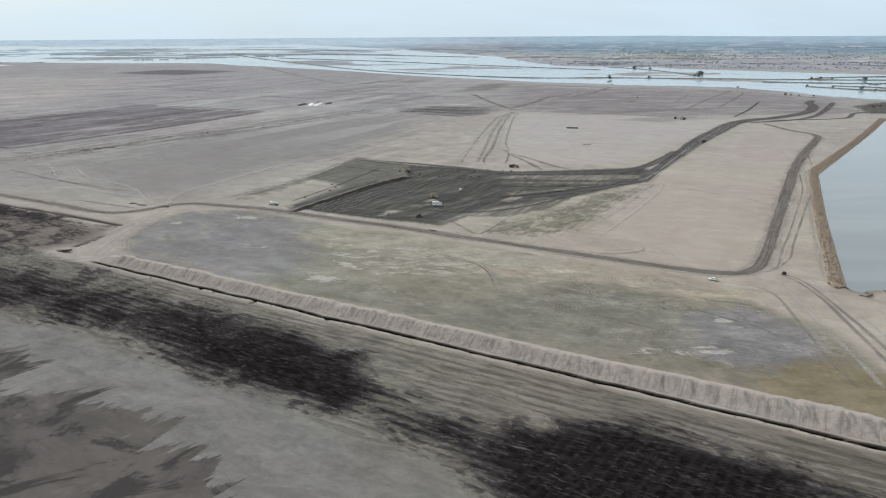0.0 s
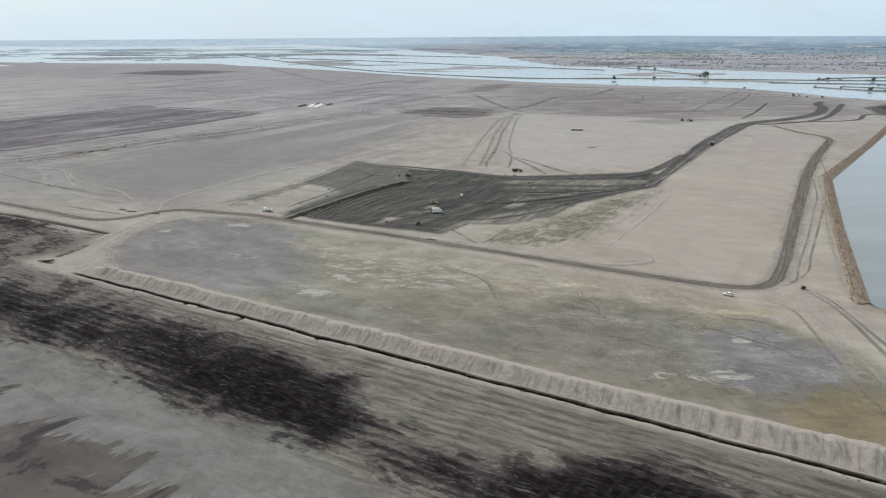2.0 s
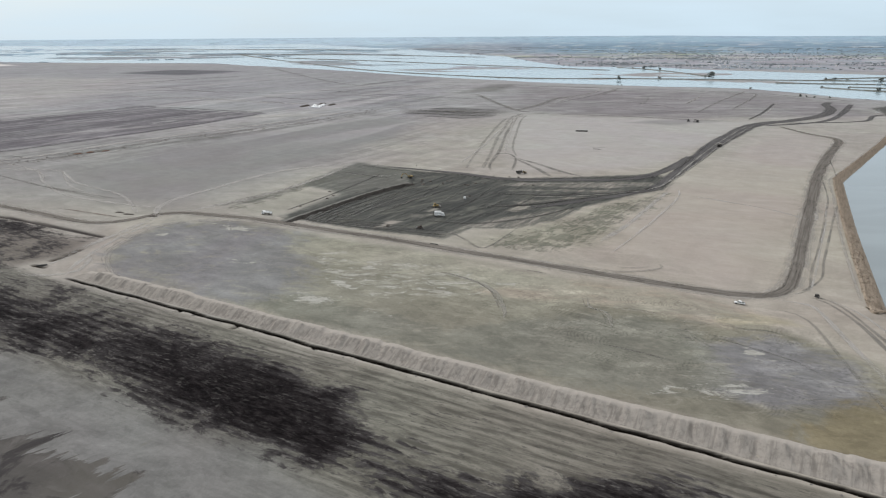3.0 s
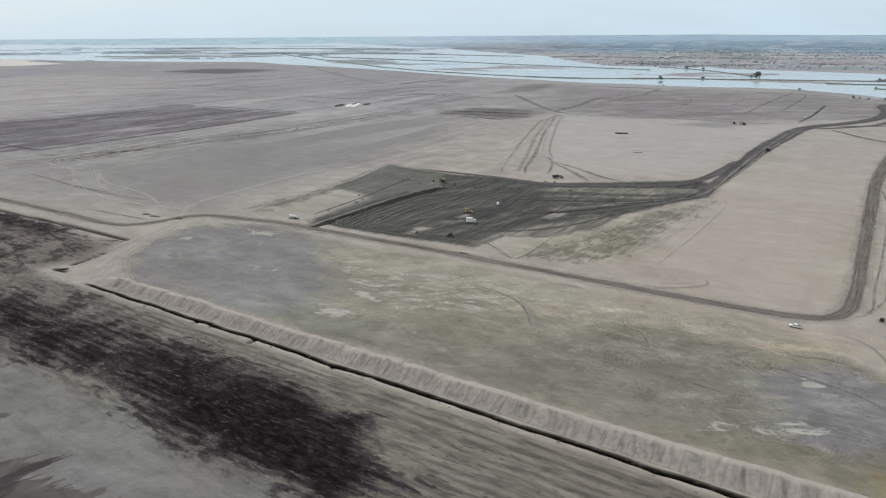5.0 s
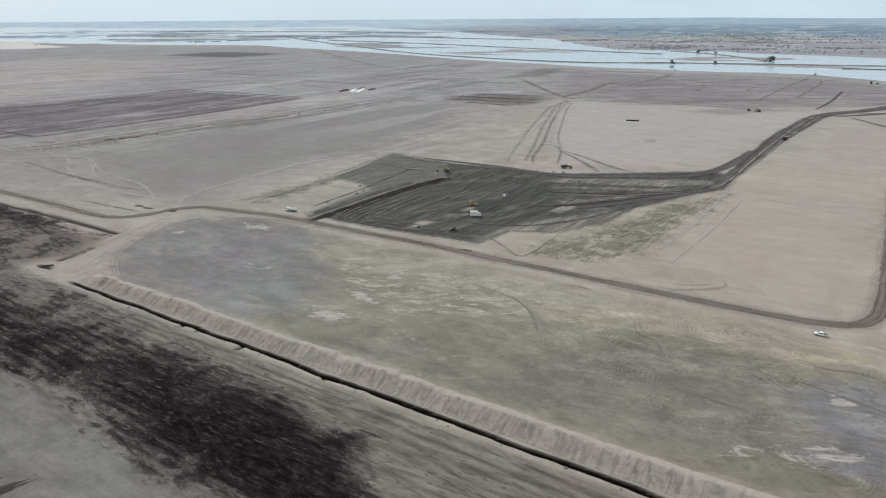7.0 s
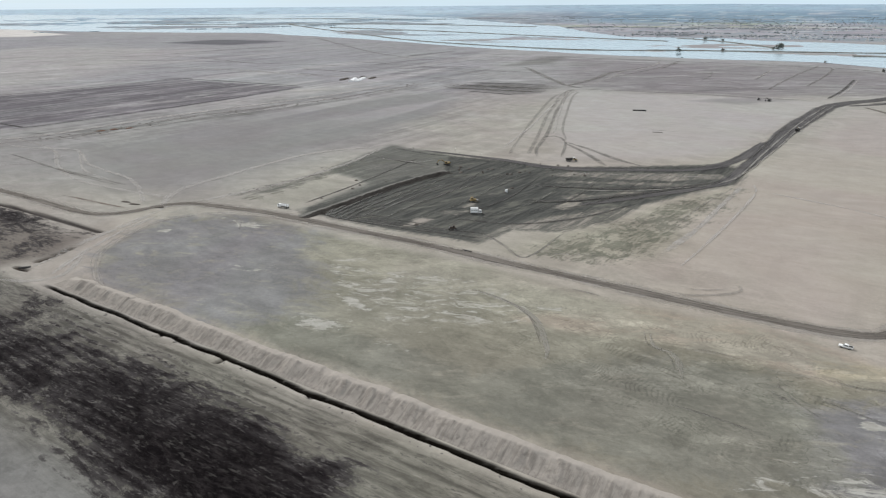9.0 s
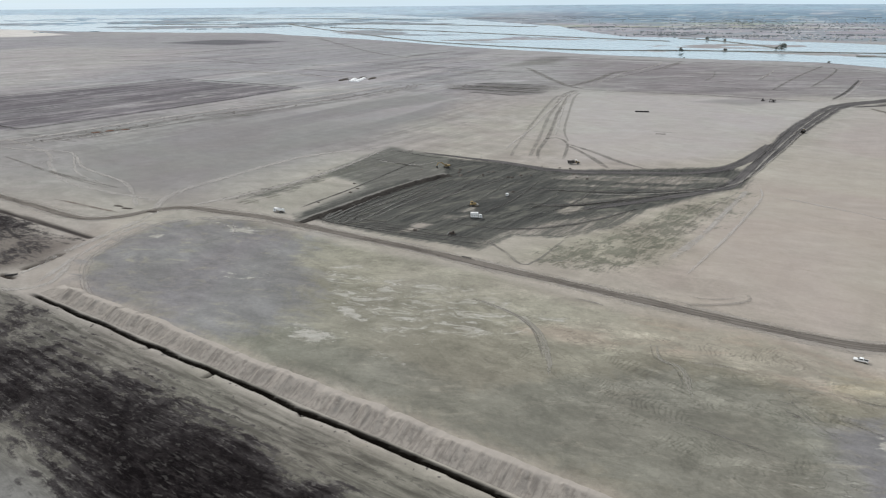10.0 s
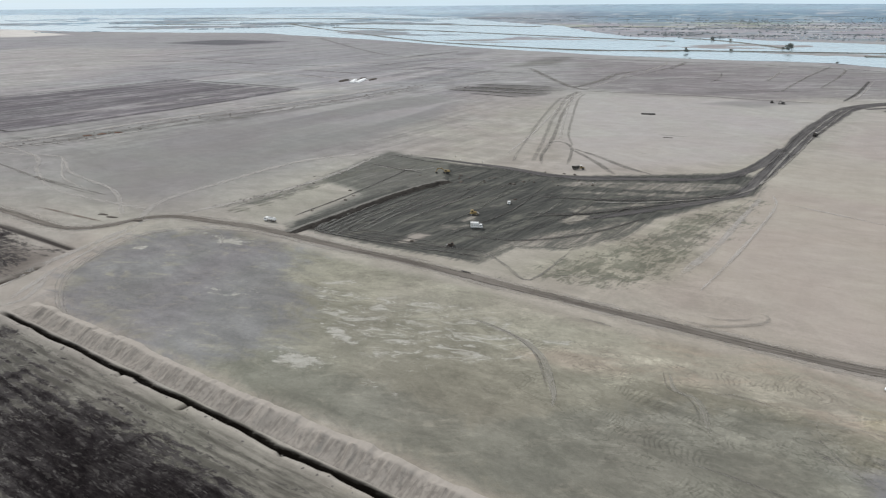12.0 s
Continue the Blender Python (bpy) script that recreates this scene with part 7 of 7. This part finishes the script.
for k, line in enumerate(DIKES):
    c = spline(line, 16.0)
    d = np.gradient(c, axis=0)
    d /= np.hypot(d[:, 0], d[:, 1])[:, None]
    a = np.linspace(-1, 1, 7)[None, :]
    half = 5.0 + 1.5 * fbm(c[:, :1], c[:, 1:], 120.0, 3, 70 + k) + np.hypot(c[:, :1], c[:, 1:]) * 0.0009
    x, y = c[:, :1] - d[:, 1:] * a * half, c[:, 1:] + d[:, :1] * a * half
    z = far_rise(x, y) - 1.6 + (2.6 + 0.8 * fbm(x, y, 60.0, 3, 80 + k)) * step(1.0, 0.4, np.abs(a))
    tagged(sheet("dike", x, y, z, DIKE_EARTH), "narrow scrub-covered dike in the flood water", "dike", "dikes", "structure")


def place_on_far(x, y, sink=0.3):
    fx, fy = far_place(x, y)
    return fx, fy, max(at_ground(fx, fy), float(far_rise(np.array([fx]), np.array([fy]))[0]) - 0.9) - sink


rng = random.Random(21)
for t in (oak, ash, bush):
    t.matrix_basis = pose(*place_on_far(*t.matrix_basis.translation[:2]), 0, 0, rng.uniform(0, 360))
spots = [(oak, 742, 2056), (oak, 700, 2560), (oak, 735, 2480), (ash, 680, 2640), (bush, 1110, 1855), (ash, 1010, 1905), (oak, 1030, 1900), (bush, 1060, 1890), (bush, 870, 1655), (ash, 900, 1600), (oak, 925, 1530), (bush, 945, 1510), (bush, 705, 1400), (bush, 712, 1380), (ash, 690, 1390), (bush, 735, 1370), (bush, 425, 1752), (bush, 690, 1620), (oak, 1120, 1845), (bush, 1200, 1838)]
for src, x, y in spots:
    fx, fy, fz = place_on_far(x, y)
    copy_thing(src, pose(fx, fy, fz, 0, 0, rng.uniform(0, 360)) @ Matrix.Scale(rng.uniform(0.40, 0.62), 4))


def clump_field(name, places, material, label, category):
    """Many low rounded scrub or tree clumps, each of its own shape, in one mesh."""
    rng = np.random.RandomState(len(places))
    bm = bmesh.new()
    bmesh.ops.create_icosphere(bm, subdivisions=1, radius=1.0)
    ball = np.array([v.co[:] for v in bm.verts])
    tri = np.array([[v.index for v in f.verts] for f in bm.faces])
    bm.free()
    n = len(ball)
    vs, fs = [], []
    for k, (x, y, z, w, h) in enumerate(places):
        q = ball * rng.uniform(0.65, 1.25, (n, 1)) * (w * rng.uniform(0.7, 1.3), w * rng.uniform(0.7, 1.3), h)
        vs.append(q + (x, y, z + 0.3 * h))
        fs.append(tri + n * k)
    me = bpy.data.meshes.new(name)
    me.from_pydata(np.vstack(vs).tolist(), [], np.vstack(fs).tolist())
    me.materials.append(material)
    return tagged(new(name, me), label, category, kind="stuff")


# scrub along the dikes
rng = random.Random(31)
scrub = []
for line in DIKES:
    for x, y in spline(line, 14.0):
        if rng.random() < 0.55:
            scrub.append((x + rng.uniform(-4, 4), y + rng.uniform(-4, 4), float(far_rise(np.array([x]), np.array([y]))[0]) - 0.4, rng.uniform(1.5, 4.0), rng.uniform(0.7, 2.0)))
clump_field("dike_scrub", scrub, SCRUB, "grey-olive scrub growing along the flooded dikes", "scrub")
# loose clods of dug soil: along the torn-up line, the dig's ragged edge and the ditch
rng = random.Random(57)
clods = []
for line, count, spread, most in (
        ([(-455, 690), (-399, 752), (-356, 845), (-309, 898), (-266, 953), (-216, 1016), (-176, 1096), (-120, 1195)], 360, 9.0, 1.4),
        ([(-173, 516), (-145, 555), (-126, 590), (-108, 630), (-91, 676), (-60, 672)], 260, 4.0, 0.8),
        ([(-79, 1144), (-10, 1120), (58, 1094)], 60, 6.0, 1.8), ([(-66, 1184), (0, 1162), (76, 1135)], 60, 6.0, 1.8)):
    way = spline(line, 2.0)
    for _ in range(count):
        x, y = way[rng.randrange(len(way))]
        x, y = x + rng.gauss(0, spread), y + rng.gauss(0, spread)
        w = most * rng.uniform(0.25, 1.0) ** 1.5
        clods.append((x, y, at_ground(x, y), w * 1.3, w * 0.45))
for _ in range(90):
    u, v = rng.uniform(DITCH_FROM + 5, DITCH_TO - 5), DITCH_V - 1.6 - abs(rng.gauss(0, 1.6))
    x, y = to_xy(u, v)
    w = rng.uniform(0.10, 0.55) ** 1.3
    clods.append((float(x), float(y), at_ground(x, y), w * 1.3, w * 0.6))
clump_field("soil_clods", clods, CLOD_EARTH, "loose brown clods of dug soil strewn over bare ground", "clods")
# woods, hedges and gardens on the far side
woods = []


def dry(fx, fy, margin):
    return float(inside(np.array([fx]), np.array([fy]), FLOOD, 60.0)[0]) < -margin


def wood_clump(b, d, low, tall):
    fx, fy = far_place(d * math.sin(b), 60 + d * math.cos(b))
    k = math.hypot(fx, fy - 60) / d
    woods.append((fx, fy, at_ground(fx, fy), rng.uniform(0.5, 1.0) * low * k, rng.uniform(0.5, 1.0) * tall * k))


# hedge lines, which run across the view or slant away from it
for _ in range(150):
    b, d = rng.uniform(-0.30, 0.72), 1 / rng.uniform(1 / 7500, 1 / 2700)
    if b < 0.15 and d < 3000 + 5000 * max(0, 0.05 - b) or (b < -0.05 and rng.random() < 0.5):
        continue
    length, slant = rng.uniform(0.02, 0.10), rng.uniform(-0.5, 0.5)
    for q in np.arange(0, length, 9.0 / d):
        if rng.random() < 0.7 and dry(*far_place((d + slant * q * d) * math.sin(b + q), 60 + (d + slant * q * d) * math.cos(b + q)), 8):
            wood_clump(b + q, d * (1 + slant * q) + rng.uniform(-8, 8), 6.5, 4.5)
# gardens and belts of trees among the houses
count = len(woods) + 700
while len(woods) < count:
    b, d = rng.gauss(0.42, 0.16), 1 / rng.uniform(1 / 6500, 1 / 2650)
    thick = 0.25 + 1.1 * float(fbm(np.array([b * 2600]), np.array([d * 0.55]), 200, 3, 91)[0]) + 0.5 * (d > 4200)
    if rng.random() < thick and dry(*far_place(d * math.sin(b), 60 + d * math.cos(b)), 14):
        wood_clump(b, d, 7, 4.2)
# tree belts standing in the flood
belts = []
for b, d, length in ((-0.425, 4300, 0.024), (-0.392, 4300, 0.012), (-0.372, 4450, 0.026), (-0.60, 4200, 0.07), (-0.34, 4600, 0.05), (-0.27, 4600, 0.04), (-0.24, 5200, 0.06), (-0.36, 5600, 0.09), (-0.52, 6200, 0.12), (-0.2, 6400, 0.14), (0.56, 1950, 0.02), (0.60, 2060, 0.02)):
    for q in np.arange(0, length, 7.0 / d):
        if rng.random() < 0.85:
            fx, fy = far_place(d * math.sin(b + q), 60 + d * math.cos(b + q))
            k = math.hypot(fx, fy - 60) / d
            belts.append((fx, fy + rng.uniform(-5, 5), float(far_rise(np.array([fx]), np.array([fy]))[0]) - 0.9, rng.uniform(5, 11) * k, rng.uniform(1.5, 4.0) * k))
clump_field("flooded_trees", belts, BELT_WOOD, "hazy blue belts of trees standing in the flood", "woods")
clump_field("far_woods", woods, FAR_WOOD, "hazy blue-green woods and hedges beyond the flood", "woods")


def house(seed, roof, label):
    rng = random.Random(seed)
    t = new("house")
    tagged(t, label, "house", "houses of the far settlement")
    w, l, h = rng.uniform(7, 9), rng.uniform(10, 15), rng.uniform(3.2, 5.5)
    wall = box_part("wall", (l, w, h + 1), (0, 0, h / 2 - 0.5), WALL_PALE, t, 0.0)
    for k in range(3):
        box_part("window", (1.2, 0.06, 1.3), (-l / 2 + l * (k + 0.5) / 3, -w / 2 - 0.02, h * 0.55), GLASS_DARK, wall, 0.0)
    box_part("door", (1.0, 0.08, 2.1), (l * 0.36, w / 2 + 0.02, 1.05), TIMBER, wall, 0.0)
    bm = bmesh.new()
    add_profile(bm, [(-w / 2 - 0.4, h), (w / 2 + 0.4, h), (0, h + w * 0.36)], l / 2 + 0.4)
    bmesh.ops.rotate(bm, matrix=Matrix.Rotation(math.pi / 2, 3, "Z"), verts=bm.verts)
    top = part("roof", bm, roof, t)
    box_part("chimney", (0.7, 0.7, 1.6), (l * 0.2, 0.6, h + w * 0.36), ROOF_RED, top, 0.0)
    return t


kinds = [house(k, ROOF_GREY if k % 2 else ROOF_RED, "pale rendered house with a %s pitched roof beyond the flood" % ("grey" if k % 2 else "red")) for k in range(4)]
rng = random.Random(44)
placed = 0
while placed < 150:
    b, d = rng.gauss(0.44, 0.14), 1 / rng.uniform(1 / 5200, 1 / 2650)
    street = float(fbm(np.array([b * 2600]), np.array([d * 1.2]), 260, 3, 95)[0])
    fx, fy = far_place(d * math.sin(b), 60 + d * math.cos(b))
    if street < -0.05 or not dry(fx, fy, 25):
        continue
    src, k = kinds[placed % 4], math.hypot(fx, fy - 60) / d
    m = pose(fx, fy, at_ground(fx, fy), 0, 0, rng.uniform(0, 360)) @ Matrix.Scale(0.75 * k, 4)
    if placed < 4:
        src.matrix_basis = m
    else:
        copy_thing(src, m)
    placed += 1
